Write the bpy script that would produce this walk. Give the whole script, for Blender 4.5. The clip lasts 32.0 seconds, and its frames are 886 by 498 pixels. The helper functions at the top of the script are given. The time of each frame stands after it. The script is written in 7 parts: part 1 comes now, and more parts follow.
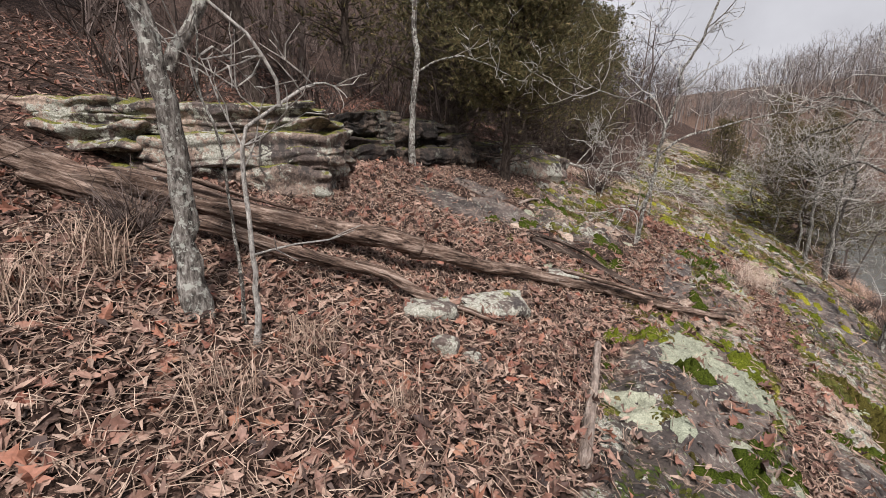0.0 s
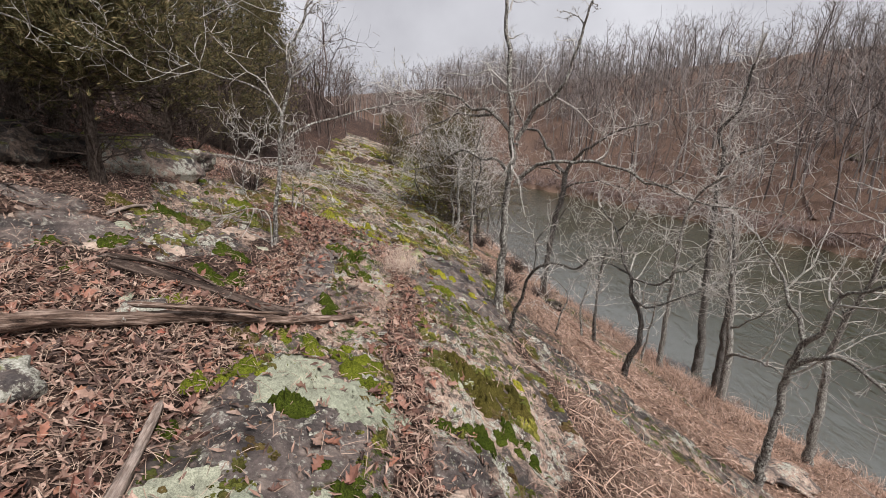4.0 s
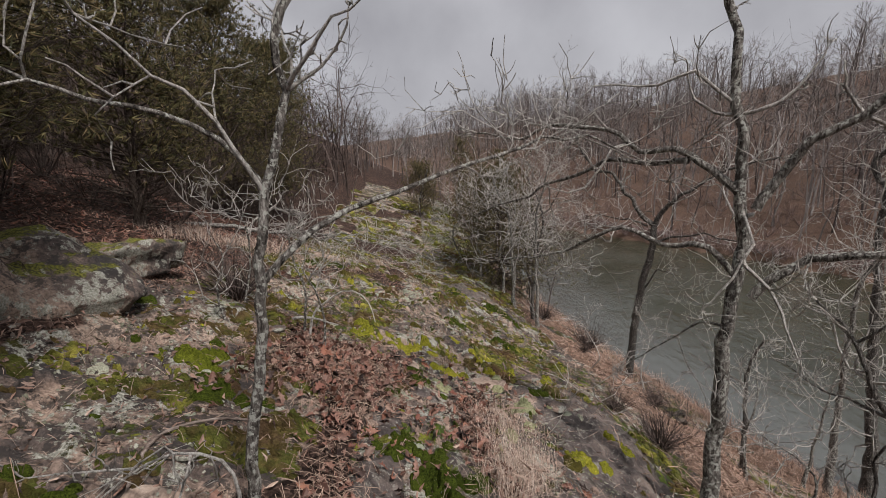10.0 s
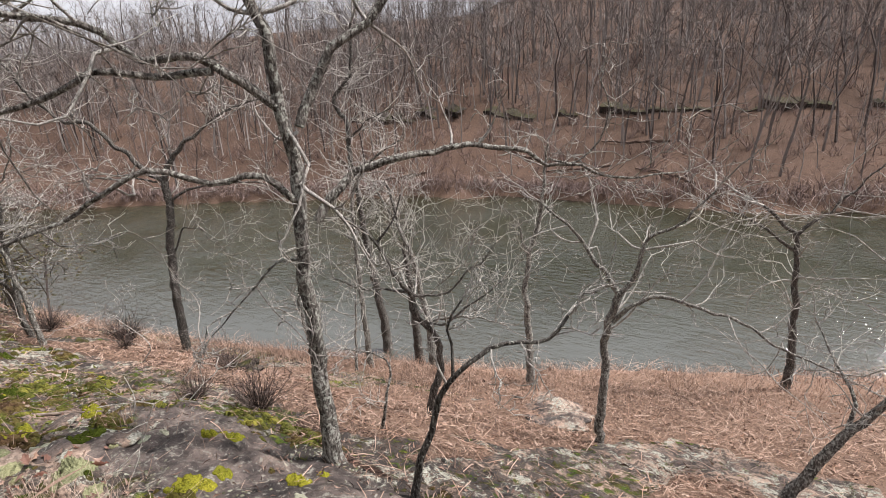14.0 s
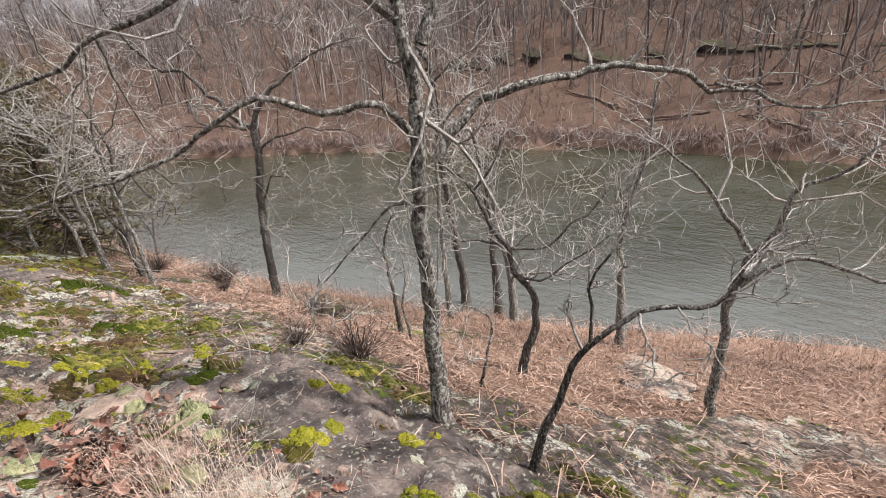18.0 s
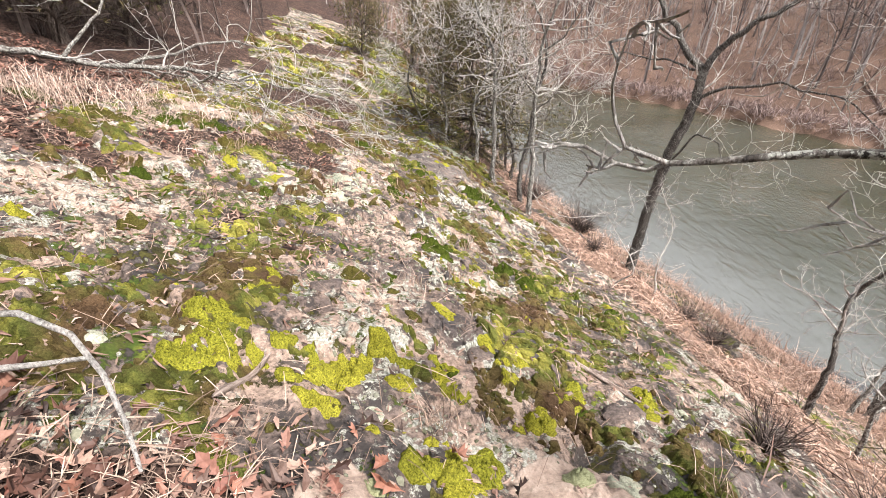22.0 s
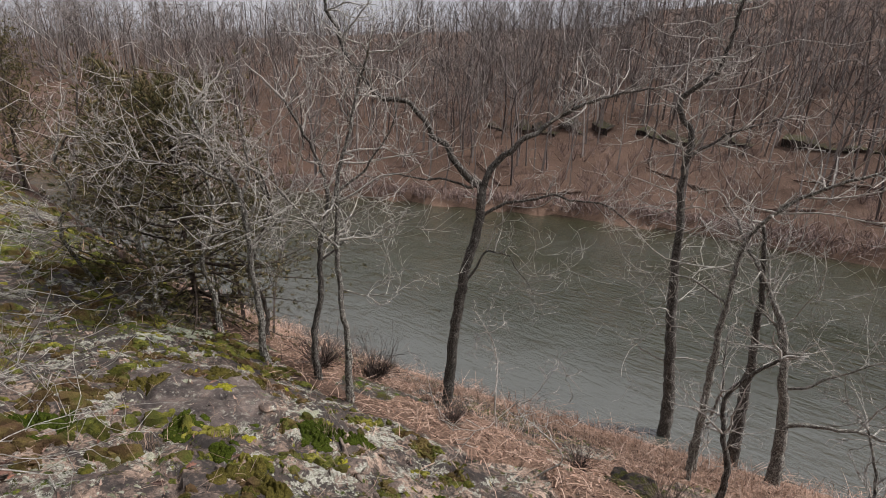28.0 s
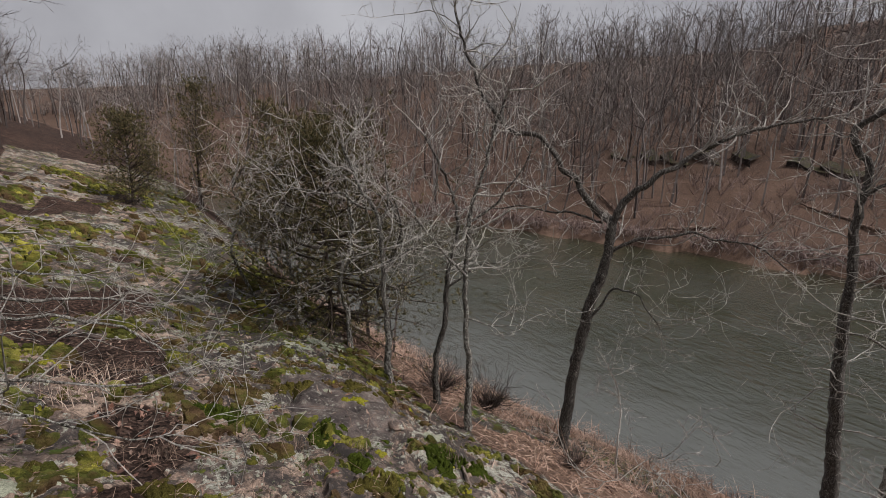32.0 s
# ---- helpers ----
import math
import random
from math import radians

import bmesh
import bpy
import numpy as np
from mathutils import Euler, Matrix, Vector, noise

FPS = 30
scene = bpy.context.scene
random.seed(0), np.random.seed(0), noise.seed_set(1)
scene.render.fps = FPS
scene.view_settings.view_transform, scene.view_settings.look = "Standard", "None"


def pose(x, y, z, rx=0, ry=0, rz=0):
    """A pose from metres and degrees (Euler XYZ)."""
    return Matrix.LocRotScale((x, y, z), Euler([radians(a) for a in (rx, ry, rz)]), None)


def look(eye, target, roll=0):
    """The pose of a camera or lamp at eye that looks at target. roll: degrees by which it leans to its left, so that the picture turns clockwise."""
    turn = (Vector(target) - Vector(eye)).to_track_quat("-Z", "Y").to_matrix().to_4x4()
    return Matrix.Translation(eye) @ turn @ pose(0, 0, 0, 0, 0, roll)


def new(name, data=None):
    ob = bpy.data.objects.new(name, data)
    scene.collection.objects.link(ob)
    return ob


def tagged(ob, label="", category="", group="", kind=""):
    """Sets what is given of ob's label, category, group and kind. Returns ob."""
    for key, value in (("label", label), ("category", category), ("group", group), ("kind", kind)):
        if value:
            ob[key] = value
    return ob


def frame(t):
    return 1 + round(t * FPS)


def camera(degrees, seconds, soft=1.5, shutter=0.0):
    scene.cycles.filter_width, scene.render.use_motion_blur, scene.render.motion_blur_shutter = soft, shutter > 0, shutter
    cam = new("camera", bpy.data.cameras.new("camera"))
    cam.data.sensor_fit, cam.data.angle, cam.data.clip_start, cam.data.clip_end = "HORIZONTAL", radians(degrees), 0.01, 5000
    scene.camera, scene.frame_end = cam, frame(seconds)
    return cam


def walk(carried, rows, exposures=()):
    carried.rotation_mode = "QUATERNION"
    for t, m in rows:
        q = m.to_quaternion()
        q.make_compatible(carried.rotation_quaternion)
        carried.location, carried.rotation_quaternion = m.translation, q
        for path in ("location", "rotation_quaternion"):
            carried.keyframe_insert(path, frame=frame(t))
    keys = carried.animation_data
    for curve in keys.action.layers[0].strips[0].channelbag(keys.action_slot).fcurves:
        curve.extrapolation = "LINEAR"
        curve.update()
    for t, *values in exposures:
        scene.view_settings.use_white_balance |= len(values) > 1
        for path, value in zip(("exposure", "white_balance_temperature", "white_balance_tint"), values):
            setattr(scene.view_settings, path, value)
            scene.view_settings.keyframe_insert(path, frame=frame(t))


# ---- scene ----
EXPOSURES = [(0.0, 0.88, 6550, 14), (1.0, 0.83, 6550, 14), (2.0, 0.48, 6550, 14), (3.0, 0.67, 6550, 14), (6.0, 0.90, 6550, 14), (7.0, 0.75, 6550, 14), (8.0, 0.62, 6550, 14), (9.0, 0.46, 6550, 14), (10.0, 0.33, 6550, 14), (11.0, 0.63, 6550, 14), (12.0, 1.02, 6550, 14), (13.0, 1.12, 6550, 14), (17.0, 1.12, 6550, 14), (18.0, 1.32, 6550, 14), (19.0, 1.37, 6550, 14), (20.0, 1.58, 6550, 14), (21.0, 1.63, 6550, 14), (22.0, 1.88, 6550, 14), (23.0, 1.53, 6550, 14), (24.0, 0.72, 6550, 14), (25.0, 1.20, 6550, 14), (28.0, 0.65, 6550, 14), (29.0, 0.80, 6550, 14), (30.0, 1.02, 6550, 14), (31.0, 0.45, 6550, 14), (32.0, 0.21, 6550, 14)]
LENS = 87.4
PATH = [  # seconds, eye, turn
    (0.0, 0.000, -0.000, 1.550, 74.14, -0.53, 32.38),
    (0.5, -0.071, -0.024, 1.565, 75.89, -0.65, 27.73),
    (1.0, 0.055, -0.007, 1.609, 77.76, -0.83, 21.71),
    (1.5, 0.253, 0.038, 1.553, 77.94, -0.97, 15.31),
    (2.0, 0.490, 0.226, 1.533, 76.23, -1.89, 8.52),
    (2.5, 0.647, 0.354, 1.472, 74.84, -2.74, 1.81),
    (3.0, 0.661, 0.588, 1.512, 74.35, -2.38, -2.42),
    (3.5, 0.667, 0.779, 1.526, 74.42, -2.08, -3.30),
    (5.5, 0.548, 1.794, 1.197, 73.81, -1.39, 2.76),
    (6.0, 0.456, 2.117, 1.183, 73.94, -1.11, 4.05),
    (6.5, 0.246, 2.437, 1.209, 74.95, -0.52, 4.18),
    (7.0, 0.113, 2.680, 1.483, 75.59, 0.19, 4.36),
    (7.5, 0.105, 3.019, 1.459, 75.98, 0.51, 4.28),
    (8.0, 0.014, 3.333, 1.449, 76.92, 0.77, 2.58),
    (8.5, -0.180, 3.696, 1.565, 77.60, 1.04, 0.59),
    (9.0, -0.131, 3.983, 1.552, 78.21, 0.55, -0.61),
    (9.5, -0.102, 4.206, 1.547, 79.04, 0.48, -1.62),
    (10.0, -0.175, 4.428, 1.581, 79.28, 0.84, -1.31),
    (10.5, -0.234, 4.752, 1.512, 79.04, 1.21, -1.48),
    (11.0, -0.185, 5.143, 1.446, 77.52, 1.91, -7.49),
    (11.5, -0.124, 5.235, 1.374, 74.85, 2.80, -17.27),
    (12.0, -0.089, 5.319, 1.324, 71.85, 3.39, -27.37),
    (12.5, -0.042, 5.298, 1.339, 71.05, 3.09, -37.36),
    (13.0, -0.037, 5.216, 1.343, 71.14, 2.88, -47.77),
    (13.5, -0.062, 5.157, 1.355, 71.69, 2.69, -56.62),
    (14.0, -0.045, 5.191, 1.360, 71.80, 2.91, -58.36),
    (14.5, -0.019, 5.209, 1.359, 71.79, 3.12, -59.68),
    (16.5, 0.039, 5.218, 1.318, 71.10, 3.79, -59.49),
    (17.0, 0.041, 5.408, 1.249, 70.30, 3.38, -57.04),
    (17.5, 0.007, 5.576, 1.257, 69.29, 3.97, -53.85),
    (18.0, 0.046, 5.718, 1.198, 66.65, 4.63, -50.09),
    (18.5, 0.175, 5.923, 0.980, 61.51, 3.16, -45.17),
    (19.0, 0.124, 6.093, 0.747, 55.80, 1.20, -37.69),
    (19.5, -0.144, 6.503, 0.749, 52.08, -0.44, -28.83),
    (20.0, -0.194, 6.810, 0.808, 55.34, 0.03, -20.66),
    (20.5, -0.223, 7.063, 0.802, 57.19, -0.40, -14.00),
    (21.0, -0.389, 7.371, 0.841, 57.94, -0.50, -10.67),
    (21.5, -0.301, 7.673, 0.872, 58.99, -1.09, -9.12),
    (22.0, -0.256, 7.962, 0.915, 61.52, -1.27, -7.39),
    (22.5, -0.451, 8.500, 1.059, 65.35, -0.47, -4.37),
    (23.0, -0.502, 8.976, 1.136, 69.83, -0.53, -1.81),
    (23.5, -0.501, 9.415, 1.174, 72.71, -0.24, -0.42),
    (24.0, -0.690, 9.925, 1.228, 74.26, -0.06, -1.68),
    (24.5, -0.706, 10.421, 1.180, 73.45, -0.38, -9.00),
    (25.0, -0.629, 10.790, 1.154, 72.45, -1.11, -19.57),
    (25.5, -0.643, 11.045, 1.227, 72.33, -2.01, -30.25),
    (27.5, -0.938, 11.395, 1.209, 72.57, -2.20, -41.47),
    (28.0, -0.797, 11.300, 1.162, 72.94, -2.21, -48.16),
    (28.5, -0.740, 11.184, 1.154, 73.25, -2.09, -54.20),
    (29.0, -0.722, 11.141, 1.166, 73.15, -1.92, -58.75),
    (29.5, -0.705, 11.122, 1.157, 73.19, -1.77, -59.53),
    (30.0, -0.737, 11.189, 1.175, 73.44, -1.90, -57.09),
    (30.5, -0.795, 11.302, 1.171, 74.39, -1.92, -51.39),
    (31.0, -0.915, 11.368, 1.212, 75.14, -2.11, -45.71),
    (31.5, -0.984, 11.393, 1.224, 75.69, -1.96, -41.01),
    (32.0, -0.992, 11.404, 1.214, 75.93, -1.66, -34.23),
]
cam = camera(LENS, 32.0, 0.6)
walk(cam, [(t, pose(*rest)) for t, *rest in PATH], EXPOSURES)

# ---- light: an overcast winter sky ----
world = bpy.data.worlds.new("overcast_sky")
scene.world = world
world.use_nodes = True
wn, wl = world.node_tree.nodes, world.node_tree.links
sky = wn.new("ShaderNodeTexSky")
sky.sky_type, sky.sun_disc = "NISHITA", False
sky.sun_elevation, sky.sun_rotation = radians(54), radians(142)
sky.air_density, sky.dust_density = 1.0, 3.0
hue = wn.new("ShaderNodeHueSaturation")
hue.inputs["Saturation"].default_value = 0.12
cloud = wn.new("ShaderNodeTexNoise")
cloud.inputs["Scale"].default_value, cloud.inputs["Detail"].default_value = 3.2, 6.0
ramp = wn.new("ShaderNodeValToRGB")
ramp.color_ramp.elements[0].position, ramp.color_ramp.elements[0].color = 0.3, (1.46, 1.5, 1.62, 1)
ramp.color_ramp.elements[1].position, ramp.color_ramp.elements[1].color = 0.72, (2.42, 2.5, 2.64, 1)
mix = wn.new("ShaderNodeMix")
mix.data_type = "RGBA"
mix.inputs[0].default_value = 0.95
wl.new(sky.outputs[0], hue.inputs["Color"])
wl.new(cloud.outputs["Fac"], ramp.inputs[0])
wl.new(hue.outputs[0], mix.inputs[6])
wl.new(ramp.outputs[0], mix.inputs[7])
# an overcast sky is about three times as bright overhead as at the horizon
sep = wn.new("ShaderNodeSeparateXYZ")
wl.new(wn.new("ShaderNodeTexCoord").outputs["Generated"], sep.inputs[0])
rise = wn.new("ShaderNodeMath")
rise.operation = "MULTIPLY_ADD"
rise.inputs[1].default_value, rise.inputs[2].default_value = 1.2, 1.4
up_only = wn.new("ShaderNodeMath")
up_only.operation = "MAXIMUM"
wl.new(sep.outputs[2], up_only.inputs[0])
wl.new(up_only.outputs[0], rise.inputs[0])
dome = wn.new("ShaderNodeVectorMath")
dome.operation = "SCALE"
wl.new(mix.outputs[2], dome.inputs[0])
wl.new(rise.outputs[0], dome.inputs["Scale"])
wl.new(dome.outputs[0], wn["Background"].inputs[0])
wn["Background"].inputs[1].default_value = 0.085
sun = new("sun", bpy.data.lights.new("sun", "SUN"))
sun.data.energy, sun.data.angle, sun.data.color = 3.0, radians(6), (1.0, 0.965, 0.92)
sun.matrix_world = look((24, -20, 52), (2, 8, 0))

# ---- materials ----
def make_mat(name, rough=0.85, spec=0.3):
    m = bpy.data.materials.new(name)
    m.use_nodes = True
    b = m.node_tree.nodes["Principled BSDF"]
    b.inputs["Roughness"].default_value = rough
    b.inputs["Specular IOR Level"].default_value = spec
    return m, m.node_tree.nodes, m.node_tree.links, b


def noise_node(n, l, scale, detail=5.0, rough=0.6, vec=None, stretch=None):
    t = n.new("ShaderNodeTexNoise")
    t.inputs["Scale"].default_value, t.inputs["Detail"].default_value, t.inputs["Roughness"].default_value = scale, detail, rough
    if vec is None:
        vec = n.new("ShaderNodeTexCoord").outputs["Object"]
    if stretch:
        mp = n.new("ShaderNodeMapping")
        mp.inputs["Scale"].default_value = stretch
        l.new(vec, mp.inputs[0])
        vec = mp.outputs[0]
    l.new(vec, t.inputs["Vector"])
    return t.outputs["Fac"]


def ramp_node(n, l, fac, *stops):
    r = n.new("ShaderNodeValToRGB")
    e = r.color_ramp.elements
    while len(e) < len(stops):
        e.new(0.5)
    for el, (p, c) in zip(e, stops):
        el.position, el.color = p, (*c, 1) if len(c) == 3 else c
    l.new(fac, r.inputs[0])
    return r.outputs[0]


def mix_node(n, l, fac, a, b, how="MIX"):
    m = n.new("ShaderNodeMix")
    m.data_type, m.blend_type = "RGBA", how
    for sock, v in ((m.inputs[0], fac), (m.inputs[6], a), (m.inputs[7], b)):
        if isinstance(v, (int, float)):
            sock.default_value = v
        elif isinstance(v, tuple):
            sock.default_value = (*v, 1)
        else:
            l.new(v, sock)
    return m.outputs[2]


def math_node(n, l, op, a, b=0.0):
    m = n.new("ShaderNodeMath")
    m.operation, m.use_clamp = op, True
    for sock, v in zip(m.inputs, (a, b)):
        if isinstance(v, (int, float)):
            sock.default_value = v
        else:
            l.new(v, sock)
    return m.outputs[0]


def bump_node(n, l, b, height, dist=0.01, strength=0.6):
    k = n.new("ShaderNodeBump")
    k.inputs["Distance"].default_value, k.inputs["Strength"].default_value = dist, strength
    l.new(height, k.inputs["Height"])
    l.new(k.outputs[0], b.inputs["Normal"])


def grey(v):
    return (v, v, v)


def mat_bark(name, dark, mid, pale, scale=14.0, lichen=0.5, stretch=(1, 1, 0.3), lichen_col=(0.50, 0.51, 0.46)):
    """Furrowed bark with pale lichen spots."""
    m, n, l, b = make_mat(name, 0.92, 0.15)
    grain = noise_node(n, l, scale * 3.2, 5, 0.75, stretch=stretch)
    c = ramp_node(n, l, grain, (0.36, dark), (0.5, mid), (0.66, pale))
    broad = noise_node(n, l, scale * 0.5, 4, 0.6)
    c = mix_node(n, l, 0.7, c, ramp_node(n, l, broad, (0.35, grey(0.45)), (0.65, grey(1.2))), "MULTIPLY")
    fleck = noise_node(n, l, scale * 1.9, 6, 0.7)
    spot = ramp_node(n, l, fleck, (0.70 - 0.2 * lichen, grey(0.0)), (0.74 - 0.2 * lichen, grey(0.85)))
    c = mix_node(n, l, spot, c, lichen_col)
    l.new(c, b.inputs["Base Color"])
    bump_node(n, l, b, grain, 0.03, 1.0)
    return m


def mat_isles(name, cols, rough=0.75, spec=0.25, scale=60.0, dist=0.002, per="Random Per Island"):
    """Many small pieces: the colour goes from piece to piece."""
    m, n, l, b = make_mat(name, rough, spec)
    g = n.new("ShaderNodeNewGeometry").outputs["Random Per Island"] if per == "Random Per Island" else n.new("ShaderNodeObjectInfo").outputs["Random"]
    c = ramp_node(n, l, g, *[((i + 0.5) / len(cols), k) for i, k in enumerate(cols)])
    v = noise_node(n, l, scale, 4, 0.6)
    c = mix_node(n, l, 0.55, c, ramp_node(n, l, v, (0.3, grey(0.35)), (0.7, grey(1.0))), "MULTIPLY")
    l.new(c, b.inputs["Base Color"])
    bump_node(n, l, b, v, dist, 0.5)
    return m


def rock_colour(n, l, lichen=0.5, dark=None):
    """Weathered sandstone: tan and grey stone, black crusts, pale leafy lichen."""
    broad = noise_node(n, l, 1.6, 6, 0.65)
    grain = noise_node(n, l, 40, 6, 0.75)
    c = ramp_node(n, l, broad, (0.36, (0.06, 0.052, 0.05)), (0.47, (0.15, 0.115, 0.098)), (0.55, (0.32, 0.235, 0.185)), (0.64, (0.42, 0.325, 0.26)))
    c = mix_node(n, l, 0.85, c, ramp_node(n, l, grain, (0.36, grey(0.3)), (0.62, grey(1.35))), "MULTIPLY")
    black = noise_node(n, l, 7.5, 9, 0.75)
    if dark is not None:
        black = math_node(n, l, "ADD", black, math_node(n, l, "MULTIPLY", dark, 0.13))
    c = mix_node(n, l, ramp_node(n, l, black, (0.515, grey(0.0)), (0.565, grey(0.85))), c, (0.042, 0.038, 0.036))
    crust = noise_node(n, l, 13, 9, 0.75)
    patch_f = noise_node(n, l, 2.3, 4, 0.6)
    both = math_node(n, l, "MULTIPLY", crust, math_node(n, l, "ADD", patch_f, 0.25))
    f = ramp_node(n, l, both, (0.475 - 0.11 * lichen, grey(0.0)), (0.50 - 0.11 * lichen, grey(0.95)))
    pale = ramp_node(n, l, noise_node(n, l, 70, 5, 0.7), (0.34, (0.13, 0.13, 0.10)), (0.48, (0.30, 0.30, 0.25)), (0.64, (0.52, 0.52, 0.46)))
    c = mix_node(n, l, f, c, pale)
    return c, grain, crust


def mat_rock(name, lichen=0.5, moss=0.0, tone=1.0, black=0.0, relief=0.025):
    m, n, l, b = make_mat(name, 0.85, 0.3)
    c, grain, crust = rock_colour(n, l, lichen, black if black else None)
    if moss:
        up = n.new("ShaderNodeSeparateXYZ")
        l.new(n.new("ShaderNodeNewGeometry").outputs["Normal"], up.inputs[0])
        k = math_node(n, l, "MULTIPLY", noise_node(n, l, 4.5, 9, 0.72), math_node(n, l, "MAXIMUM", up.outputs[2], 0.0))
        f = ramp_node(n, l, k, (0.56 - 0.2 * moss, grey(0.0)), (0.60 - 0.2 * moss, grey(1.0)))
        green = ramp_node(n, l, noise_node(n, l, 60, 3), (0.35, (0.03, 0.032, 0.01)), (0.65, (0.22, 0.215, 0.035)))
        c = mix_node(n, l, f, c, green)
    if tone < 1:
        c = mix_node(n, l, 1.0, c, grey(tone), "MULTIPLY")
    l.new(c, b.inputs["Base Color"])
    h = math_node(n, l, "ADD", math_node(n, l, "MULTIPLY", grain, 0.5), math_node(n, l, "MULTIPLY", crust, 0.5))
    bump_node(n, l, b, h, relief, 1.0)
    return m


def mat_ground():
    m, n, l, b = make_mat("forest_ground", 0.92, 0.15)

    def att(name):
        a = n.new("ShaderNodeAttribute")
        a.attribute_name = name
        return a.outputs["Fac"]
    rock, grain, crust = rock_colour(n, l, 0.6, att("dark"))
    # moss in ragged mats on the stone
    mm = math_node(n, l, "ADD", noise_node(n, l, 6.5, 9, 0.74), math_node(n, l, "MULTIPLY", att("moss"), 0.10))
    mm = math_node(n, l, "ADD", mm, math_node(n, l, "MULTIPLY", math_node(n, l, "SUBTRACT", noise_node(n, l, 38, 5, 0.7), 0.5), 0.35))
    mf = ramp_node(n, l, mm, (0.60, grey(0.0)), (0.625, grey(1.0)))
    mc = ramp_node(n, l, noise_node(n, l, 2.2, 4), (0.36, (0.05, 0.045, 0.016)), (0.46, (0.085, 0.08, 0.022)), (0.54, (0.06, 0.095, 0.018)), (0.66, (0.24, 0.24, 0.04)))
    mc = mix_node(n, l, 0.6, mc, ramp_node(n, l, noise_node(n, l, 90, 3), (0.3, grey(0.25)), (0.7, grey(1.2))), "MULTIPLY")
    rock = mix_node(n, l, mf, rock, mc)
    # rotting leaves and bare soil, darkened to paint the shade in gaps between leaves
    v = n.new("ShaderNodeTexVoronoi")
    v.inputs["Scale"].default_value = 38
    l.new(n.new("ShaderNodeTexCoord").outputs["Object"], v.inputs["Vector"])
    leafc = n.new("ShaderNodeSeparateColor")
    l.new(v.outputs["Color"], leafc.inputs[0])
    lc = ramp_node(n, l, leafc.outputs[0], (0.1, (0.035, 0.022, 0.017)), (0.4, (0.08, 0.05, 0.039)), (0.7, (0.14, 0.09, 0.07)), (0.95, (0.22, 0.15, 0.118)))
    lc = mix_node(n, l, 0.85, lc, ramp_node(n, l, noise_node(n, l, 30, 6, 0.7), (0.36, grey(0.08)), (0.68, grey(1.0))), "MULTIPLY")
    lc = mix_node(n, l, 0.5, lc, ramp_node(n, l, noise_node(n, l, 0.35, 4, 0.6), (0.35, (0.55, 0.5, 0.5)), (0.65, (1.15, 1.0, 0.95))), "MULTIPLY")
    lc = mix_node(n, l, 0.6, lc, ramp_node(n, l, noise_node(n, l, 2.2, 6, 0.7), (0.36, grey(0.3)), (0.64, grey(1.3))), "MULTIPLY")
    # dry straw along the bank
    st = noise_node(n, l, 35, 5, 0.7, stretch=(1, 1, 0.25))
    sc = ramp_node(n, l, st, (0.34, (0.07, 0.042, 0.03)), (0.66, (0.42, 0.28, 0.205)))
    lc = mix_node(n, l, att("straw"), lc, sc)
    # clean stone: dark and damp, or bare and tan
    speck = noise_node(n, l, 55, 6, 0.75)
    rag = math_node(n, l, "MULTIPLY", math_node(n, l, "SUBTRACT", noise_node(n, l, 9, 7, 0.72), 0.5), 1.1)
    wet_f = ramp_node(n, l, math_node(n, l, "ADD", att("smooth"), rag), (0.42, grey(0.0)), (0.52, grey(1.0)))
    wet_c = ramp_node(n, l, noise_node(n, l, 3.4, 6, 0.68), (0.36, (0.036, 0.031, 0.03)), (0.48, (0.08, 0.066, 0.061)), (0.57, (0.135, 0.109, 0.098)), (0.67, (0.22, 0.178, 0.154)))
    wet_c = mix_node(n, l, 0.75, wet_c, ramp_node(n, l, speck, (0.34, grey(0.45)), (0.66, grey(1.3))), "MULTIPLY")
    spot = ramp_node(n, l, noise_node(n, l, 24, 5, 0.65), (0.60, grey(0.0)), (0.63, grey(0.8)))
    wet_c = mix_node(n, l, spot, wet_c, (0.30, 0.29, 0.255))
    scab = ramp_node(n, l, noise_node(n, l, 11, 8, 0.75), (0.56, grey(0.0)), (0.60, grey(0.75)))
    wet_c = mix_node(n, l, scab, wet_c, ramp_node(n, l, noise_node(n, l, 80, 4, 0.7), (0.36, (0.10, 0.095, 0.08)), (0.62, (0.36, 0.35, 0.30))))
    rock = mix_node(n, l, wet_f, rock, wet_c)
    tan_f = ramp_node(n, l, math_node(n, l, "ADD", att("tan"), rag), (0.44, grey(0.0)), (0.5, grey(1.0)))
    tan_c = ramp_node(n, l, noise_node(n, l, 5, 6, 0.7), (0.36, (0.24, 0.175, 0.14)), (0.5, (0.40, 0.305, 0.245)), (0.64, (0.52, 0.42, 0.345)))
    tan_c = mix_node(n, l, 0.6, tan_c, ramp_node(n, l, speck, (0.34, grey(0.5)), (0.62, grey(1.2))), "MULTIPLY")
    rock = mix_node(n, l, tan_f, rock, tan_c)
    l.new(ramp_node(n, l, wet_f, (0.0, grey(0.92)), (1.0, grey(0.5))), b.inputs["Roughness"])
    edge = math_node(n, l, "ADD", att("rock"), math_node(n, l, "MULTIPLY", math_node(n, l, "SUBTRACT", noise_node(n, l, 7, 6, 0.7), 0.5), 0.5))
    rf = ramp_node(n, l, edge, (0.44, grey(0.0)), (0.54, grey(1.0)))
    c = mix_node(n, l, rf, lc, rock)
    l.new(c, b.inputs["Base Color"])
    grain = math_node(n, l, "MULTIPLY", grain, ramp_node(n, l, wet_f, (0.0, grey(1.0)), (1.0, grey(0.35))))
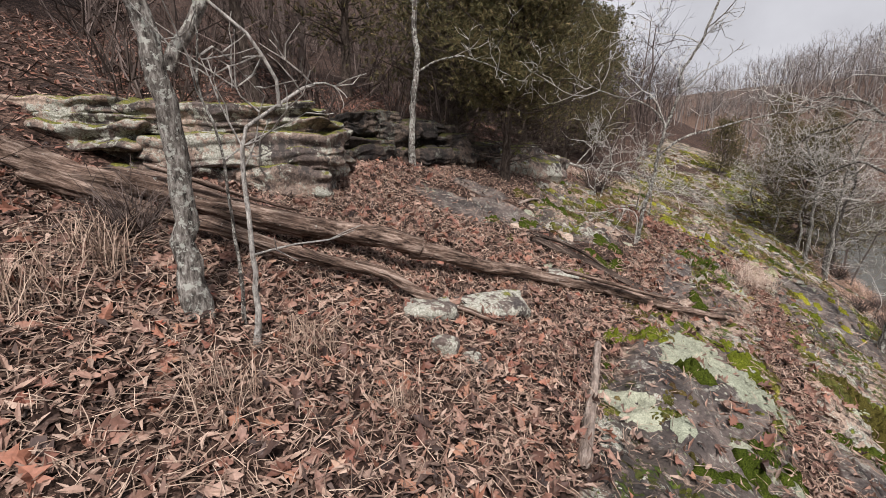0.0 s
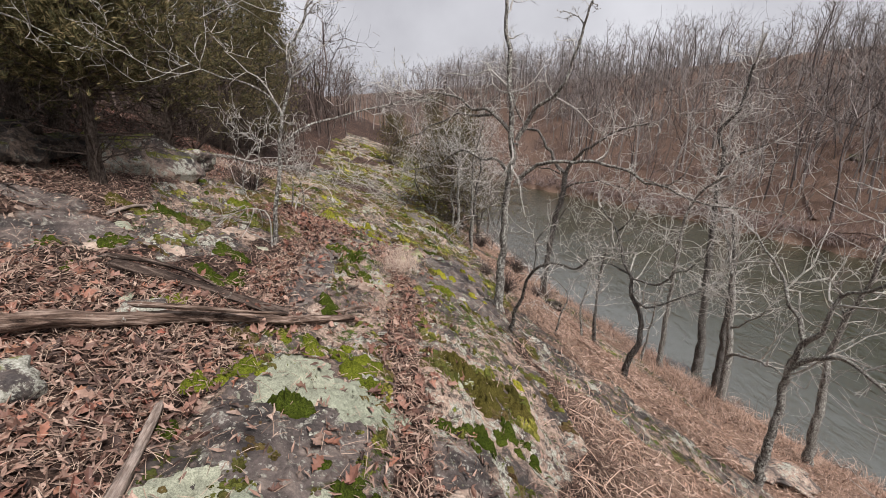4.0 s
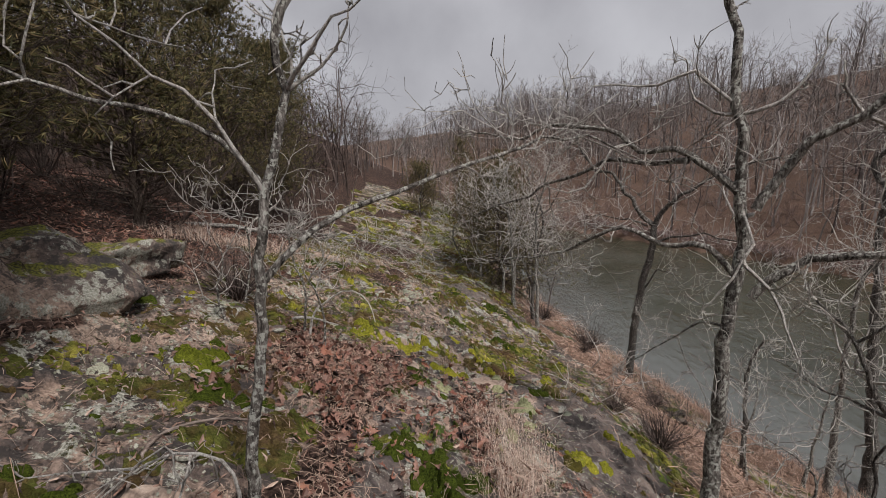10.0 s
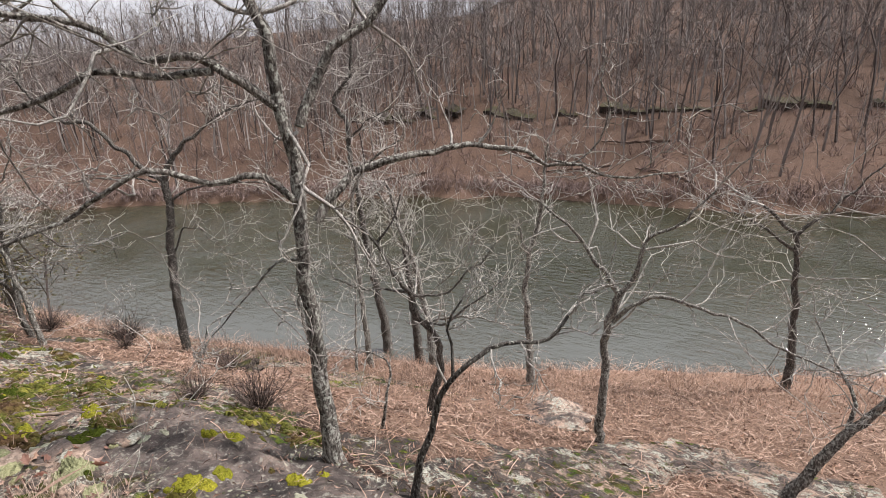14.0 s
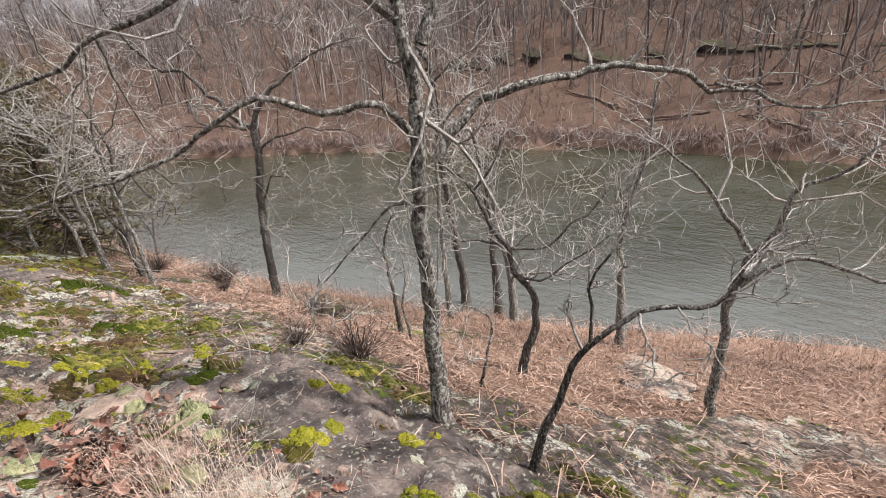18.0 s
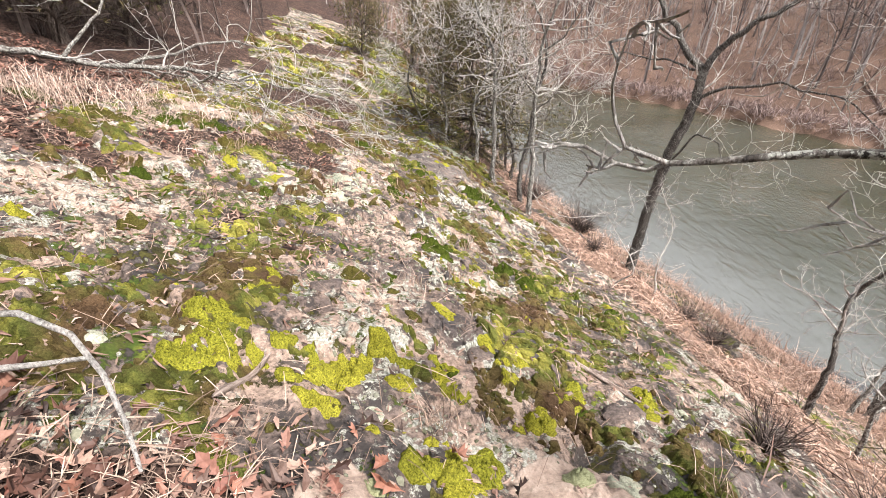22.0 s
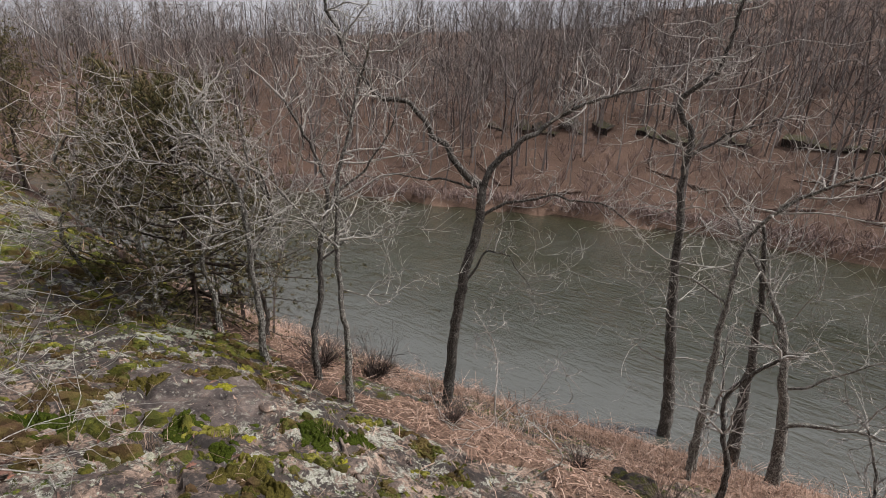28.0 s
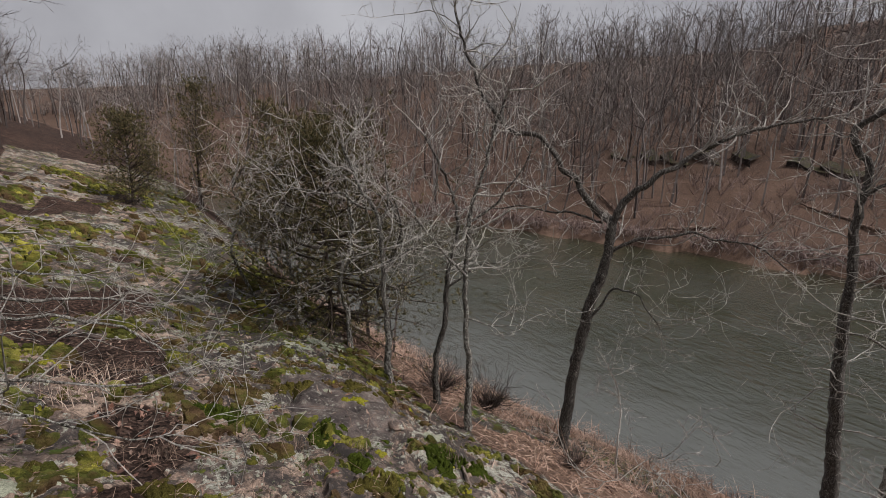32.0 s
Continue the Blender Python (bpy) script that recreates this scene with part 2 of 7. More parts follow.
    h = math_node(n, l, "ADD", math_node(n, l, "MULTIPLY", grain, 0.35), math_node(n, l, "MULTIPLY", crust, 0.45))
    h = math_node(n, l, "ADD", h, math_node(n, l, "MULTIPLY", math_node(n, l, "SUBTRACT", mf, wet_f), 0.2))
    bump_node(n, l, b, h, 0.04, 1.0)
    return m


def mat_water():
    m, n, l, b = make_mat("river_water", 0.05, 0.9)
    b.inputs["IOR"].default_value = 1.8
    deep = noise_node(n, l, 0.08, 3)
    # paler base colour towards the near shore stands in for the sky's sheen
    sheen_mask = n.new("ShaderNodeAttribute")
    sheen_mask.attribute_name = "shore_sheen"
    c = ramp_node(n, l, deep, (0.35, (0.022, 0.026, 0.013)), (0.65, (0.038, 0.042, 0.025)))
    l.new(mix_node(n, l, sheen_mask.outputs["Fac"], c, (0.072, 0.077, 0.066)), b.inputs["Base Color"])
    a = noise_node(n, l, 4.2, 4, 0.62, stretch=(1.0, 0.35, 1))
    c = ramp_node(n, l, noise_node(n, l, 0.22, 3, 0.55), (0.4, grey(0.25)), (0.62, grey(1.0)))
    bump_node(n, l, b, math_node(n, l, "MULTIPLY", a, c), 0.13, 1.0)
    return m


def mat_moss(name, dark, light):
    m, n, l, b = make_mat(name, 1.0, 0.05)
    fine = noise_node(n, l, 130, 4, 0.7)
    c = ramp_node(n, l, fine, (0.34, dark), (0.66, light))
    c = mix_node(n, l, 0.6, c, ramp_node(n, l, noise_node(n, l, 9, 4), (0.3, grey(0.45)), (0.7, grey(1.25))), "MULTIPLY")
    rnd = n.new("ShaderNodeObjectInfo").outputs["Random"]
    c = mix_node(n, l, 0.5, c, ramp_node(n, l, rnd, (0.0, (0.6, 0.65, 0.5)), (1.0, (1.3, 1.2, 1.0))), "MULTIPLY")
    l.new(c, b.inputs["Base Color"])
    bump_node(n, l, b, fine, 0.009, 0.9)
    return m


M_ground, M_water = mat_ground(), mat_water()
M_rock, M_ledge, M_pale = mat_rock("sandstone", 0.45), mat_rock("ledge_sandstone", 0.75, 0.66, 1.0, 0.0, 0.035), mat_rock("lichened_sandstone", 1.3, 0.1)
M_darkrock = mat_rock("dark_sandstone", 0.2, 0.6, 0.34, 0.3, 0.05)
M_oak = mat_bark("oak_bark", (0.03, 0.026, 0.023), (0.20, 0.18, 0.16), (0.50, 0.475, 0.435), 14, 0.85)
M_grey = mat_bark("grey_bark", (0.02, 0.017, 0.015), (0.15, 0.135, 0.12), (0.46, 0.435, 0.4), 18, 0.85)
M_dark = mat_bark("dark_bark", (0.018, 0.015, 0.013), (0.09, 0.08, 0.072), (0.30, 0.285, 0.26), 20, 0.55)
M_twig = mat_bark("twig_bark", (0.22, 0.2, 0.18), (0.55, 0.52, 0.48), (0.78, 0.75, 0.71), 30, 0.6, (1, 1, 0.3), (0.62, 0.62, 0.57))
M_log = mat_bark("weathered_log", (0.016, 0.011, 0.009), (0.16, 0.108, 0.083), (0.44, 0.34, 0.28), 11, 0.25, (0.07, 1.0, 1.0))
M_rotlog = mat_bark("rotten_log", (0.02, 0.015, 0.013), (0.075, 0.054, 0.044), (0.20, 0.155, 0.13), 12, 0.15, (0.07, 1.0, 1.0))
M_wood = mat_bark("bare_wood", (0.12, 0.09, 0.075), (0.28, 0.22, 0.185), (0.46, 0.39, 0.34), 12, 0.1, (0.12, 1, 1))
M_cedar_bark = mat_bark("cedar_bark", (0.03, 0.022, 0.018), (0.085, 0.065, 0.053), (0.17, 0.14, 0.12), 18, 0.1)
M_cedar = mat_isles("cedar_needles", [(0.048, 0.048, 0.021), (0.105, 0.10, 0.043), (0.155, 0.137, 0.06), (0.225, 0.172, 0.088)], 0.8, 0.2)
M_leaf = mat_isles("dry_oak_leaves", [(0.03, 0.017, 0.014), (0.15, 0.076, 0.056), (0.30, 0.165, 0.125), (0.19, 0.072, 0.05), (0.44, 0.29, 0.225), (0.065, 0.042, 0.036), (0.33, 0.145, 0.095), (0.27, 0.16, 0.125), (0.12, 0.06, 0.045)], 0.6, 0.3)
M_sliver = mat_isles("shrivelled_leaves", [(0.045, 0.028, 0.023), (0.19, 0.115, 0.088), (0.34, 0.22, 0.17), (0.13, 0.075, 0.058), (0.50, 0.37, 0.295), (0.24, 0.13, 0.095), (0.42, 0.29, 0.225), (0.085, 0.055, 0.045)], 0.65, 0.3)
M_leafpart = mat_isles("curled_oak_leaf", [(0.15, 0.065, 0.045), (0.30, 0.14, 0.09), (0.38, 0.20, 0.13), (0.32, 0.095, 0.06), (0.44, 0.28, 0.2)], 0.55, 0.35, per="Object")
M_straw = mat_isles("dry_grass", [(0.12, 0.08, 0.06), (0.32, 0.22, 0.165), (0.55, 0.42, 0.33), (0.42, 0.31, 0.24), (0.2, 0.14, 0.105)], 0.7, 0.25)
M_pinkgrass = mat_isles("pale_dry_grass", [(0.38, 0.26, 0.20), (0.60, 0.46, 0.37), (0.76, 0.63, 0.53)], 0.7, 0.25)
M_bankleaf = mat_isles("bank_leaves", [(0.13, 0.08, 0.062), (0.36, 0.23, 0.17), (0.56, 0.40, 0.31), (0.42, 0.25, 0.175), (0.58, 0.43, 0.345)], 0.65, 0.3)
M_mossg = mat_moss("green_moss", (0.008, 0.013, 0.003), (0.075, 0.10, 0.016))
M_mossb = mat_moss("bright_moss", (0.022, 0.032, 0.005), (0.19, 0.215, 0.028))
M_mossy = mat_moss("yellow_moss", (0.05, 0.052, 0.009), (0.36, 0.35, 0.045))
M_mosso = mat_moss("olive_moss", (0.02, 0.018, 0.006), (0.12, 0.105, 0.03))
M_lichen = mat_moss("pale_lichen", (0.19, 0.205, 0.165), (0.45, 0.47, 0.40))
M_cushion = mat_moss("lichen_cushion", (0.17, 0.18, 0.10), (0.42, 0.43, 0.28))
M_crust_pale = mat_isles("leafy_lichen_crust", [(0.11, 0.11, 0.07), (0.21, 0.21, 0.15), (0.33, 0.33, 0.26), (0.08, 0.08, 0.05), (0.40, 0.40, 0.33)], 0.95, 0.1, 120.0, 0.008)



def mat_carpet():
    """Moss that goes from brown to olive to yellow-green over the rock."""
    m, n, l, b = make_mat("moss_carpet", 1.0, 0.05)
    c = ramp_node(n, l, noise_node(n, l, 1.7, 5, 0.65), (0.37, (0.09, 0.058, 0.034)), (0.46, (0.105, 0.082, 0.032)), (0.53, (0.08, 0.092, 0.024)), (0.60, (0.18, 0.175, 0.04)), (0.69, (0.33, 0.305, 0.065)))
    isle = n.new("ShaderNodeNewGeometry").outputs["Random Per Island"]
    c = mix_node(n, l, 0.85, c, ramp_node(n, l, isle, (0.0, (0.6, 0.56, 0.5)), (0.5, (1.1, 1.1, 1.1)), (1.0, (1.6, 1.55, 1.45))), "MULTIPLY")
    fine = noise_node(n, l, 150, 4, 0.7)
    c = mix_node(n, l, 0.8, c, ramp_node(n, l, fine, (0.34, grey(0.5)), (0.66, grey(1.5))), "MULTIPLY")
    l.new(c, b.inputs["Base Color"])
    bump_node(n, l, b, fine, 0.02, 1.0)
    return m


M_carpet = mat_carpet()
M_woods = mat_isles("bare_woods_bark", [(0.10, 0.083, 0.078), (0.205, 0.178, 0.167), (0.36, 0.325, 0.305)], 0.95, 0.1, 6.0, 0.01)
M_brush = mat_isles("bare_brush", [(0.13, 0.092, 0.086), (0.25, 0.185, 0.17), (0.40, 0.315, 0.29)], 0.95, 0.1, 8.0, 0.005)

# dark copy of the brush bark, with the dense wood's shade in its colour
M_shade_brush = mat_isles("shaded_brush_bark", [(0.045, 0.034, 0.03), (0.095, 0.073, 0.064), (0.19, 0.15, 0.135)], 0.95, 0.1, 8.0, 0.005)

# ---- helpers of this scene ----
RNG = np.random.default_rng(7)
_T = np.random.default_rng(11).random((256, 256))


def vnoise(x, y, seed=0):
    """Smooth noise between -1 and 1."""
    x, y = np.asarray(x, float) + seed * 17.3, np.asarray(y, float) + seed * 31.7
    i, j = np.floor(x).astype(int), np.floor(y).astype(int)
    u, v = x - i, y - j
    u, v = u * u * (3 - 2 * u), v * v * (3 - 2 * v)
    a, b, c, d = _T[i & 255, j & 255], _T[(i + 1) & 255, j & 255], _T[i & 255, (j + 1) & 255], _T[(i + 1) & 255, (j + 1) & 255]
    return 2 * ((a * (1 - u) + b * u) * (1 - v) + (c * (1 - u) + d * u) * v) - 1


def fbm(x, y, octaves=4, seed=0):
    return sum(vnoise(x * 2**k, y * 2**k, seed + k) * 0.5**k for k in range(octaves))


def sstep(a, b, v):
    t = np.clip((v - a) / (b - a), 0, 1)
    return t * t * (3 - 2 * t)


def mesh_of(name, verts, faces, mat, smooth=True):
    """A mesh from an array of corners and arrays of faces with three or four corners each."""
    me = bpy.data.meshes.new(name)
    faces = [np.asarray(f, np.int32) for f in (faces if isinstance(faces, list) else [faces]) if len(f)]
    loops = np.concatenate([f.ravel() for f in faces])
    sizes = np.concatenate([np.full(len(f), f.shape[1], np.int32) for f in faces])
    me.vertices.add(len(verts))
    me.vertices.foreach_set("co", np.ascontiguousarray(verts, np.float32).ravel())
    me.loops.add(len(loops))
    me.loops.foreach_set("vertex_index", loops)
    me.polygons.add(len(sizes))
    me.polygons.foreach_set("loop_start", np.concatenate([[0], np.cumsum(sizes)[:-1]]).astype(np.int32))
    me.update(calc_edges=True)
    me.polygons.foreach_set("use_smooth", np.full(len(sizes), smooth))
    me.materials.append(mat)
    return me


def thing(name, at, label, category, group="", kind=""):
    """An empty at the foot of a thing, for its parts."""
    ob = new(name)
    ob.location = at
    ob.empty_display_size = 0.1
    return tagged(ob, label, category, group, kind)


def part(name, verts, faces, mat, parent, label="", smooth=True):
    """One mesh, given in world coordinates, under a thing."""
    ob = new(name, mesh_of(name, np.asarray(verts) - np.array(parent.location), faces, mat, smooth))
    ob.parent = parent
    if label:
        tagged(ob, label)
    return ob


def solid(name, verts, faces, mat, at, label, category, group="", kind="", smooth=True):
    ob = new(name, mesh_of(name, np.asarray(verts) - np.array(at), faces, mat, smooth))
    ob.location = at
    return tagged(ob, label, category, group, kind)


class Tubes:
    """Gathers tapered tubes into one mesh."""

    def __init__(self):
        self.v, self.f, self.n = [], [], 0

    def add(self, pts, radii, sides=5, lump=0.0, cap=True):
        pts, radii = np.asarray(pts, float), np.asarray(radii, float)
        k = len(pts)
        if sides == 2:
            s = np.cross(pts[-1] - pts[0], RNG.normal(0, 1, 3))
            s = s / (np.linalg.norm(s) + 1e-9)
            i = np.arange(k - 1) * 2
            self.v.append(np.stack([pts - radii[:, None] * s, pts + radii[:, None] * s], 1).reshape(-1, 3))
            self.f.append(np.stack([i, i + 1, i + 3, i + 2], 1) + self.n)
            self.n += 2 * k
            return self
        d = np.gradient(pts, axis=0)
        d /= np.linalg.norm(d, axis=1)[:, None] + 1e-9
        ref = np.array([0.3, 0.2, 1.0]) if abs(d[0, 2]) < 0.8 else np.array([1.0, 0.3, 0.1])
        a = np.cross(d, ref)
        a /= np.linalg.norm(a, axis=1)[:, None] + 1e-9
        b = np.cross(d, a)
        ang = np.arange(sides) * 2 * math.pi / sides
        r = radii[:, None] * np.ones(sides)
        if lump:
            run = np.concatenate([[0], np.cumsum(np.linalg.norm(np.diff(pts, axis=0), axis=1))])
            s, j = np.meshgrid(run, np.arange(sides), indexing="ij")
            seed = RNG.uniform(0, 90)
            r = r * (1 + lump * (1.6 * vnoise(s * 2.5 + seed, j * 2.7 + seed) + 0.9 * vnoise(s * 9 + seed, j * 1.9)))
        ring = pts[:, None] + r[..., None] * (np.cos(ang)[None, :, None] * a[:, None] + np.sin(ang)[None, :, None] * b[:, None])
        i = np.arange(k - 1)[:, None] * sides
        j = np.arange(sides)[None]
        jj = (j + 1) % sides
        q = np.stack([i + j, i + jj, i + sides + jj, i + sides + j], -1).reshape(-1, 4)
        self.v.append(ring.reshape(-1, 3))
        self.f.append(q + self.n)
        self.n += k * sides
        return self

    def verts(self):
        return np.concatenate(self.v)

    def faces(self):
        return np.concatenate(self.f)


def spline(pts, n):
    """n points along a smooth line through the given ones."""
    p = np.asarray(pts, float)
    if len(p) < 3:
        t = np.linspace(0, 1, n)[:, None]
        return p[0] * (1 - t) + p[-1] * t
    s = np.concatenate([[0], np.cumsum(np.linalg.norm(np.diff(p, axis=0), axis=1))])
    m = np.gradient(p, s, axis=0)
    u = np.linspace(0, s[-1], n)
    i = np.clip(np.searchsorted(s, u, side="right") - 1, 0, len(s) - 2)
    h = (s[i + 1] - s[i])[:, None]
    t = ((u - s[i])[:, None]) / h
    return (2 * t**3 - 3 * t**2 + 1) * p[i] + (t**3 - 2 * t**2 + t) * h * m[i] + (3 * t**2 - 2 * t**3) * p[i + 1] + (t**3 - t**2) * h * m[i + 1]


def scatter(template, faces, at, turn, size):
    """Copies of a small shape: corners (k,3), places (n,3), turns (n,3,3), sizes (n,) or (n,3)."""
    size = np.asarray(size, float)
    size = size[:, None] if size.ndim == 1 else size
    v = np.einsum("nij,nkj->nki", turn, template[None] * size[:, None, :]) + at[:, None]
    k = len(template)
    f = (np.asarray(faces)[None] + (np.arange(len(at)) * k)[:, None, None]).reshape(-1, np.asarray(faces).shape[1])
    return v.reshape(-1, 3), f


def turns(yaw, tilt_x, tilt_y):
    cz, sz, cx, sx, cy, sy = np.cos(yaw), np.sin(yaw), np.cos(tilt_x), np.sin(tilt_x), np.cos(tilt_y), np.sin(tilt_y)
    o, z = np.ones_like(yaw), np.zeros_like(yaw)
    rz = np.stack([cz, -sz, z, sz, cz, z, z, z, o], -1).reshape(-1, 3, 3)
    rx = np.stack([o, z, z, z, cx, -sx, z, sx, cx], -1).reshape(-1, 3, 3)
    ry = np.stack([cy, z, sy, z, o, z, -sy, z, cy], -1).reshape(-1, 3, 3)
    return rz @ rx @ ry


# ---- the lie of the land ----
US = np.array([-9, -5, -3, -1.5, 0, 1, 2, 3.5, 5, 6.5, 8.0])
YS = np.array([-5, 0, 3, 6, 8.5, 11, 15, 19.0])
LAND = np.array([
    [3.59, 2.21, 1.53, 0.97, 0.27, -0.31, -1.01, -2.23, -3.50, -4.67, -5.57],
    [3.13, 1.71, 1.04, 0.50, 0.06, -0.38, -1.14, -2.45, -3.70, -4.77, -5.57],
    [2.87, 1.44, 0.69, 0.18, -0.20, -0.57, -1.25, -2.59, -3.86, -4.84, -5.56],
    [2.62, 1.24, 0.69, 0.23, -0.31, -0.63, -1.31, -2.72, -4.01, -4.87, -5.55],
    [2.37, 1.03, 0.52, -0.03, -0.64, -0.90, -1.37, -2.72, -4.02, -4.88, -5.55],
    [2.08, 0.66, -0.06, -0.45, -0.84, -1.29, -1.69, -2.80, -4.10, -4.84, -5.55],
    [1.57, 0.13, -0.47, -0.86, -1.37, -1.77, -2.38, -3.04, -4.14, -4.91, -5.55],
    [1.07, -0.33, -0.94, -1.36, -1.77, -2.00, -2.50, -3.33, -4.27, -4.98, -5.55]
])


def near_shore(y):
    return np.interp(y, [-60, -5, 0, 4, 6.6, 10, 14, 18, 23, 30, 47, 60, 80, 120, 300], [40, 16, 14.2, 12.4, 11.3, 9.6, 8.3, 7.1, 5.8, 4.6, 2.0, -4, -18, -42, -140])


def far_shore(y):
    return np.interp(y, [-60, -10, 4, 13, 19, 26, 31, 35, 40, 47, 60, 80, 120, 300], [60, 34, 30.5, 30.2, 29.6, 27.6, 24.8, 23.2, 20.6, 17, 9, -5, -29, -127])


def hermite(st, v):
    v = np.clip(v, st[0], st[-1])
    i = np.clip(np.searchsorted(st, v, side="right") - 1, 0, len(st) - 2)
    h = st[i + 1] - st[i]
    t = (v - st[i]) / h
    return i, h, (2 * t**3 - 3 * t**2 + 1, t**3 - 2 * t**2 + t, 3 * t**2 - 2 * t**3, t**3 - t**2)


_DU = np.gradient(LAND, axis=1) * 0
for _k in range(len(US)):
    _a, _b = max(_k - 1, 0), min(_k + 1, len(US) - 1)
    _DU[:, _k] = (LAND[:, _b] - LAND[:, _a]) / (US[_b] - US[_a])


def base_land(x, y):
    u = np.where(x < 2, x, 2 + (x - 2) / (near_shore(y) - 2) * 6)
    iu, hu, (a, b, c, d) = hermite(US, u)

    def row(j):
        return a * LAND[j, iu] + b * hu * _DU[j, iu] + c * LAND[j, iu + 1] + d * hu * _DU[j, iu + 1]
    jy, hy, (a2, b2, c2, d2) = hermite(YS, y)

    def slope(j):
        lo, hi = np.maximum(j - 1, 0), np.minimum(j + 1, len(YS) - 1)
        return (row(hi) - row(lo)) / (YS[hi] - YS[lo])
    return a2 * row(jy) + b2 * hy * slope(jy) + c2 * row(jy + 1) + d2 * hy * slope(jy + 1)


def blots(rows, x, y):
    """1 inside any of the ovals (centre, width, depth), fading to 0 outside."""
    f = np.zeros(np.shape(x))
    for cx, cy, a, b in rows:
        f = np.maximum(f, 1.5 - np.hypot((x - cx) / (0.5 * a), (y - cy) / (0.5 * b)))
    return np.clip(f, 0, 1)


LEDGES = [(-2.75, 4.6, 1.1, 0.6), (-2.3, 5.1, 0.9, 0.6), (-2.9, 5.5, 0.8, 0.5)]  # flat dark stone among the leaves


def rock_mask(x, y):
    """1 on bare stone, 0 on leaves."""
    n = 0.35 * fbm(x * 1.1, y * 1.1, 3, 3)
    xl = np.interp(y, [0.5, 2, 4, 5, 6, 7, 9, 12, 20, 40], [0.1, -0.35, -0.6, -1.5, -2.4, -3.0, -3.1, -3.4, -3.8, -5])
    xr = np.interp(y, [0, 2.5, 5, 7, 9, 12, 16, 20, 40], [0.8, 1.1, 1.7, 2.15, 2.2, 2.3, 2.2, 2.0, 0.5])
    m = sstep(-0.25, 0.25, x + n - xl) * (1 - sstep(-0.1, 0.5, x + n - xr)) * sstep(0.3, 1.2, y) * (1 - sstep(30, 45, y))
    for ys, xs, y0, y1 in (([4.4, 4.7, 5.4, 6.5, 7.4, 8.2], [-0.5, -0.61, -0.8, -0.82, -0.82, -0.9], 4.3, 8.4), ([2.4, 3.4, 4.0, 4.8, 5.8, 6.8, 7.6, 8.7], [0.68, 0.68, 0.62, 0.5, 0.6, 0.4, 0.12, 0.22], 2.4, 8.8)):
        m = m * (1 - 0.97 * np.exp(-((x - np.interp(y, ys, xs)) / (0.15 + 0.1 * n)) ** 2) * sstep(y0 - 0.2, y0 + 0.2, y) * (1 - sstep(y1 - 0.3, y1 + 0.2, y)))
    m = m * (1 - 0.95 * np.exp(-(((x + 1.05) ** 2 / 0.34) ** 2 + ((y - 8.35) ** 2 / 0.5) ** 2)))
    m = m * (1 - 0.8 * sstep(0.25, 0.5, fbm(x * 0.8, y * 0.8, 3, 9)) * sstep(-0.2, -1.2, x))
    m = np.maximum(m, blots(LEDGES, x, y))
    slabs = sstep(0.42, 0.52, fbm(x * 0.45 + 3, y * 0.45, 3, 21)) * sstep(1.8, 2.4, x) * (1 - sstep(6, 8, x)) * (np.abs(y - 8) < 14)
    return np.maximum(m, 0.9 * slabs)


DAMP = [  # clean dark stone: the broad slab, the strip in the gully, the hollow, the dome, the far edge
    (0.0, 3.2, 0.85, 0.95), (0.1, 2.5, 0.6, 0.5), (0.87, 3.25, 0.5, 0.4), (-0.55, 7.65, 0.2, 0.6), (-0.51, 6.8, 0.26, 0.8), (-0.46, 5.9, 0.36, 0.9), (-0.42, 5.2, 0.34, 0.8),
    (-0.53, 8.38, 0.4, 0.26), (-0.28, 8.34, 0.24, 0.2), (1.2, 7.6, 0.8, 1.3), (1.0, 7.0, 0.7, 1.0), (1.0, 8.5, 0.5, 0.7), (1.5, 8.5, 0.7, 1.5), (1.55, 7.2, 0.7, 1.2), (0.6, 15.6, 1.2, 1.6)] + LEDGES
TAN = [
    (-2.06, 4.84, 0.3, 0.26), (-1.62, 5.25, 0.2, 0.15), (-1.37, 6.11, 0.4, 0.32), (-0.99, 5.26, 0.2, 0.42), (-0.87, 4.72, 0.27, 0.16), (0.06, 5.77, 0.5, 0.42), (-0.2, 4.79, 0.18, 0.2), (1.05, 2.95, 0.4, 0.3),
    (-0.44, 8.86, 0.24, 0.36), (0.45, 9.0, 0.5, 0.36), (0.7, 8.8, 0.3, 0.4), (-2.7, 14.7, 0.77, 0.34), (-2.42, 13.46, 0.34, 0.34), (-2.39, 12.5, 0.28, 0.18), (-2.97, 12.28, 0.2, 0.14), (-1.18, 12.34, 0.24, 0.2)]


def clean(x, y):
    """1 where nothing grows on the stone."""
    return np.clip(np.maximum(blots(DAMP, x, y), blots(TAN, x, y)) + 0.55 * fbm(x * 3, y * 3, 4, 33), 0, 1)


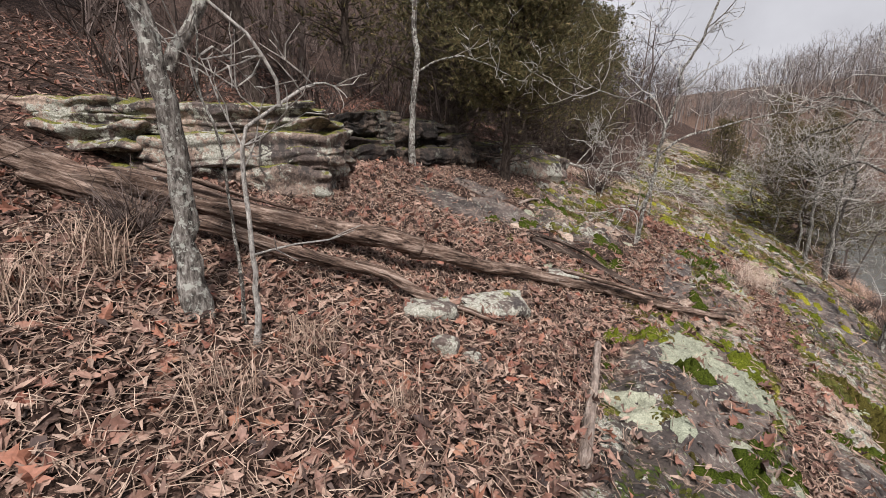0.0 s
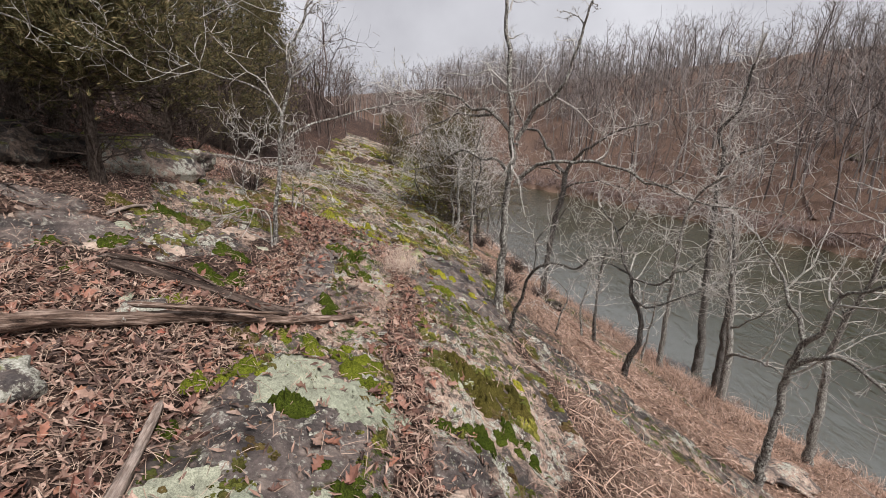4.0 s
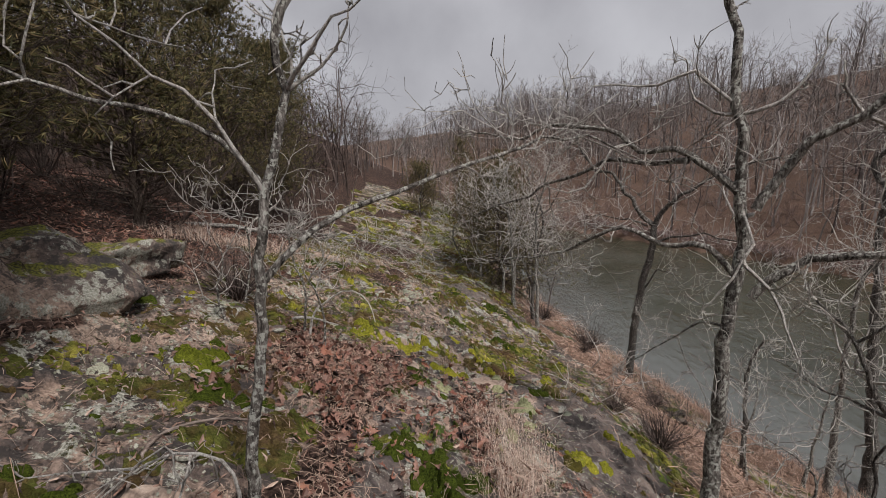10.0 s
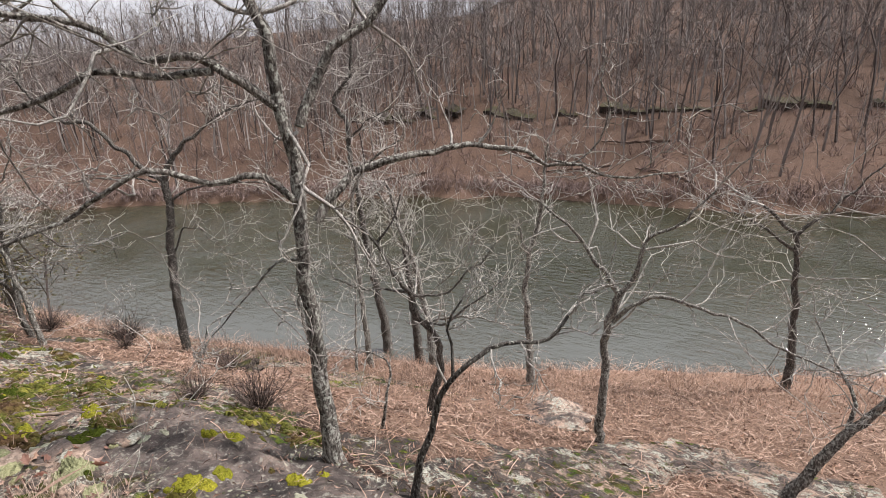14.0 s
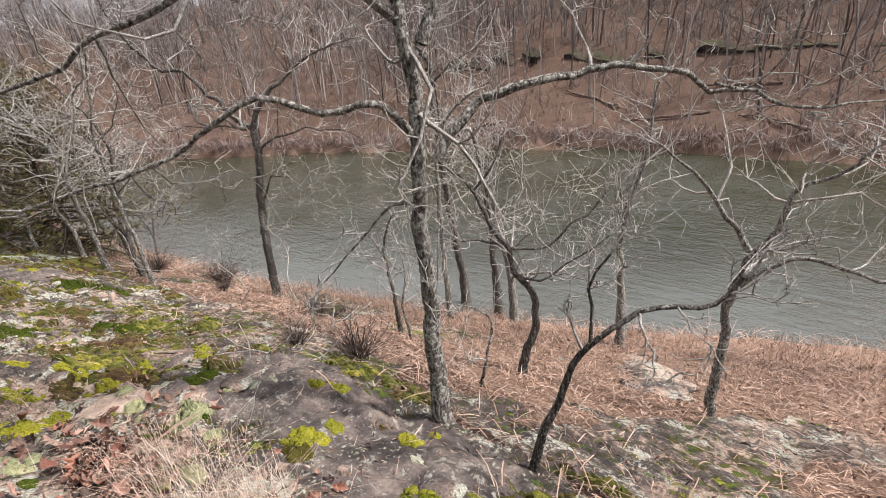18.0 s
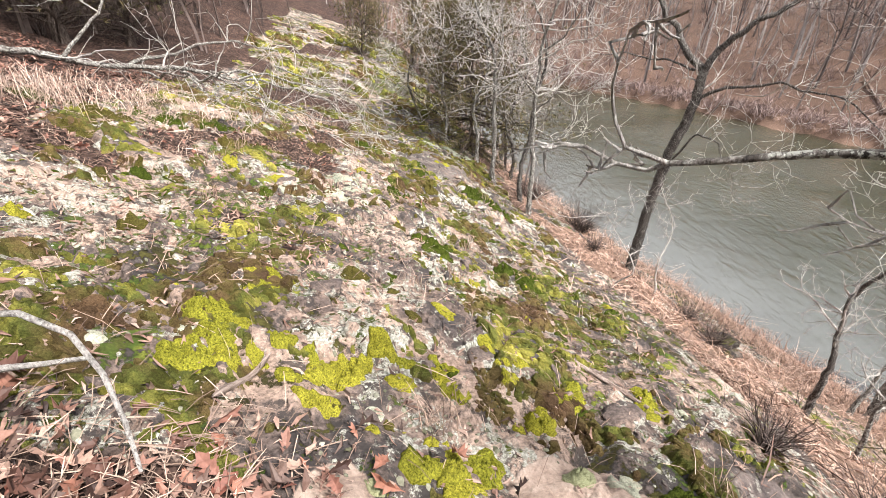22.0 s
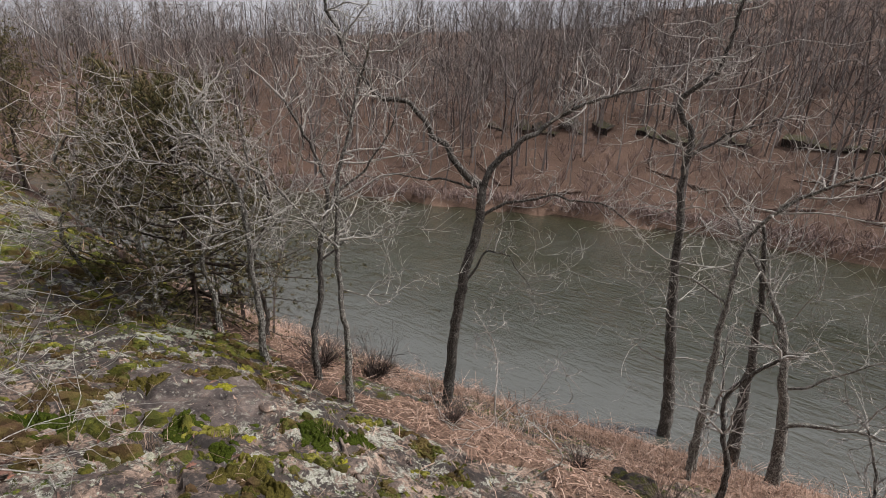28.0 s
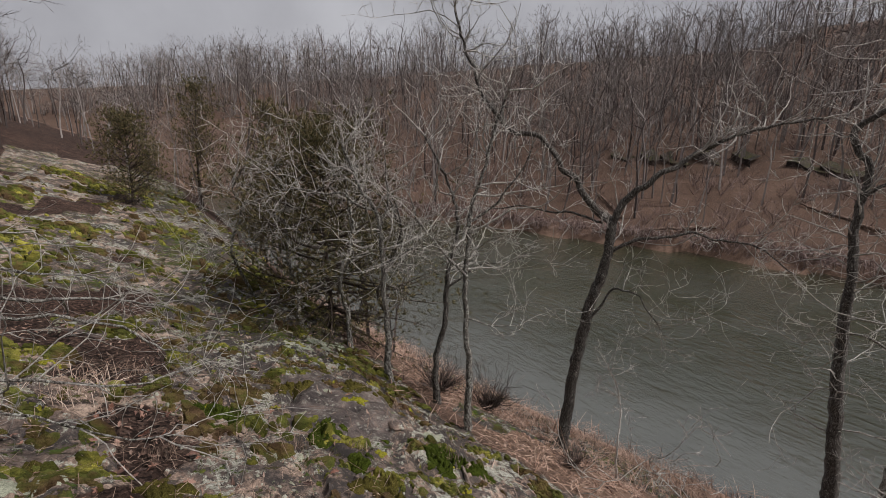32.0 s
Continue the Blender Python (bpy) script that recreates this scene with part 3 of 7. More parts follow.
PLATES = [  # low beds of stone in the rock: centre, half sizes, turn, height
    (0.06, 3.25, 0.50, 0.75, 8, 0.07), (0.10, 1.9, 0.42, 0.5, -10, 0.04), (0.05, 5.95, 0.24, 0.8, 8, 0.07), (0.02, 7.4, 0.20, 0.7, 4, 0.07), (0.92, 3.6, 0.26, 0.85, 10, 0.09),
    (-1.3, 6.7, 0.5, 0.4, 30, 0.06), (-0.5, 10.2, 0.8, 0.5, 20, 0.05), (-1.6, 11.2, 0.7, 0.5, -20, 0.06), (0.9, 8.3, 0.6, 0.9, 10, 0.05), (-0.6, 12.6, 1.0, 0.6, 10, 0.06), (0.9, 15.0, 0.7, 1.2, 0, 0.07), (-2.2, 12.6, 0.7, 0.6, 15, 0.06)]


def rock_beds(x, y):
    n = 0.12 * fbm(x * 2.5, y * 2.5, 3, 61)
    z = 0 * x
    for cx, cy, a, b, yaw, h in PLATES:
        c, s = math.cos(radians(yaw)), math.sin(radians(yaw))
        u, v = (x - cx) * c + (y - cy) * s, (y - cy) * c - (x - cx) * s
        r = np.maximum(np.abs(u) / a, np.abs(v) / b) * 0.6 + 0.4 * np.hypot(u / a, v / b)
        z = z + h * (1 - sstep(0.93, 1.07, r + n))
    crack = np.abs(fbm(x * 0.9, y * 0.9, 3, 63))
    return z - 0.05 * (1 - sstep(0.0, 0.05, crack))


def stones(x, y):
    """Flat stones, each a little higher or lower than the next, with sunken joints."""
    gap, own = cells(x, y, 0.42)
    far_in = np.maximum(sstep(4.4, 5.2, y), sstep(0.55, 0.75, x))
    return far_in * (1 - 0.85 * np.maximum(blots(DAMP, x, y), blots(TAN, x, y))) * (0.05 * (own - 0.5) * sstep(0.0, 0.15, gap) - 0.028 * (1 - sstep(0.0, 0.2, gap)))


def cells(x, y, size):
    """Gap to the nearest joint between ragged stones, and a number for each stone."""
    u, v = x / size + 0.35 * fbm(x * 2.1, y * 2.1, 3, 91), y / size + 0.35 * fbm(x * 2.1, y * 2.1, 3, 95)
    i, j = np.floor(u).astype(int), np.floor(v).astype(int)
    f1, f2, own = np.full(np.shape(u), 9.0), np.full(np.shape(u), 9.0), np.zeros(np.shape(u))
    for a in (-1, 0, 1):
        for b in (-1, 0, 1):
            p, q = (i + a) & 255, (j + b) & 255
            d = np.hypot(i + a + _T[p, q] - u, j + b + _T[q, (p + 7) & 255] - v)
            near = d < f1
            f2 = np.where(near, f1, np.minimum(f2, d))
            own = np.where(near, _T[(p + 31) & 255, (q + 13) & 255], own)
            f1 = np.where(near, d, f1)
    return f2 - f1, own


def height(x, y):
    """Ground height anywhere."""
    x, y = np.asarray(x, float), np.asarray(y, float)
    near = base_land(x, y)
    near = near + np.where(x < -9, 0.40 * (-9 - np.maximum(x, -70)), 0) + 0.045 * np.clip(y - 19, 0, 25) * sstep(4, -2, x)
    m = rock_mask(x, y)
    steps = 0.045 * (np.floor((near * 1.0 + 0.35 * fbm(x * 0.5, y * 0.5, 2, 5)) / 0.09) * 0.09 - near) / 0.09
    fine = 0.030 * fbm(x * 2.2, y * 2.2, 4, 6) + m * (0.026 * fbm(x * 7, y * 7, 3, 8) + 0.5 * steps + rock_beds(x, y) + stones(x, y))
    along, off = (x + 4.5) * 0.77 + (y - 1.9) * 0.64, (y - 1.9) * 0.77 - (x + 4.5) * 0.64
    near = near - 0.34 * np.exp(-(along / 0.95) ** 2 - (off / 0.5) ** 2)
    big = 0.35 * fbm(x * 0.06, y * 0.06, 3, 14) * sstep(-6, -14, x)
    ds = x - near_shore(y)
    near = near + fine + big
    near = np.where(ds > -0.25, -5.6 - 1.3 * sstep(-0.25, 2.5, ds), near)
    df = (x - far_shore(y)) * np.where(y > 45, 0.85, 1.0)
    crest = np.interp(y, [-60, 30, 60, 110, 300], [24, 23, 17.5, 12.5, 12])
    rise = -5.6 + 0.55 * sstep(-0.2, 0.5, df) + np.where(df < 20, 0.26 * np.maximum(df, 0), 5.2 + 0.36 * (df - 20)) + 0.55 * sstep(15.2, 15.9, df + 0.6 * fbm(x * 0.1, y * 0.1, 2, 4))
    rise = crest - np.log1p(np.exp(np.clip((crest - rise) / 1.5, -30, 30))) * 1.5
    far = rise + (0.25 * fbm(x * 0.12, y * 0.12, 4, 30) + 0.1 * fbm(x * 0.9, y * 0.9, 2, 31)) * sstep(0, 2, df)
    far = np.where(df < -0.2, -7.0, far)
    return np.where(df > -1.5, far, near)


def graded(lo, hi, a, b, step, grow):
    """Stations: even between a and b, then ever wider out to lo and hi."""
    mid = list(np.arange(a, b, step))
    for end, sgn in ((hi, 1), (lo, -1)):
        s, v, out = step, mid[-1] if sgn > 0 else mid[0], []
        while (end - v) * sgn > 0:
            s *= grow
            v += sgn * s
            out.append(v)
        mid = mid + out if sgn > 0 else out[::-1] + mid
    return np.array(mid)


# ---- ground and river ----
gx, gy = graded(-160, 260, -3.4, 3.3, 0.037, 1.075), graded(-120, 330, 1.0, 16.5, 0.042, 1.075)
X, Y = np.meshgrid(gx, gy)
Zg = height(X, Y)
q = np.arange(len(gx) * len(gy)).reshape(len(gy), len(gx))
quads = np.stack([q[:-1, :-1], q[:-1, 1:], q[1:, 1:], q[1:, :-1]], -1).reshape(-1, 4)
ground = solid("ground", np.stack([X, Y, Zg], -1).reshape(-1, 3), quads, M_ground, (0, 0, 0), "leaf-strewn forest floor with lichen-crusted sandstone slabs above a river", "ground", kind="structure")
for key, val in (("rock", rock_mask(X, Y)), ("smooth", blots(DAMP, X, Y)), ("tan", blots(TAN, X, Y)),
                 ("moss", 0.5 * sstep(4, 6, Y) + fbm(X * 0.7, Y * 0.7, 3, 40) * 0.6),
                 ("dark", np.maximum(sstep(0.3, 0.8, X) * sstep(5.8, 6.6, Y) * (1 - sstep(8.6, 9.6, Y)), sstep(13.5, 15, Y) * sstep(-1.2, 0.2, X)) + 1.3 * np.exp(-((X + 0.12) ** 2 / 0.07 + (Y - 2.7) ** 2 / 0.35)) + 0.5 * fbm(X * 0.6, Y * 0.6, 2, 77)),
                 ("straw", np.maximum(sstep(-2.2, -0.8, X - near_shore(Y) + fbm(X, Y, 2, 2)), 0.65 * sstep(2.0, 3.0, X)) * (X < near_shore(Y) + 3) + (0.35 * sstep(1.1, 0.3, X - far_shore(Y)) + 0.3) * (X > far_shore(Y) - 2))):
    at = ground.data.attributes.new(key, "FLOAT", "POINT")
    at.data.foreach_set("value", np.ascontiguousarray(np.clip(val, -1, 1), np.float32).ravel())
wy = np.concatenate([np.arange(-100, 100, 2.0), np.arange(100, 310, 10)])
wf = np.linspace(0, 1, 15)
wx = (near_shore(wy) - 1.5)[:, None] * (1 - wf) + (far_shore(wy) + 1.5)[:, None] * wf
wv = np.stack([wx, np.repeat(wy[:, None], 15, 1), np.full(wx.shape, -5.7)], -1).reshape(-1, 3)
k = (np.arange(len(wy) - 1)[:, None] * 15 + np.arange(14)).reshape(-1, 1)
river = solid("river", wv, np.concatenate([k, k + 1, k + 16, k + 15], 1), M_water, (0, 0, 0), "slow dark green river with wind ripples", "water", kind="structure")
# weight of the painted sheen: 1 at the near shore, 0 six metres out
shore_sheen = river.data.attributes.new("shore_sheen", "FLOAT", "POINT")
shore_sheen.data.foreach_set("value", np.ascontiguousarray(1 - sstep(0.5, 6.0, wx - near_shore(wy)[:, None]), np.float32).ravel())

# ---- bare trees ----
def unit(v):
    return v / (np.linalg.norm(v) + 1e-9)


def in_walkway(p):
    """No twigs hang into the trodden way over the rock."""
    mid = np.interp(p[:, 1], [5.6, 6.8, 7.4, 8.0, 10.0], [0.2, -0.2, -0.38, -0.26, -0.7])
    return bool(((np.abs(p[:, 0] - mid) < 0.6) & (p[:, 1] > 5.6) & (p[:, 1] < 10.2) & (p[:, 2] < 1.45)).any())


def grow(tubes, start, way, length, r, level, rng, up=0.1, crook=0.2, kids=(3, 5), thin=0.0022):
    """An arching, kinked twig and its side twigs."""
    n = 7 if level > 1 else 5 if level else 3
    pts, way = [np.array(start)], unit(np.array(way))
    arc = rng.normal(0, 0.07, 3)
    for i in range(n):
        way = unit(way + arc + rng.normal(0, 0.6 if rng.random() < 0.3 else crook, 3) + (0, 0, up))
        pts.append(pts[-1] + way * length / n * rng.uniform(0.6, 1.4))
    if in_walkway(np.array(pts)):
        return
    radii = np.maximum(np.linspace(r, r * 0.3, n + 1), thin * 0.5)
    tubes.add(pts, radii, 4 if r > 0.009 else 3)
    if level:
        for _ in range(rng.integers(*kids)):
            k = rng.integers(1, n + 1)
            d = unit(pts[k] - pts[k - 1])
            side = unit(np.cross(d, rng.normal(0, 1, 3)))
            grow(tubes, pts[k], d * rng.uniform(0.5, 1.1) + side, length * rng.uniform(0.22, 0.62), max(radii[k] * 0.62, thin), level - 1, rng, up, crook, kids, thin)


def tree(name, limbs, label, bark, seed, twig_len=0.6, per_metre=5.0, level=2, category="tree", group="", start=0.35, twig_mat=None, up=0.1, thin=0.0048, kids=(3, 5), trunk_free=0.45):
    """limbs: (points, radius at the foot, radius at the tip); the first one is the trunk."""
    rng = np.random.default_rng(seed)
    foot = np.array(limbs[0][0][0], float)
    ob = thing(name, foot, label, category, group)
    twigs = Tubes()
    for i, (pts, r0, r1) in enumerate(limbs):
        pts = np.array(pts, float)
        if i == 0:
            pts[0, 2] = min(pts[0, 2], float(height(*pts[0, :2]))) - 0.12
        length = np.linalg.norm(np.diff(pts, axis=0), axis=1).sum()
        n = max(6, int(length / 0.09))
        line = spline(pts, n)
        line[1:-1] += rng.normal(0, 0.10 * min(r0, 0.06) + 0.002, (n - 2, 3))
        kn = max(3, int(length / 0.22))
        kink = rng.normal(0, 0.034 if i else 0.013, (kn, 3))
        kink[0] = kink[-1] = 0
        t = np.linspace(0, 1, n)
        line = line + np.stack([np.interp(t, np.linspace(0, 1, kn), kink[:, c]) for c in range(3)], 1)
        rad = r0 + (r1 - r0) * t ** 0.8
        if i == 0:
            rad = rad * (1 + 0.55 * np.exp(-t * length / 0.16))
        tb = Tubes().add(line, rad, 10 if r0 > 0.05 else 7, 0.06 if r0 > 0.03 else 0.04)
        part("trunk" if i == 0 else "limb", tb.verts(), tb.faces(), bark, ob)
        s0 = trunk_free if i == 0 else start
        for _ in range(int(length * per_metre * 0.85 * (1 - s0)) + 1):
            f = s0 + (1 - s0) * rng.random() ** 0.8
            k = min(int(f * (n - 1)), n - 2)
            d = unit(line[k + 1] - line[k])
            side = unit(np.cross(d, rng.normal(0, 1, 3)))
            grow(twigs, line[k], d * rng.uniform(0.2, 0.8) + side, twig_len * rng.uniform(0.5, 2.0), max(min(rad[k] * 0.6, 0.016), 0.0062), level, rng, up, thin=thin, kids=kids)
        d = unit(line[-1] - line[-2])
        for _ in range(2 if r1 < 0.04 else 0):
            grow(twigs, line[-1], d + rng.normal(0, 0.3, 3), twig_len * rng.uniform(0.7, 1.2), max(r1, 0.005), level, rng, up, thin=thin, kids=kids)
    tagged(part("twigwork", twigs.verts(), twigs.faces(), twig_mat or M_twig, ob), kind="stuff")
    return ob


# the tree that leans over the ledge's foot, with long level limbs
tree("bare_tree", [
    ([(1.93, 7.54, -1.25), (1.92, 7.55, -0.37), (1.92, 7.55, 0.08), (1.94, 7.53, 0.75), (1.93, 7.55, 1.2), (1.88, 7.59, 1.81), (1.80, 7.66, 2.5), (1.7, 7.8, 3.4)], 0.068, 0.02),
    ([(1.99, 7.49, 1.23), (2.11, 7.39, 1.49), (2.37, 7.18, 1.85), (2.55, 7.0, 2.3), (2.7, 6.9, 3.0)], 0.036, 0.012),
    ([(1.9, 7.56, 1.35), (1.63, 7.79, 1.58), (1.34, 8.03, 1.74), (0.94, 8.37, 1.84), (0.62, 8.64, 1.79), (0.25, 8.95, 1.84)], 0.030, 0.008),
    ([(1.66, 7.76, 1.56), (1.37, 8.01, 1.55), (1.01, 8.31, 1.46), (0.7, 8.57, 1.31), (0.22, 8.98, 1.04)], 0.024, 0.007),
    ([(1.94, 7.53, 0.75), (1.74, 7.7, 0.95), (1.55, 7.86, 0.95), (1.18, 8.17, 0.93), (0.9, 8.41, 0.8), (0.36, 8.86, 0.61)], 0.026, 0.007),
    ([(2.01, 7.47, 0.62), (2.09, 7.41, 0.79), (2.27, 7.26, 0.9), (2.56, 7.01, 1.02), (2.77, 6.84, 1.06), (3.33, 6.37, 0.88), (3.85, 5.93, 0.7), (4.27, 5.58, 0.66)], 0.034, 0.006),
    ([(3.33, 6.37, 0.88), (3.54, 6.19, 0.87), (3.71, 6.05, 1.03), (3.73, 6.03, 1.28), (3.65, 6.1, 1.41)], 0.010, 0.005),
    ([(1.95, 7.53, 0.37), (1.8, 7.65, 0.39), (1.64, 7.78, 0.21), (1.42, 7.97, -0.06)], 0.012, 0.004),
], "bare grey-barked tree with long level limbs at the ledge edge", M_grey, 1, 0.5, 4.2, 2)
tree("bare_tree", [
    ([(4.55, 8.45, -3.27), (4.54, 8.46, -2.79), (4.64, 8.32, -2.16), (4.62, 8.34, -1.77), (4.52, 8.5, -1.51), (4.43, 8.62, -1.06), (4.33, 8.78, -0.74), (4.23, 8.93, -0.36), (4.02, 9.24, 0.02)], 0.075, 0.014),
    ([(4.45, 8.6, -1.1), (4.71, 8.21, -1.09), (4.92, 7.9, -0.73), (5.08, 7.67, -0.45)], 0.022, 0.008),
    ([(4.23, 8.93, -0.36), (4.38, 8.71, -0.02), (4.43, 8.63, 0.25)], 0.018, 0.007),
    ([(4.52, 8.5, -1.51), (4.75, 8.16, -1.49), (4.95, 7.85, -1.2), (5.12, 7.61, -0.98)], 0.022, 0.008),
    ([(4.43, 8.62, -1.06), (4.2, 9.0, -1.0), (3.9, 9.4, -0.8)], 0.02, 0.007),
], "crooked bare tree with pale twisted twigs on the bank", M_dark, 2, 0.75, 7.0, 2)
tree("bare_tree", [
    ([(1.95, 6.83, -1.4), (2.0, 6.77, -1.0), (2.09, 6.65, -0.58), (2.15, 6.57, -0.38), (2.24, 6.45, -0.25), (2.39, 6.26, -0.17), (2.54, 6.06, -0.14), (2.61, 5.97, 0.0)], 0.034, 0.010),
    ([(2.15, 6.57, -0.38), (2.17, 6.55, -0.19), (2.15, 6.57, 0.0), (2.2, 6.51, 0.17)], 0.012, 0.006),
], "small leaning bare tree growing from the rock edge", M_dark, 3, 0.4, 6.0, 2)
tree("bare_tree", [
    ([(5.71, 6.33, -4.1), (5.7, 6.36, -3.66), (5.71, 6.34, -2.35), (5.71, 6.34, -1.6), (5.72, 6.24, -1.16)], 0.075, 0.045),
    ([(5.72, 6.24, -1.16), (5.69, 6.45, -0.85), (5.63, 6.8, -0.37), (5.56, 7.28, 0.03)], 0.04, 0.012),
    ([(5.72, 6.24, -1.16), (5.76, 6.02, -0.84), (5.77, 5.93, -0.35), (5.84, 5.5, -0.07), (5.87, 5.33, 0.21)], 0.04, 0.012),
    ([(5.71, 6.3, -1.56), (5.76, 5.99, -1.2), (5.87, 5.35, -1.23), (5.97, 4.68, -1.48), (6.09, 3.93, -1.84)], 0.034, 0.010),
], "pale forked bare tree on the leafy bank", M_grey, 4, 0.85, 5.5, 2, trunk_free=0.8)
tree("bare_tree", [
    ([(8.72, 8.54, -5.25), (8.69, 8.63, -3.66), (8.69, 8.64, -1.84), (8.75, 8.46, -1.24), (8.78, 8.38, -0.46), (8.8, 8.31, 0.39)], 0.11, 0.02),
    ([(8.69, 8.64, -1.84), (8.6, 8.9, -1.2), (8.4, 9.3, -0.7)], 0.03, 0.01),
], "slim grey bare tree at the waterside", M_grey, 5, 0.9, 5.0, 2, trunk_free=0.55)
tree("bare_tree", [
    ([(5.13, 16.22, -4.6), (5.17, 16.17, -2.95), (5.26, 16.06, -1.65), (5.38, 15.91, -0.63), (5.39, 15.9, -0.11)], 0.11, 0.08),
    ([(5.39, 15.9, -0.11), (5.24, 16.09, 0.02), (4.96, 16.43, 0.65), (4.69, 16.76, 1.03), (4.23, 17.32, 1.39), (3.93, 17.7, 2.12), (3.77, 17.89, 2.67), (3.6, 18.0, 3.6)], 0.065, 0.014),
    ([(5.39, 15.9, -0.11), (5.49, 15.77, 0.23), (5.77, 15.43, 0.61), (6.08, 15.05, 1.07), (6.51, 14.52, 1.4), (6.99, 13.92, 1.55)], 0.065, 0.014),
    ([(5.4, 15.89, -0.58), (5.7, 15.52, -0.37), (6.04, 15.09, -0.22), (6.77, 14.21, -0.39), (7.03, 13.89, -0.66)], 0.035, 0.008),
    ([(5.3, 16.01, -0.11), (4.73, 16.7, 0.04), (4.14, 17.43, 0.0)], 0.025, 0.008),
    ([(5.24, 16.08, -2.07), (5.33, 15.98, -1.75), (5.55, 15.7, -1.17), (5.74, 15.47, -1.3), (6.02, 15.13, -1.9)], 0.03, 0.006),
], "dark wet-barked bare tree leaning beside the river", M_dark, 6, 0.8, 8.5, 2, trunk_free=0.9)
tree("bare_tree", [
    ([(2.14, 17.29, -2.5), (2.09, 17.32, -1.74), (2.06, 17.34, -1.15), (2.03, 17.35, -0.43), (1.95, 17.39, 0.1), (1.74, 17.5, 0.46), (1.55, 17.59, 1.0)], 0.06, 0.02),
    ([(2.08, 17.32, -0.75), (2.35, 17.19, -0.52), (2.62, 17.05, -0.46), (2.92, 16.9, -0.68)], 0.022, 0.007),
    ([(2.0, 17.37, -0.1), (2.1, 17.3, 0.35), (2.05, 17.3, 0.9)], 0.025, 0.008),
    ([(1.95, 17.39, 0.1), (1.5, 17.6, 0.3), (0.9, 17.9, 0.35), (0.4, 18.1, 0.2)], 0.022, 0.007),
], "crooked grey bare tree at the rock edge", M_grey, 7, 0.8, 7.0, 2, group="trees along the rock edge")
tree("bare_tree", [
    ([(2.43, 15.66, -2.62), (2.42, 15.67, -1.79), (2.37, 15.71, -0.89), (2.35, 15.72, -0.2), (2.4, 15.68, 0.44), (2.49, 15.62, 0.94), (2.62, 15.5, 1.6)], 0.052, 0.014),
    ([(2.39, 15.7, -1.04), (2.63, 15.5, -1.08), (2.9, 15.29, -1.1)], 0.014, 0.005),
    ([(2.36, 15.71, -0.5), (2.0, 15.9, -0.1), (1.7, 16.0, 0.5)], 0.02, 0.007),
    ([(2.38, 15.7, 0.2), (2.7, 15.4, 0.6), (2.8, 15.2, 1.1)], 0.018, 0.007),
], "slim grey bare tree rooted at the rock edge", M_grey, 8, 0.8, 7.0, 2, group="trees along the rock edge")
tree("bare_tree", [
    ([(2.52, 16.49, -2.7), (2.48, 16.52, -1.94), (2.58, 16.45, -1.45), (2.57, 16.46, -0.73), (2.7, 16.37, 0.02), (2.49, 16.51, 0.72), (2.29, 16.64, 1.17)], 0.055, 0.014),
    ([(2.57, 16.46, -0.9), (2.9, 16.2, -0.6), (3.2, 16.0, -0.5)], 0.018, 0.007),
], "dark thin bare tree rooted at the rock edge", M_dark, 9, 0.8, 7.0, 2, group="trees along the rock edge")
tree("bare_tree", [
    ([(9.28, 13.2, -5.7), (9.26, 13.34, -4.47), (9.22, 13.56, -2.94), (9.2, 13.71, -1.24), (9.17, 13.84, 0.34), (9.18, 13.81, 0.78), (9.12, 14.14, 1.4), (9.21, 13.65, 1.91), (9.25, 13.41, 3.14)], 0.15, 0.03),
    ([(9.17, 13.84, 0.34), (9.3, 13.2, 0.9), (9.5, 12.5, 1.2)], 0.04, 0.012),
], "rough vine-covered bare trunk standing at the waterline", M_dark, 10, 1.0, 8.0, 2, trunk_free=0.2, up=0.0)
tree("bare_tree", [
    ([(7.51, 12.36, -5.07), (7.5, 12.41, -3.27), (7.5, 12.41, -2.23), (7.5, 12.38, -1.24), (7.51, 12.34, -0.59), (7.53, 12.17, -0.3), (7.58, 11.72, 0.18), (7.67, 11.02, 0.56)], 0.085, 0.02),
    ([(7.5, 12.4, -1.7), (7.4, 12.9, -1.4), (7.3, 13.6, -1.45)], 0.025, 0.008),
], "grey bare tree leaning near the shore", M_grey, 11, 0.9, 5.0, 2)
tree("bare_tree", [
    ([(8.64, 11.2, -5.45), (8.64, 11.3, -4.08), (8.64, 11.47, -3.15), (8.65, 11.65, -2.36), (8.65, 11.97, -1.72), (8.66, 12.44, -1.0), (8.66, 12.69, -0.53)], 0.13, 0.02),
    ([(8.64, 11.26, -4.07), (8.64, 10.94, -3.84), (8.63, 10.51, -3.78), (8.62, 10.07, -3.65), (8.6, 9.3, -3.6)], 0.05, 0.012),
    ([(8.64, 11.39, -3.34), (8.64, 11.02, -3.06), (8.63, 10.43, -2.46)], 0.03, 0.01),
    ([(8.64, 11.5, -2.9), (8.7, 11.9, -2.2), (8.8, 12.4, -1.9)], 0.03, 0.01),
], "lichen-grey bare tree with low spreading branches by the water", M_grey, 12, 1.1, 6.0, 2)
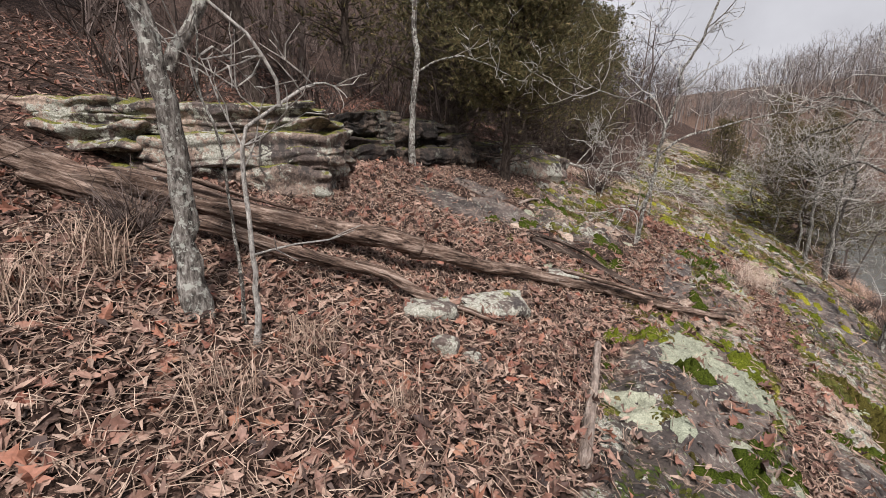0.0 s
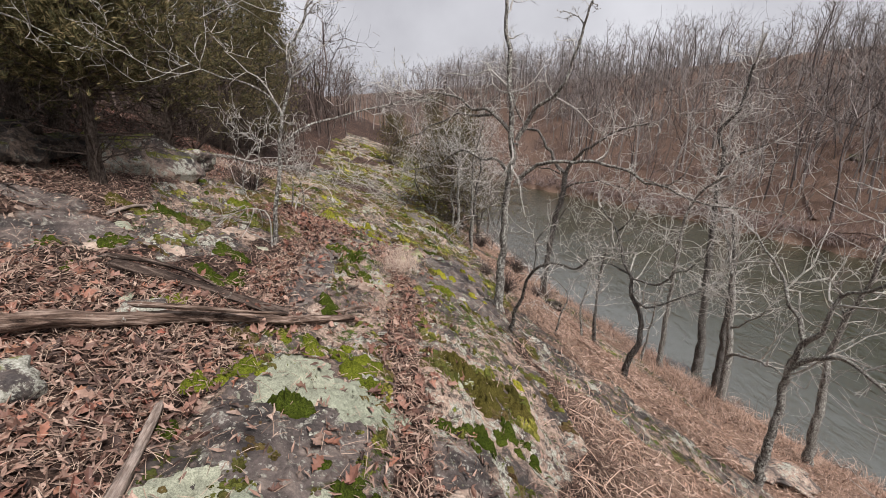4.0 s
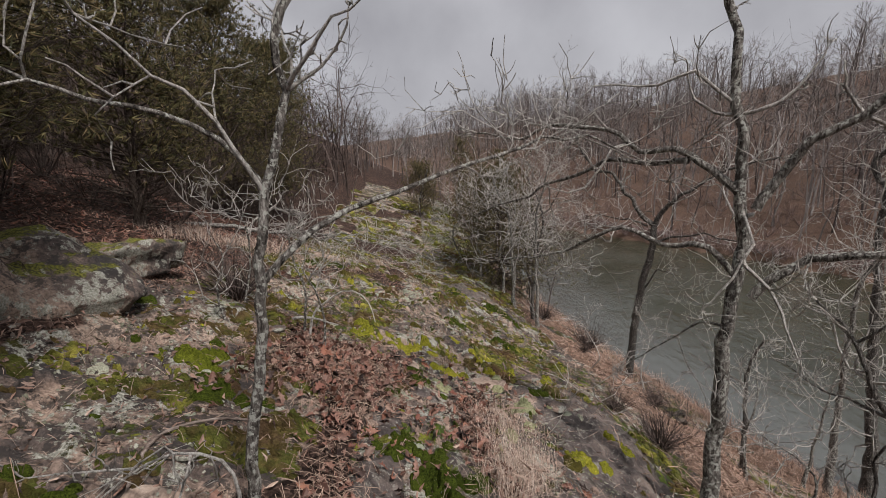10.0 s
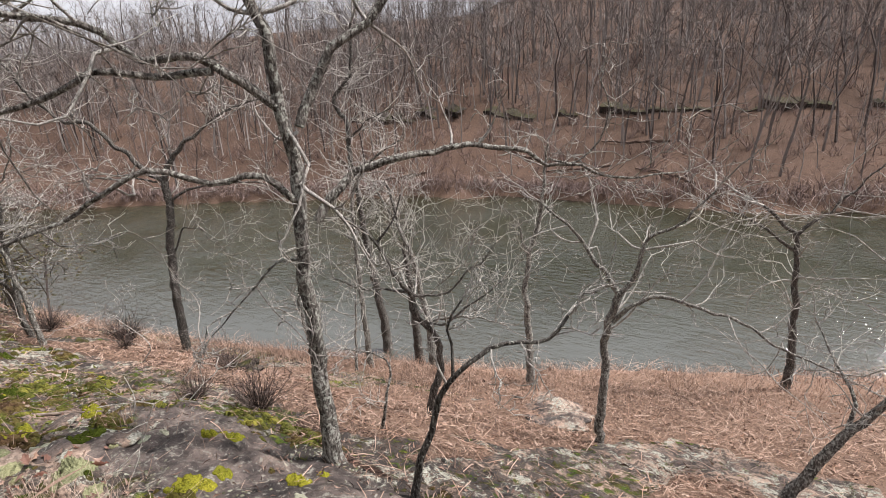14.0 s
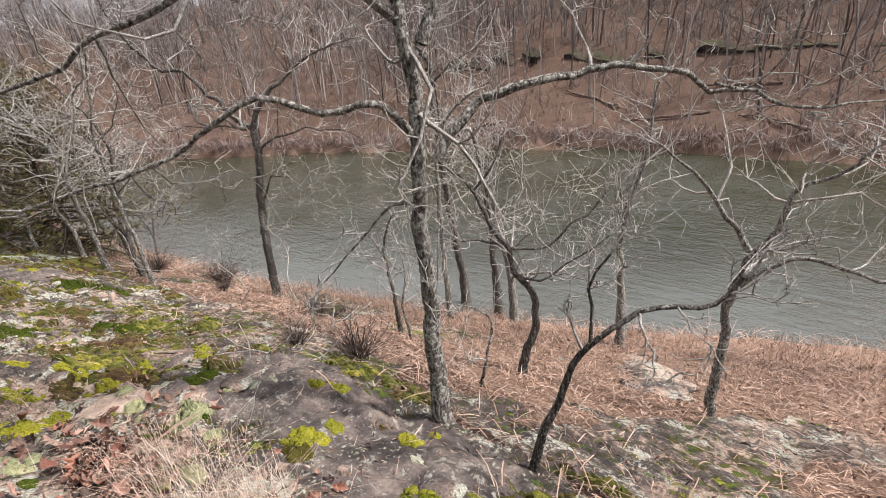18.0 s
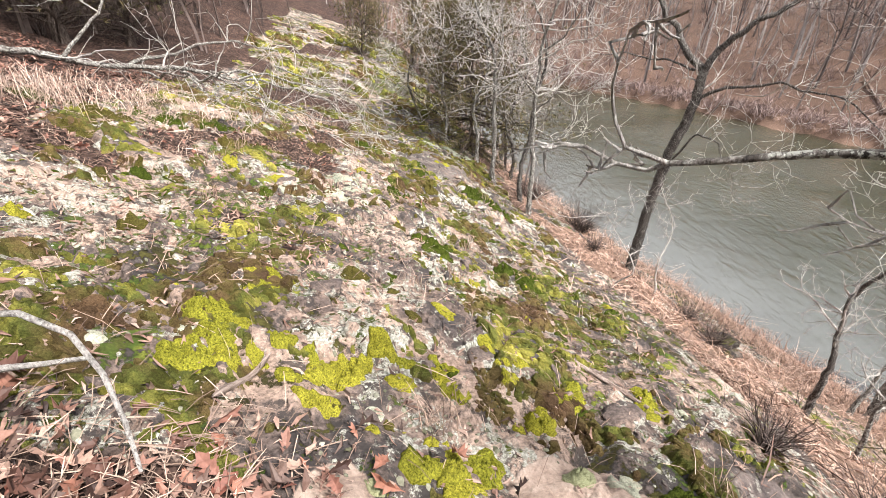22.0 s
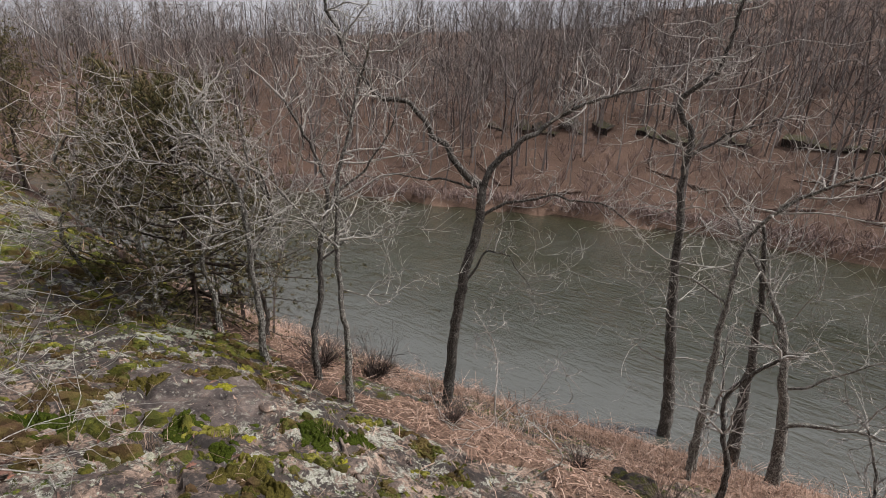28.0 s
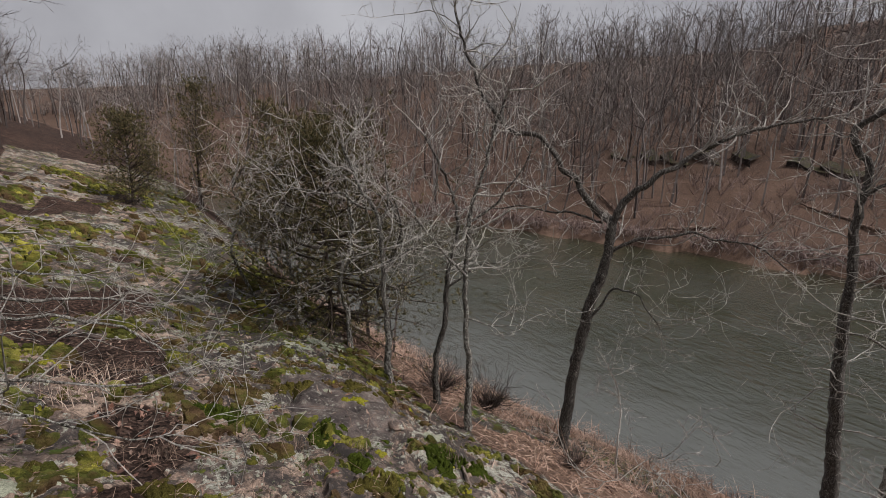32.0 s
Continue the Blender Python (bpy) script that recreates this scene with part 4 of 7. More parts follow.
tree("bare_tree", [
    ([(11.31, 3.6, -5.4), (11.2, 3.7, -3.6), (11.0, 3.9, -2.2), (10.9, 4.0, -1.6), (10.8, 4.6, -1.0)], 0.11, 0.03),
    ([(10.9, 4.0, -1.6), (11.0, 3.4, -0.8), (11.2, 2.8, 0.0)], 0.04, 0.01),
    ([(10.95, 3.95, -1.9), (10.7, 4.9, -1.2), (10.4, 5.6, -0.9)], 0.04, 0.01),
], "dark bare tree at the water's edge", M_dark, 13, 1.1, 6.0, 2)
tree("bare_tree", [
    ([(5.05, 4.38, -3.1), (5.15, 4.1, -2.5), (5.3, 3.8, -1.9), (5.5, 3.4, -1.3), (5.7, 3.0, -0.7)], 0.07, 0.02),
    ([(5.25, 3.9, -2.1), (5.5, 3.9, -1.7), (5.7, 4.0, -1.5), (5.9, 4.2, -1.2)], 0.025, 0.008),
], "pale leaning bare tree on the bank", M_grey, 14, 0.8, 6.0, 2)
tree("bare_tree", [
    ([(9.0, 11.9, -5.6), (8.95, 11.95, -4.6), (8.9, 12.0, -3.2), (8.85, 12.1, -1.8), (8.7, 12.3, -0.6)], 0.14, 0.03),
], "dark upright bare trunk at the waterline", M_dark, 15, 0.7, 5.0, 2)
for i, (x, y, h, r, m) in enumerate([(6.94, 12.31, 2.6, 0.04, M_grey), (5.28, 11.75, 2.6, 0.055, M_dark), (4.48, 10.54, 1.7, 0.03, M_grey), (3.01, 8.06, 1.1, 0.02, M_grey), (4.98, 14.98, 1.9, 0.022, M_twig), (2.94, 13.25, 1.1, 0.012, M_twig)]):
    z, g = float(height(x, y)), np.random.default_rng(50 + i)
    a = g.normal(0, 0.12, (4, 2))
    tree("sapling", [([(x, y, z), (x + a[0, 0], y + a[0, 1], z + 0.35 * h), (x + a[1, 0], y + a[1, 1], z + 0.7 * h), (x + a[2, 0] * 2, y + a[2, 1] * 2, z + h)], r, r * 0.3)],
         "slender bare sapling on the leafy bank", m, 60 + i, 0.5, 5.0, 2, "sapling", "saplings on the bank", trunk_free=0.35)
# beside the path
tree("bare_tree", [
    ([(-0.98, 6.16, 0.04), (-0.95, 6.17, 0.4), (-0.9, 6.19, 0.76), (-0.85, 6.21, 1.15), (-0.8, 6.23, 1.61), (-0.73, 6.26, 1.87), (-0.74, 6.25, 2.0), (-0.6, 6.3, 2.35), (-0.45, 6.4, 2.9)], 0.029, 0.011),
    ([(-0.85, 6.21, 1.12), (-0.7, 6.32, 1.3), (-0.45, 6.5, 1.45), (-0.15, 6.75, 1.56), (0.25, 7.05, 1.62), (0.7, 7.4, 1.7), (1.1, 7.7, 1.65)], 0.016, 0.006),
    ([(-0.82, 6.22, 1.5), (-1.1, 6.3, 1.7), (-1.5, 6.2, 1.85), (-2.0, 6.2, 2.1)], 0.014, 0.005),
    ([(-0.2, 6.75, 1.54), (-0.2, 6.85, 1.44), (-0.19, 6.85, 1.31), (-0.23, 6.82, 1.16)], 0.0035, 0.0015),
], "thin lichened bare tree with a level limb across the path", M_grey, 20, 0.5, 5.0, 2)
for i, (x, y, h) in enumerate([(-1.21, 8.45, 0.95), (-1.46, 8.74, 1.3), (-2.2, 9.2, 1.2), (-2.1, 8.6, 0.8)]):
    z, g = float(height(x, y)), np.random.default_rng(80 + i)
    a = g.normal(0, 0.1, (3, 2))
    tree("sapling", [([(x, y, z), (x + a[0, 0] * 0.5, y + a[0, 1] * 0.5, z + 0.4 * h), (x + a[1, 0], y + a[1, 1], z + 0.75 * h), (x + a[2, 0] * 2, y + a[2, 1] * 2, z + h)], 0.014, 0.004)],
         "thin bare sapling beside the path", M_grey, 90 + i, 0.4, 7.0, 2, "sapling", "saplings by the path", trunk_free=0.3)
tree("oak_tree", [
    ([(-2.23, 1.17, 0.73), (-2.23, 1.18, 1.03), (-2.22, 1.19, 1.3), (-2.22, 1.19, 1.61), (-2.24, 1.16, 1.82), (-2.25, 1.13, 2.01), (-2.3, 1.05, 2.4), (-2.4, 0.9, 3.2)], 0.066, 0.03),
    ([(-2.21, 1.2, 1.74), (-2.17, 1.28, 1.9), (-2.14, 1.34, 2.04), (-2.05, 1.5, 2.5), (-1.95, 1.7, 3.2)], 0.034, 0.015),
], "grey flaky-barked young oak forking above head height", M_oak, 21, 0.6, 2.5, 2, start=0.6, trunk_free=0.75)
tree("sapling", [
    ([(-1.88, 1.26, 0.52), (-1.88, 1.26, 0.73), (-1.87, 1.27, 1.01), (-1.87, 1.28, 1.24), (-1.84, 1.31, 1.47), (-1.77, 1.43, 1.59), (-1.71, 1.52, 1.67)], 0.017, 0.007),
    ([(-1.77, 1.43, 1.59), (-1.79, 1.39, 1.77), (-1.82, 1.34, 1.84), (-1.89, 1.25, 1.96), (-2.0, 1.1, 2.1)], 0.009, 0.005),
], "thin pale crooked sapling among oak leaves", M_twig, 22, 0.35, 5.0, 1, "sapling")
tree("sapling", [
    ([(-2.05, 1.32, 0.62), (-2.07, 1.33, 1.0), (-2.09, 1.32, 1.5), (-2.12, 1.3, 2.2)], 0.011, 0.004),
], "thin grey sapling beside the young oak", M_grey, 23, 0.3, 4.0, 1, "sapling")
tree("bare_tree", [
    ([(-3.76, 5.13, 0.85), (-3.73, 5.15, 1.6), (-3.69, 5.18, 2.29), (-3.7, 5.17, 2.94), (-3.7, 5.18, 3.85), (-3.6, 5.2, 5.2)], 0.05, 0.02),
    ([(-3.7, 5.18, 2.1), (-3.3, 5.4, 2.3), (-2.9, 5.5, 2.2), (-2.5, 5.7, 2.0)], 0.016, 0.005),
], "straight pale-barked bare tree behind the rocks", M_oak, 24, 0.6, 4.0, 2)


for i, (x, y, h, r, m) in enumerate([(1.35, 19.2, 3.0, 0.045, M_grey), (2.0, 18.5, 3.3, 0.05, M_grey), (3.0, 19.0, 3.4, 0.05, M_dark), (0.9, 20.6, 2.8, 0.04, M_grey), (3.3, 21.2, 3.6, 0.055, M_dark), (2.6, 22.6, 3.4, 0.05, M_grey)]):
    z, g = float(height(x, y)), np.random.default_rng(130 + i)
    a = np.cumsum(g.normal(0, 0.16, (5, 2)), 0)
    stem = np.array([(x, y, z)] + [(x + a[k, 0], y + a[k, 1], z + h * (k + 1) / 5) for k in range(5)])
    lims = [(stem, r, r * 0.3)]
    for k in range(2, 5):
        w = unit(np.array([*g.normal(0, 1, 2), 0.0])) * h * g.uniform(0.2, 0.36)
        lims.append(([stem[k], stem[k] + w * 0.4 + (0, 0, 0.12 * h), stem[k] + w * 0.8 + (0, 0, 0.16 * h), stem[k] + w * 1.2 + (0, 0, 0.15 * h)], r * 0.45, 0.008))
    tree("bare_tree", lims, "crooked bare tree among others below the rock edge", m, 140 + i, 0.7, 5.0, 2, group="trees along the rock edge")


# ---- woods across the river and uphill: too many to count ----
def woods_tree(seed, h, limbs, boughs, twigs, thick=1.0):
    """One bare forest tree, as corners and faces: a trunk that forks into limbs, boughs and twigs."""
    rng = np.random.default_rng(seed)
    tb = Tubes()
    u = thick * h / 10
    t = np.linspace(0, 1, 6)
    bend = np.cumsum(rng.normal(0, 0.022 * h, (6, 2)), 0) * t[:, None]
    top = h * rng.uniform(0.55, 0.8)
    pts = np.column_stack([bend, top * t])
    tb.add(pts, np.linspace(0.095, 0.04, 6) * u, 3)
    for i in range(limbs):
        f = 1.0 if i < 3 else rng.uniform(0.35, 0.95)
        p = np.array([np.interp(f, t, pts[:, k]) for k in range(3)])
        a = i * 2.4 + rng.uniform(-0.7, 0.7)
        L = (h - p[2]) * (rng.uniform(0.75, 1.1) if i < 3 else rng.uniform(0.4, 0.75))
        d = np.array([math.cos(a), math.sin(a), rng.uniform(0.35, 1.3)])
        m = [p]
        for _ in range(4):
            d = unit(d + rng.normal(0, 0.28, 3) + (0, 0, 0.1))
            m.append(m[-1] + d * L / 4)
        r = 0.028 * u * (1.2 - 0.4 * f)
        tb.add(m, np.linspace(r, r * 0.35, 5), 2)
        for _ in range(boughs):
            k = rng.integers(1, 5)
            s = m[k] + (m[k - 1] - m[k]) * rng.random()
            d2 = unit(unit(m[k] - m[k - 1]) + rng.normal(0, 0.6, 3))
            B = L * rng.uniform(0.22, 0.5)
            e = s + d2 * B * 0.5
            g = e + unit(d2 + rng.normal(0, 0.4, 3) + (0, 0, 0.2)) * B * 0.5
            tb.add([s, e, g], np.array([0.015, 0.011, 0.007]) * u, 2)
            for _ in range(twigs):
                c = (s, e, g)[rng.integers(1, 3)]
                tb.add([c, c + unit(d2 + rng.normal(0, 0.7, 3)) * B * rng.uniform(0.3, 0.7)], np.array([0.0085, 0.005]) * u, 2)
    return tb.verts(), tb.faces()


def plant(name, kinds, at, sizes, mat, label, rng):
    """Joins many copies of a few kinds of plant into one mesh."""
    vs, fs, n = [], [], 0
    which = rng.integers(0, len(kinds), len(at))
    for i, (tv, tf) in enumerate(kinds):
        k = which == i
        if not k.any():
            continue
        c = k.sum()
        v, f = scatter(tv, tf, at[k], turns(rng.uniform(0, 6.28, c), rng.normal(0, 0.04, c), rng.normal(0, 0.04, c)), sizes[k])
        vs.append(v)
        fs.append(f + n)
        n += len(v)
    return solid(name, np.concatenate(vs), np.concatenate(fs), mat, (0, 0, 0), label, "woods", kind="stuff", smooth=False)


def spots(rng, n, x0, x1, y0, y1, keep):
    p = np.stack([rng.uniform(x0, x1, n), rng.uniform(y0, y1, n)], 1)
    p = p[keep(p[:, 0], p[:, 1])]
    return np.column_stack([p, height(p[:, 0], p[:, 1]) - 0.1])


def bush(seed, n, h, spread):
    rng = np.random.default_rng(seed)
    tb = Tubes()
    for _ in range(n):
        a = rng.uniform(0, 6.28)
        d = np.array([math.cos(a) * spread, math.sin(a) * spread, 1.0])
        m, L = [np.zeros(3)], h * rng.uniform(0.5, 1.1)
        for _ in range(3):
            d = unit(d + rng.normal(0, 0.22, 3))
            m.append(m[-1] + d * L / 3)
        tb.add(m, [0.008 * h, 0.007 * h, 0.005 * h, 0.003 * h], 2)
        for _ in range(2):
            k = rng.integers(1, 4)
            e = m[k] + unit(d + rng.normal(0, 0.6, 3)) * L * 0.35
            tb.add([m[k], e], [0.005 * h, 0.003 * h], 2)
    return tb.verts(), tb.faces()


rw = np.random.default_rng(5)
kinds_near = [woods_tree(100 + i, 10, 8, 6, 2) for i in range(7)]
kinds_low = [woods_tree(160 + i, 10, 6, 5, 2, 1.3) for i in range(6)]
kinds_far = [woods_tree(120 + i, 10, 7, 5, 2, 1.15) for i in range(7)]
bushes = [bush(140 + i, 14, 1.0, 0.55) for i in range(5)]
p = spots(rw, 2000, 20, 75, -30, 100, lambda x, y: (x - far_shore(y) > 1.5) & (x - far_shore(y) < 32) & (rw.random(len(x)) < np.clip(0.35 + (x - far_shore(y)) / 22, 0, 1)))
plant("far_bank_woods", kinds_near, p, rw.uniform(0.35, 1.15, len(p)), M_woods, "bare grey winter woods on the slope across the river", rw)
p = spots(rw, 5200, -60, 110, -40, 150, lambda x, y: (x - far_shore(y) > 28) & (x - far_shore(y) < 62))
plant("ridge_woods", kinds_far, p, rw.uniform(0.5, 1.2, len(p)), M_woods, "bare winter woods on the upper slope across the river", rw)
p = spots(rw, 2600, -80, 150, -50, 200, lambda x, y: (x - far_shore(y) > 58) & (x - far_shore(y) < 110))
plant("skyline_woods", kinds_low, p, rw.uniform(0.6, 1.15, len(p)), M_woods, "bare winter woods along the skyline", rw)
p = spots(rw, 4200, -60, 120, -40, 150, lambda x, y: (x - far_shore(y) > 28) & (x - far_shore(y) < 72))
plant("ridge_brush", bushes, p, rw.uniform(1.2, 3.8, len(p)), M_woods, "bare undergrowth on the upper slope across the river", rw)
p = spots(rw, 3000, 8, 70, -20, 90, lambda x, y: (x - far_shore(y) > 0.6) & (x - far_shore(y) < 32))
plant("far_bank_brush", bushes, p, rw.uniform(0.5, 1.9, len(p)), M_brush, "reddish bare brush on the far bank", rw)
p = spots(rw, 190, -45, -5, -14, 60, lambda x, y: (x < -5.5 - 0.5 * vnoise(x, y)) & (x < np.interp(y, [0, 8, 20, 40, 60], [-7, -6, -7, -7, -10])))
plant("uphill_woods", kinds_near, p, rw.uniform(0.4, 1.2, len(p)), M_shade_brush, "bare tangled woods up the leafy hillside", rw)
p = spots(rw, 900, -25, -4, -10, 45, lambda x, y: x < np.interp(y, [-10, 0, 4, 8, 12, 20, 45], [-4.5, -5.2, -5.0, -4.6, -5.0, -5.5, -7]))
plant("uphill_brush", bushes, p, rw.uniform(0.5, 1.9, len(p)), M_shade_brush, "bare brown brush under the hillside trees", rw)
p = spots(rw, 300, -16, -2, 17, 50, lambda x, y: x < np.interp(y, [17, 22, 30, 50], [-4.6, -4.2, -4.0, -6]))
plant("ridge_thicket", kinds_near, p, rw.uniform(0.25, 0.6, len(p)), M_shade_brush, "bare brown thicket on the ridge behind the fallen branches", rw)
p = spots(rw, 260, -10, 8, 20, 75, lambda x, y: (x < near_shore(y) - 0.3) & (x > near_shore(y) - np.interp(y, [20, 30, 60], [3.5, 5, 16])))
plant("bank_thicket", kinds_near, p, rw.uniform(0.25, 0.6, len(p)), M_woods, "bare grey thicket along the river edge", rw)


# ---- cedars ----
def cedar(at, h, width, clear, seed, label, sprays=26, branches=70, dead=10, droop=0.0, spray=1.0):
    """A red cedar: trunk, drooping dead lower branches, and a crown of many small sprays."""
    rng = np.random.default_rng(seed)
    x, y = at
    z = float(height(x, y))
    ob = thing("cedar_tree", (x, y, z), label, "tree", "cedars")
    top = np.array([x + rng.normal(0, 0.04) * h, y + rng.normal(0, 0.04) * h, z + h])
    foot = np.array([x, y, z - 0.12])
    trunk = spline([foot, foot * 0.62 + top * 0.38 + rng.normal(0, 0.05, 3), top], 14)
    r = np.linspace(0.0145 * h, 0.006, 14)
    tb = Tubes().add(trunk, r * (1 + 0.5 * np.exp(-np.arange(14) / 1.2)), 9, 0.07)
    part("trunk", tb.verts(), tb.faces(), M_cedar_bark, ob)
    bare, places, ways = Tubes(), [], []
    for i in range(branches + dead):
        f = rng.uniform(clear, 0.99) if i < branches else rng.uniform(0.3 * clear, clear + 0.1)
        k = f * 13
        p = trunk[int(k)] * (1 - k % 1) + trunk[min(int(k) + 1, 13)] * (k % 1)
        a = rng.uniform(0, 6.28)
        g = (f - clear) / (1 - clear)
        L = width * (0.25 + 0.75 * math.sin(math.pi * min(max(0.32 + 0.68 * g, 0), 1)) ** 0.8) * rng.uniform(0.55, 1.12)
        d = np.array([math.cos(a), math.sin(a), 0.25 + 0.5 * g - droop * (1 - g)])
        m = [p]
        for _ in range(5):
            d = unit(d + rng.normal(0, 0.14, 3) + (0, 0, 0.08))
            m.append(m[-1] + d * L / 5)
        m = np.array(m)
        bare.add(m, np.linspace(0.009 * L + 0.004, 0.003, 6), 4)
        if i >= branches:
            for _ in range(5):
                grow(bare, m[rng.integers(1, 6)], d + rng.normal(0, 0.7, 3), L * 0.4, 0.005, 1, rng, 0.0)
            continue
        for _ in range(sprays):
            t = rng.uniform(0.25, 1.0) * 5
            q0 = m[int(min(t, 4.99))] * (1 - t % 1) + m[min(int(t) + 1, 5)] * (t % 1)
            places.append(q0 + rng.normal(0, 0.13 * L + 0.04, 3) * (1, 1, 0.8))
            ways.append(unit(d * 0.6 + rng.normal(0, 0.6, 3) + (0, 0, 0.05)))
    tagged(part("branchwork", bare.verts(), bare.faces(), M_cedar_bark, ob), kind="stuff")
    places, ways = np.array(places), np.array(ways)
    # a spray: a tuft of narrow blades
    bl = []
    for j in range(8):
        a, tl = j * 2.4, 0.3 + 0.3 * (j % 3)
        tip = np.array([math.cos(a) * tl, math.sin(a) * tl, 1.0])
        side = np.array([-math.sin(a), math.cos(a), 0]) * 0.08
        bl += [tip * 0.15 - side, tip * 0.15 + side, tip * (1.0 + 0.2 * (j % 2))]
    bl, bf = np.array(bl), np.arange(24).reshape(-1, 3)
    zz = ways
    xx = np.cross(zz, rng.normal(0, 1, zz.shape))
    xx /= np.linalg.norm(xx, axis=1)[:, None]
    v, f = scatter(bl, bf, places, np.stack([xx, np.cross(zz, xx), zz], -1), spray * rng.uniform(0.06, 0.115, len(places)) * (0.6 + 0.1 * h))
    tagged(part("crown", v, f, M_cedar, ob, smooth=False), kind="stuff")
    return ob


cedar((-2.96, 6.41), 4.4, 1.4, 0.24, 1, "olive-green red cedar with dead lower branches", 120, 150, 30, 0.0, 0.66)
cedar((-4.6, 7.6), 6.5, 1.9, 0.2, 2, "tall dark red cedar behind the boulder", 60, 120, 50, 0.0, 0.75)
cedar((-5.6, 9.6), 6.8, 2.1, 0.12, 3, "tall dark red cedar at the wood's edge", 40, 120, 60)
cedar((-5.3, 12.6), 5.6, 1.8, 0.14, 4, "dark red cedar at the wood's edge", 40, 110, 60)
cedar((-5.7, 17.6), 6.4, 1.9, 0.12, 5, "dark red cedar above the fallen branches", 36, 110, 60)
cedar((-6.6, 25.0), 6.2, 1.7, 0.08, 6, "green red cedar beyond the fallen branches", 30, 100, 10)
cedar((-9.5, 33.5), 6.5, 2.0, 0.05, 7, "far dark cedar on the ridge", 22, 80, 4)
cedar((-6.2, 4.6), 6.0, 1.7, 0.3, 8, "dark cedar above the layered rocks", 32, 100, 20)
cedar((-8.6, 1.6), 6.5, 2.0, 0.2, 9, "dark cedar up the hillside", 28, 90, 20)
cedar((2.1, 19.6), 3.7, 2.35, 0.08, 10, "green red cedar below the rock edge", 40, 140, 24, 0.75)
cedar((-0.85, 28.2), 2.6, 1.4, 0.08, 12, "rust-tinged cedar on the rock edge", 30, 80, 6)
cedar((3.1, 30.0), 5.8, 1.8, 0.1, 13, "rust-tinged cedar on the river bank", 26, 80, 6)
cedar((1.4, 31.5), 4.6, 1.7, 0.1, 14, "dark cedar far along the river bank", 24, 70, 6)
cedar((-5.5, 19.6), 5.4, 1.8, 0.14, 20, "olive red cedar behind the fallen branches", 34, 110, 60)
cedar((-8.0, 13.2), 6.5, 2.0, 0.12, 15, "dark cedar deep in the hillside woods", 26, 90, 16)
cedar((-8.4, 20.5), 6.8, 2.0, 0.1, 16, "dark cedar deep in the hillside woods", 24, 90, 12)
cedar((-7.6, 8.0), 6.8, 2.0, 0.16, 17, "dark cedar deep in the hillside woods", 24, 90, 16)
cedar((-10.5, 17.0), 7.0, 2.2, 0.1, 18, "dark cedar deep in the hillside woods", 22, 80, 10)
# a dark rock band halfway up the far slope
far_ledge = thing("far_rock_ledge", (float(far_shore(18.0)) + 16, 18.0, float(height(float(far_shore(18.0)) + 16, 18.0))), "dark broken rock ledge on the slope across the river", "rock ledge")
rf = np.random.default_rng(77)
for i, y in enumerate(np.arange(-6, 40, 2.1)):
    if rf.random() < 0.2:
        continue
    x = float(far_shore(y)) + 15.6 + rf.normal(0, 0.3)
    L, hgt = rf.uniform(1.4, 3.2), rf.uniform(0.2, 0.5)
    u = np.linspace(0, 1, 9)
    top = hgt * (0.7 + 0.3 * rf.random(9))
    z = height(np.full(9, x), y + L * (u - 0.5))
    w = 0.25 * rf.random(9)
    v = np.concatenate([np.stack([x - 0.2 - w, y + L * (u - 0.5), z - 0.3], 1), np.stack([x - 0.35 - w, y + L * (u - 0.5), z + top], 1), np.stack([x + 1.4 + w, y + L * (u - 0.5), z + top + 0.35], 1)])
    k = np.arange(8)
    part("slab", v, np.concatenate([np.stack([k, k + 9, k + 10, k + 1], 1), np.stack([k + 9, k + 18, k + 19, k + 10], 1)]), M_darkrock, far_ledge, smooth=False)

# ---- stones ----
def fbm3(p, freq, octaves, seed):
    q = p * freq
    return (fbm(q[:, 0] + seed, q[:, 1], octaves, seed % 50) + fbm(q[:, 1] + seed, q[:, 2], octaves, seed % 50 + 3) + fbm(q[:, 2] + seed, q[:, 0], octaves, seed % 50 + 7)) / 1.7


def stone_shape(size, seed, boxy=3.0, rough=0.16, n=10):
    """A lumpy stone about its centre: a cube rounded off, roughened all over."""
    a = np.linspace(-1, 1, n)
    u, v = [g.ravel() for g in np.meshgrid(a, a, indexing="ij")]
    o = np.ones_like(u)
    sides = [np.stack(c, 1) for c in ((o, u, v), (-o, v, u), (v, o, u), (u, -o, v), (u, v, o), (v, u, -o))]
    q = np.arange(n * n).reshape(n, n)
    quad = np.stack([q[:-1, :-1], q[1:, :-1], q[1:, 1:], q[:-1, 1:]], -1).reshape(-1, 4)
    p = np.concatenate(sides)
    f = np.concatenate([quad + i * n * n for i in range(6)])
    _, first, back = np.unique((p * 1000).round().astype(int), axis=0, return_index=True, return_inverse=True)
    p, f = p[first], back.ravel()[f]
    size = np.array(size, float)
    big = size.max()
    if boxy >= 3.4:
        r = (0.36 if boxy < 5 else 0.2) * size.min()
        s = p * size / 2
        core = np.clip(s, -(size / 2 - r), size / 2 - r)
        off = s - core
        p = (core + r * off / (np.linalg.norm(off, axis=1)[:, None] + 1e-9)) / (size / 2)
    else:
        p = p / ((np.abs(p) ** boxy).sum(1) ** (1 / boxy))[:, None]
    p = p * (1 + rough * fbm3(p, 1.1, 3, seed))[:, None]
    s = p * size / 2
    s = s * (1 + 0.35 * rough * fbm3(s, 5.0 / max(big, 0.3) + 2.0, 4, seed + 5))[:, None]
    return s, f


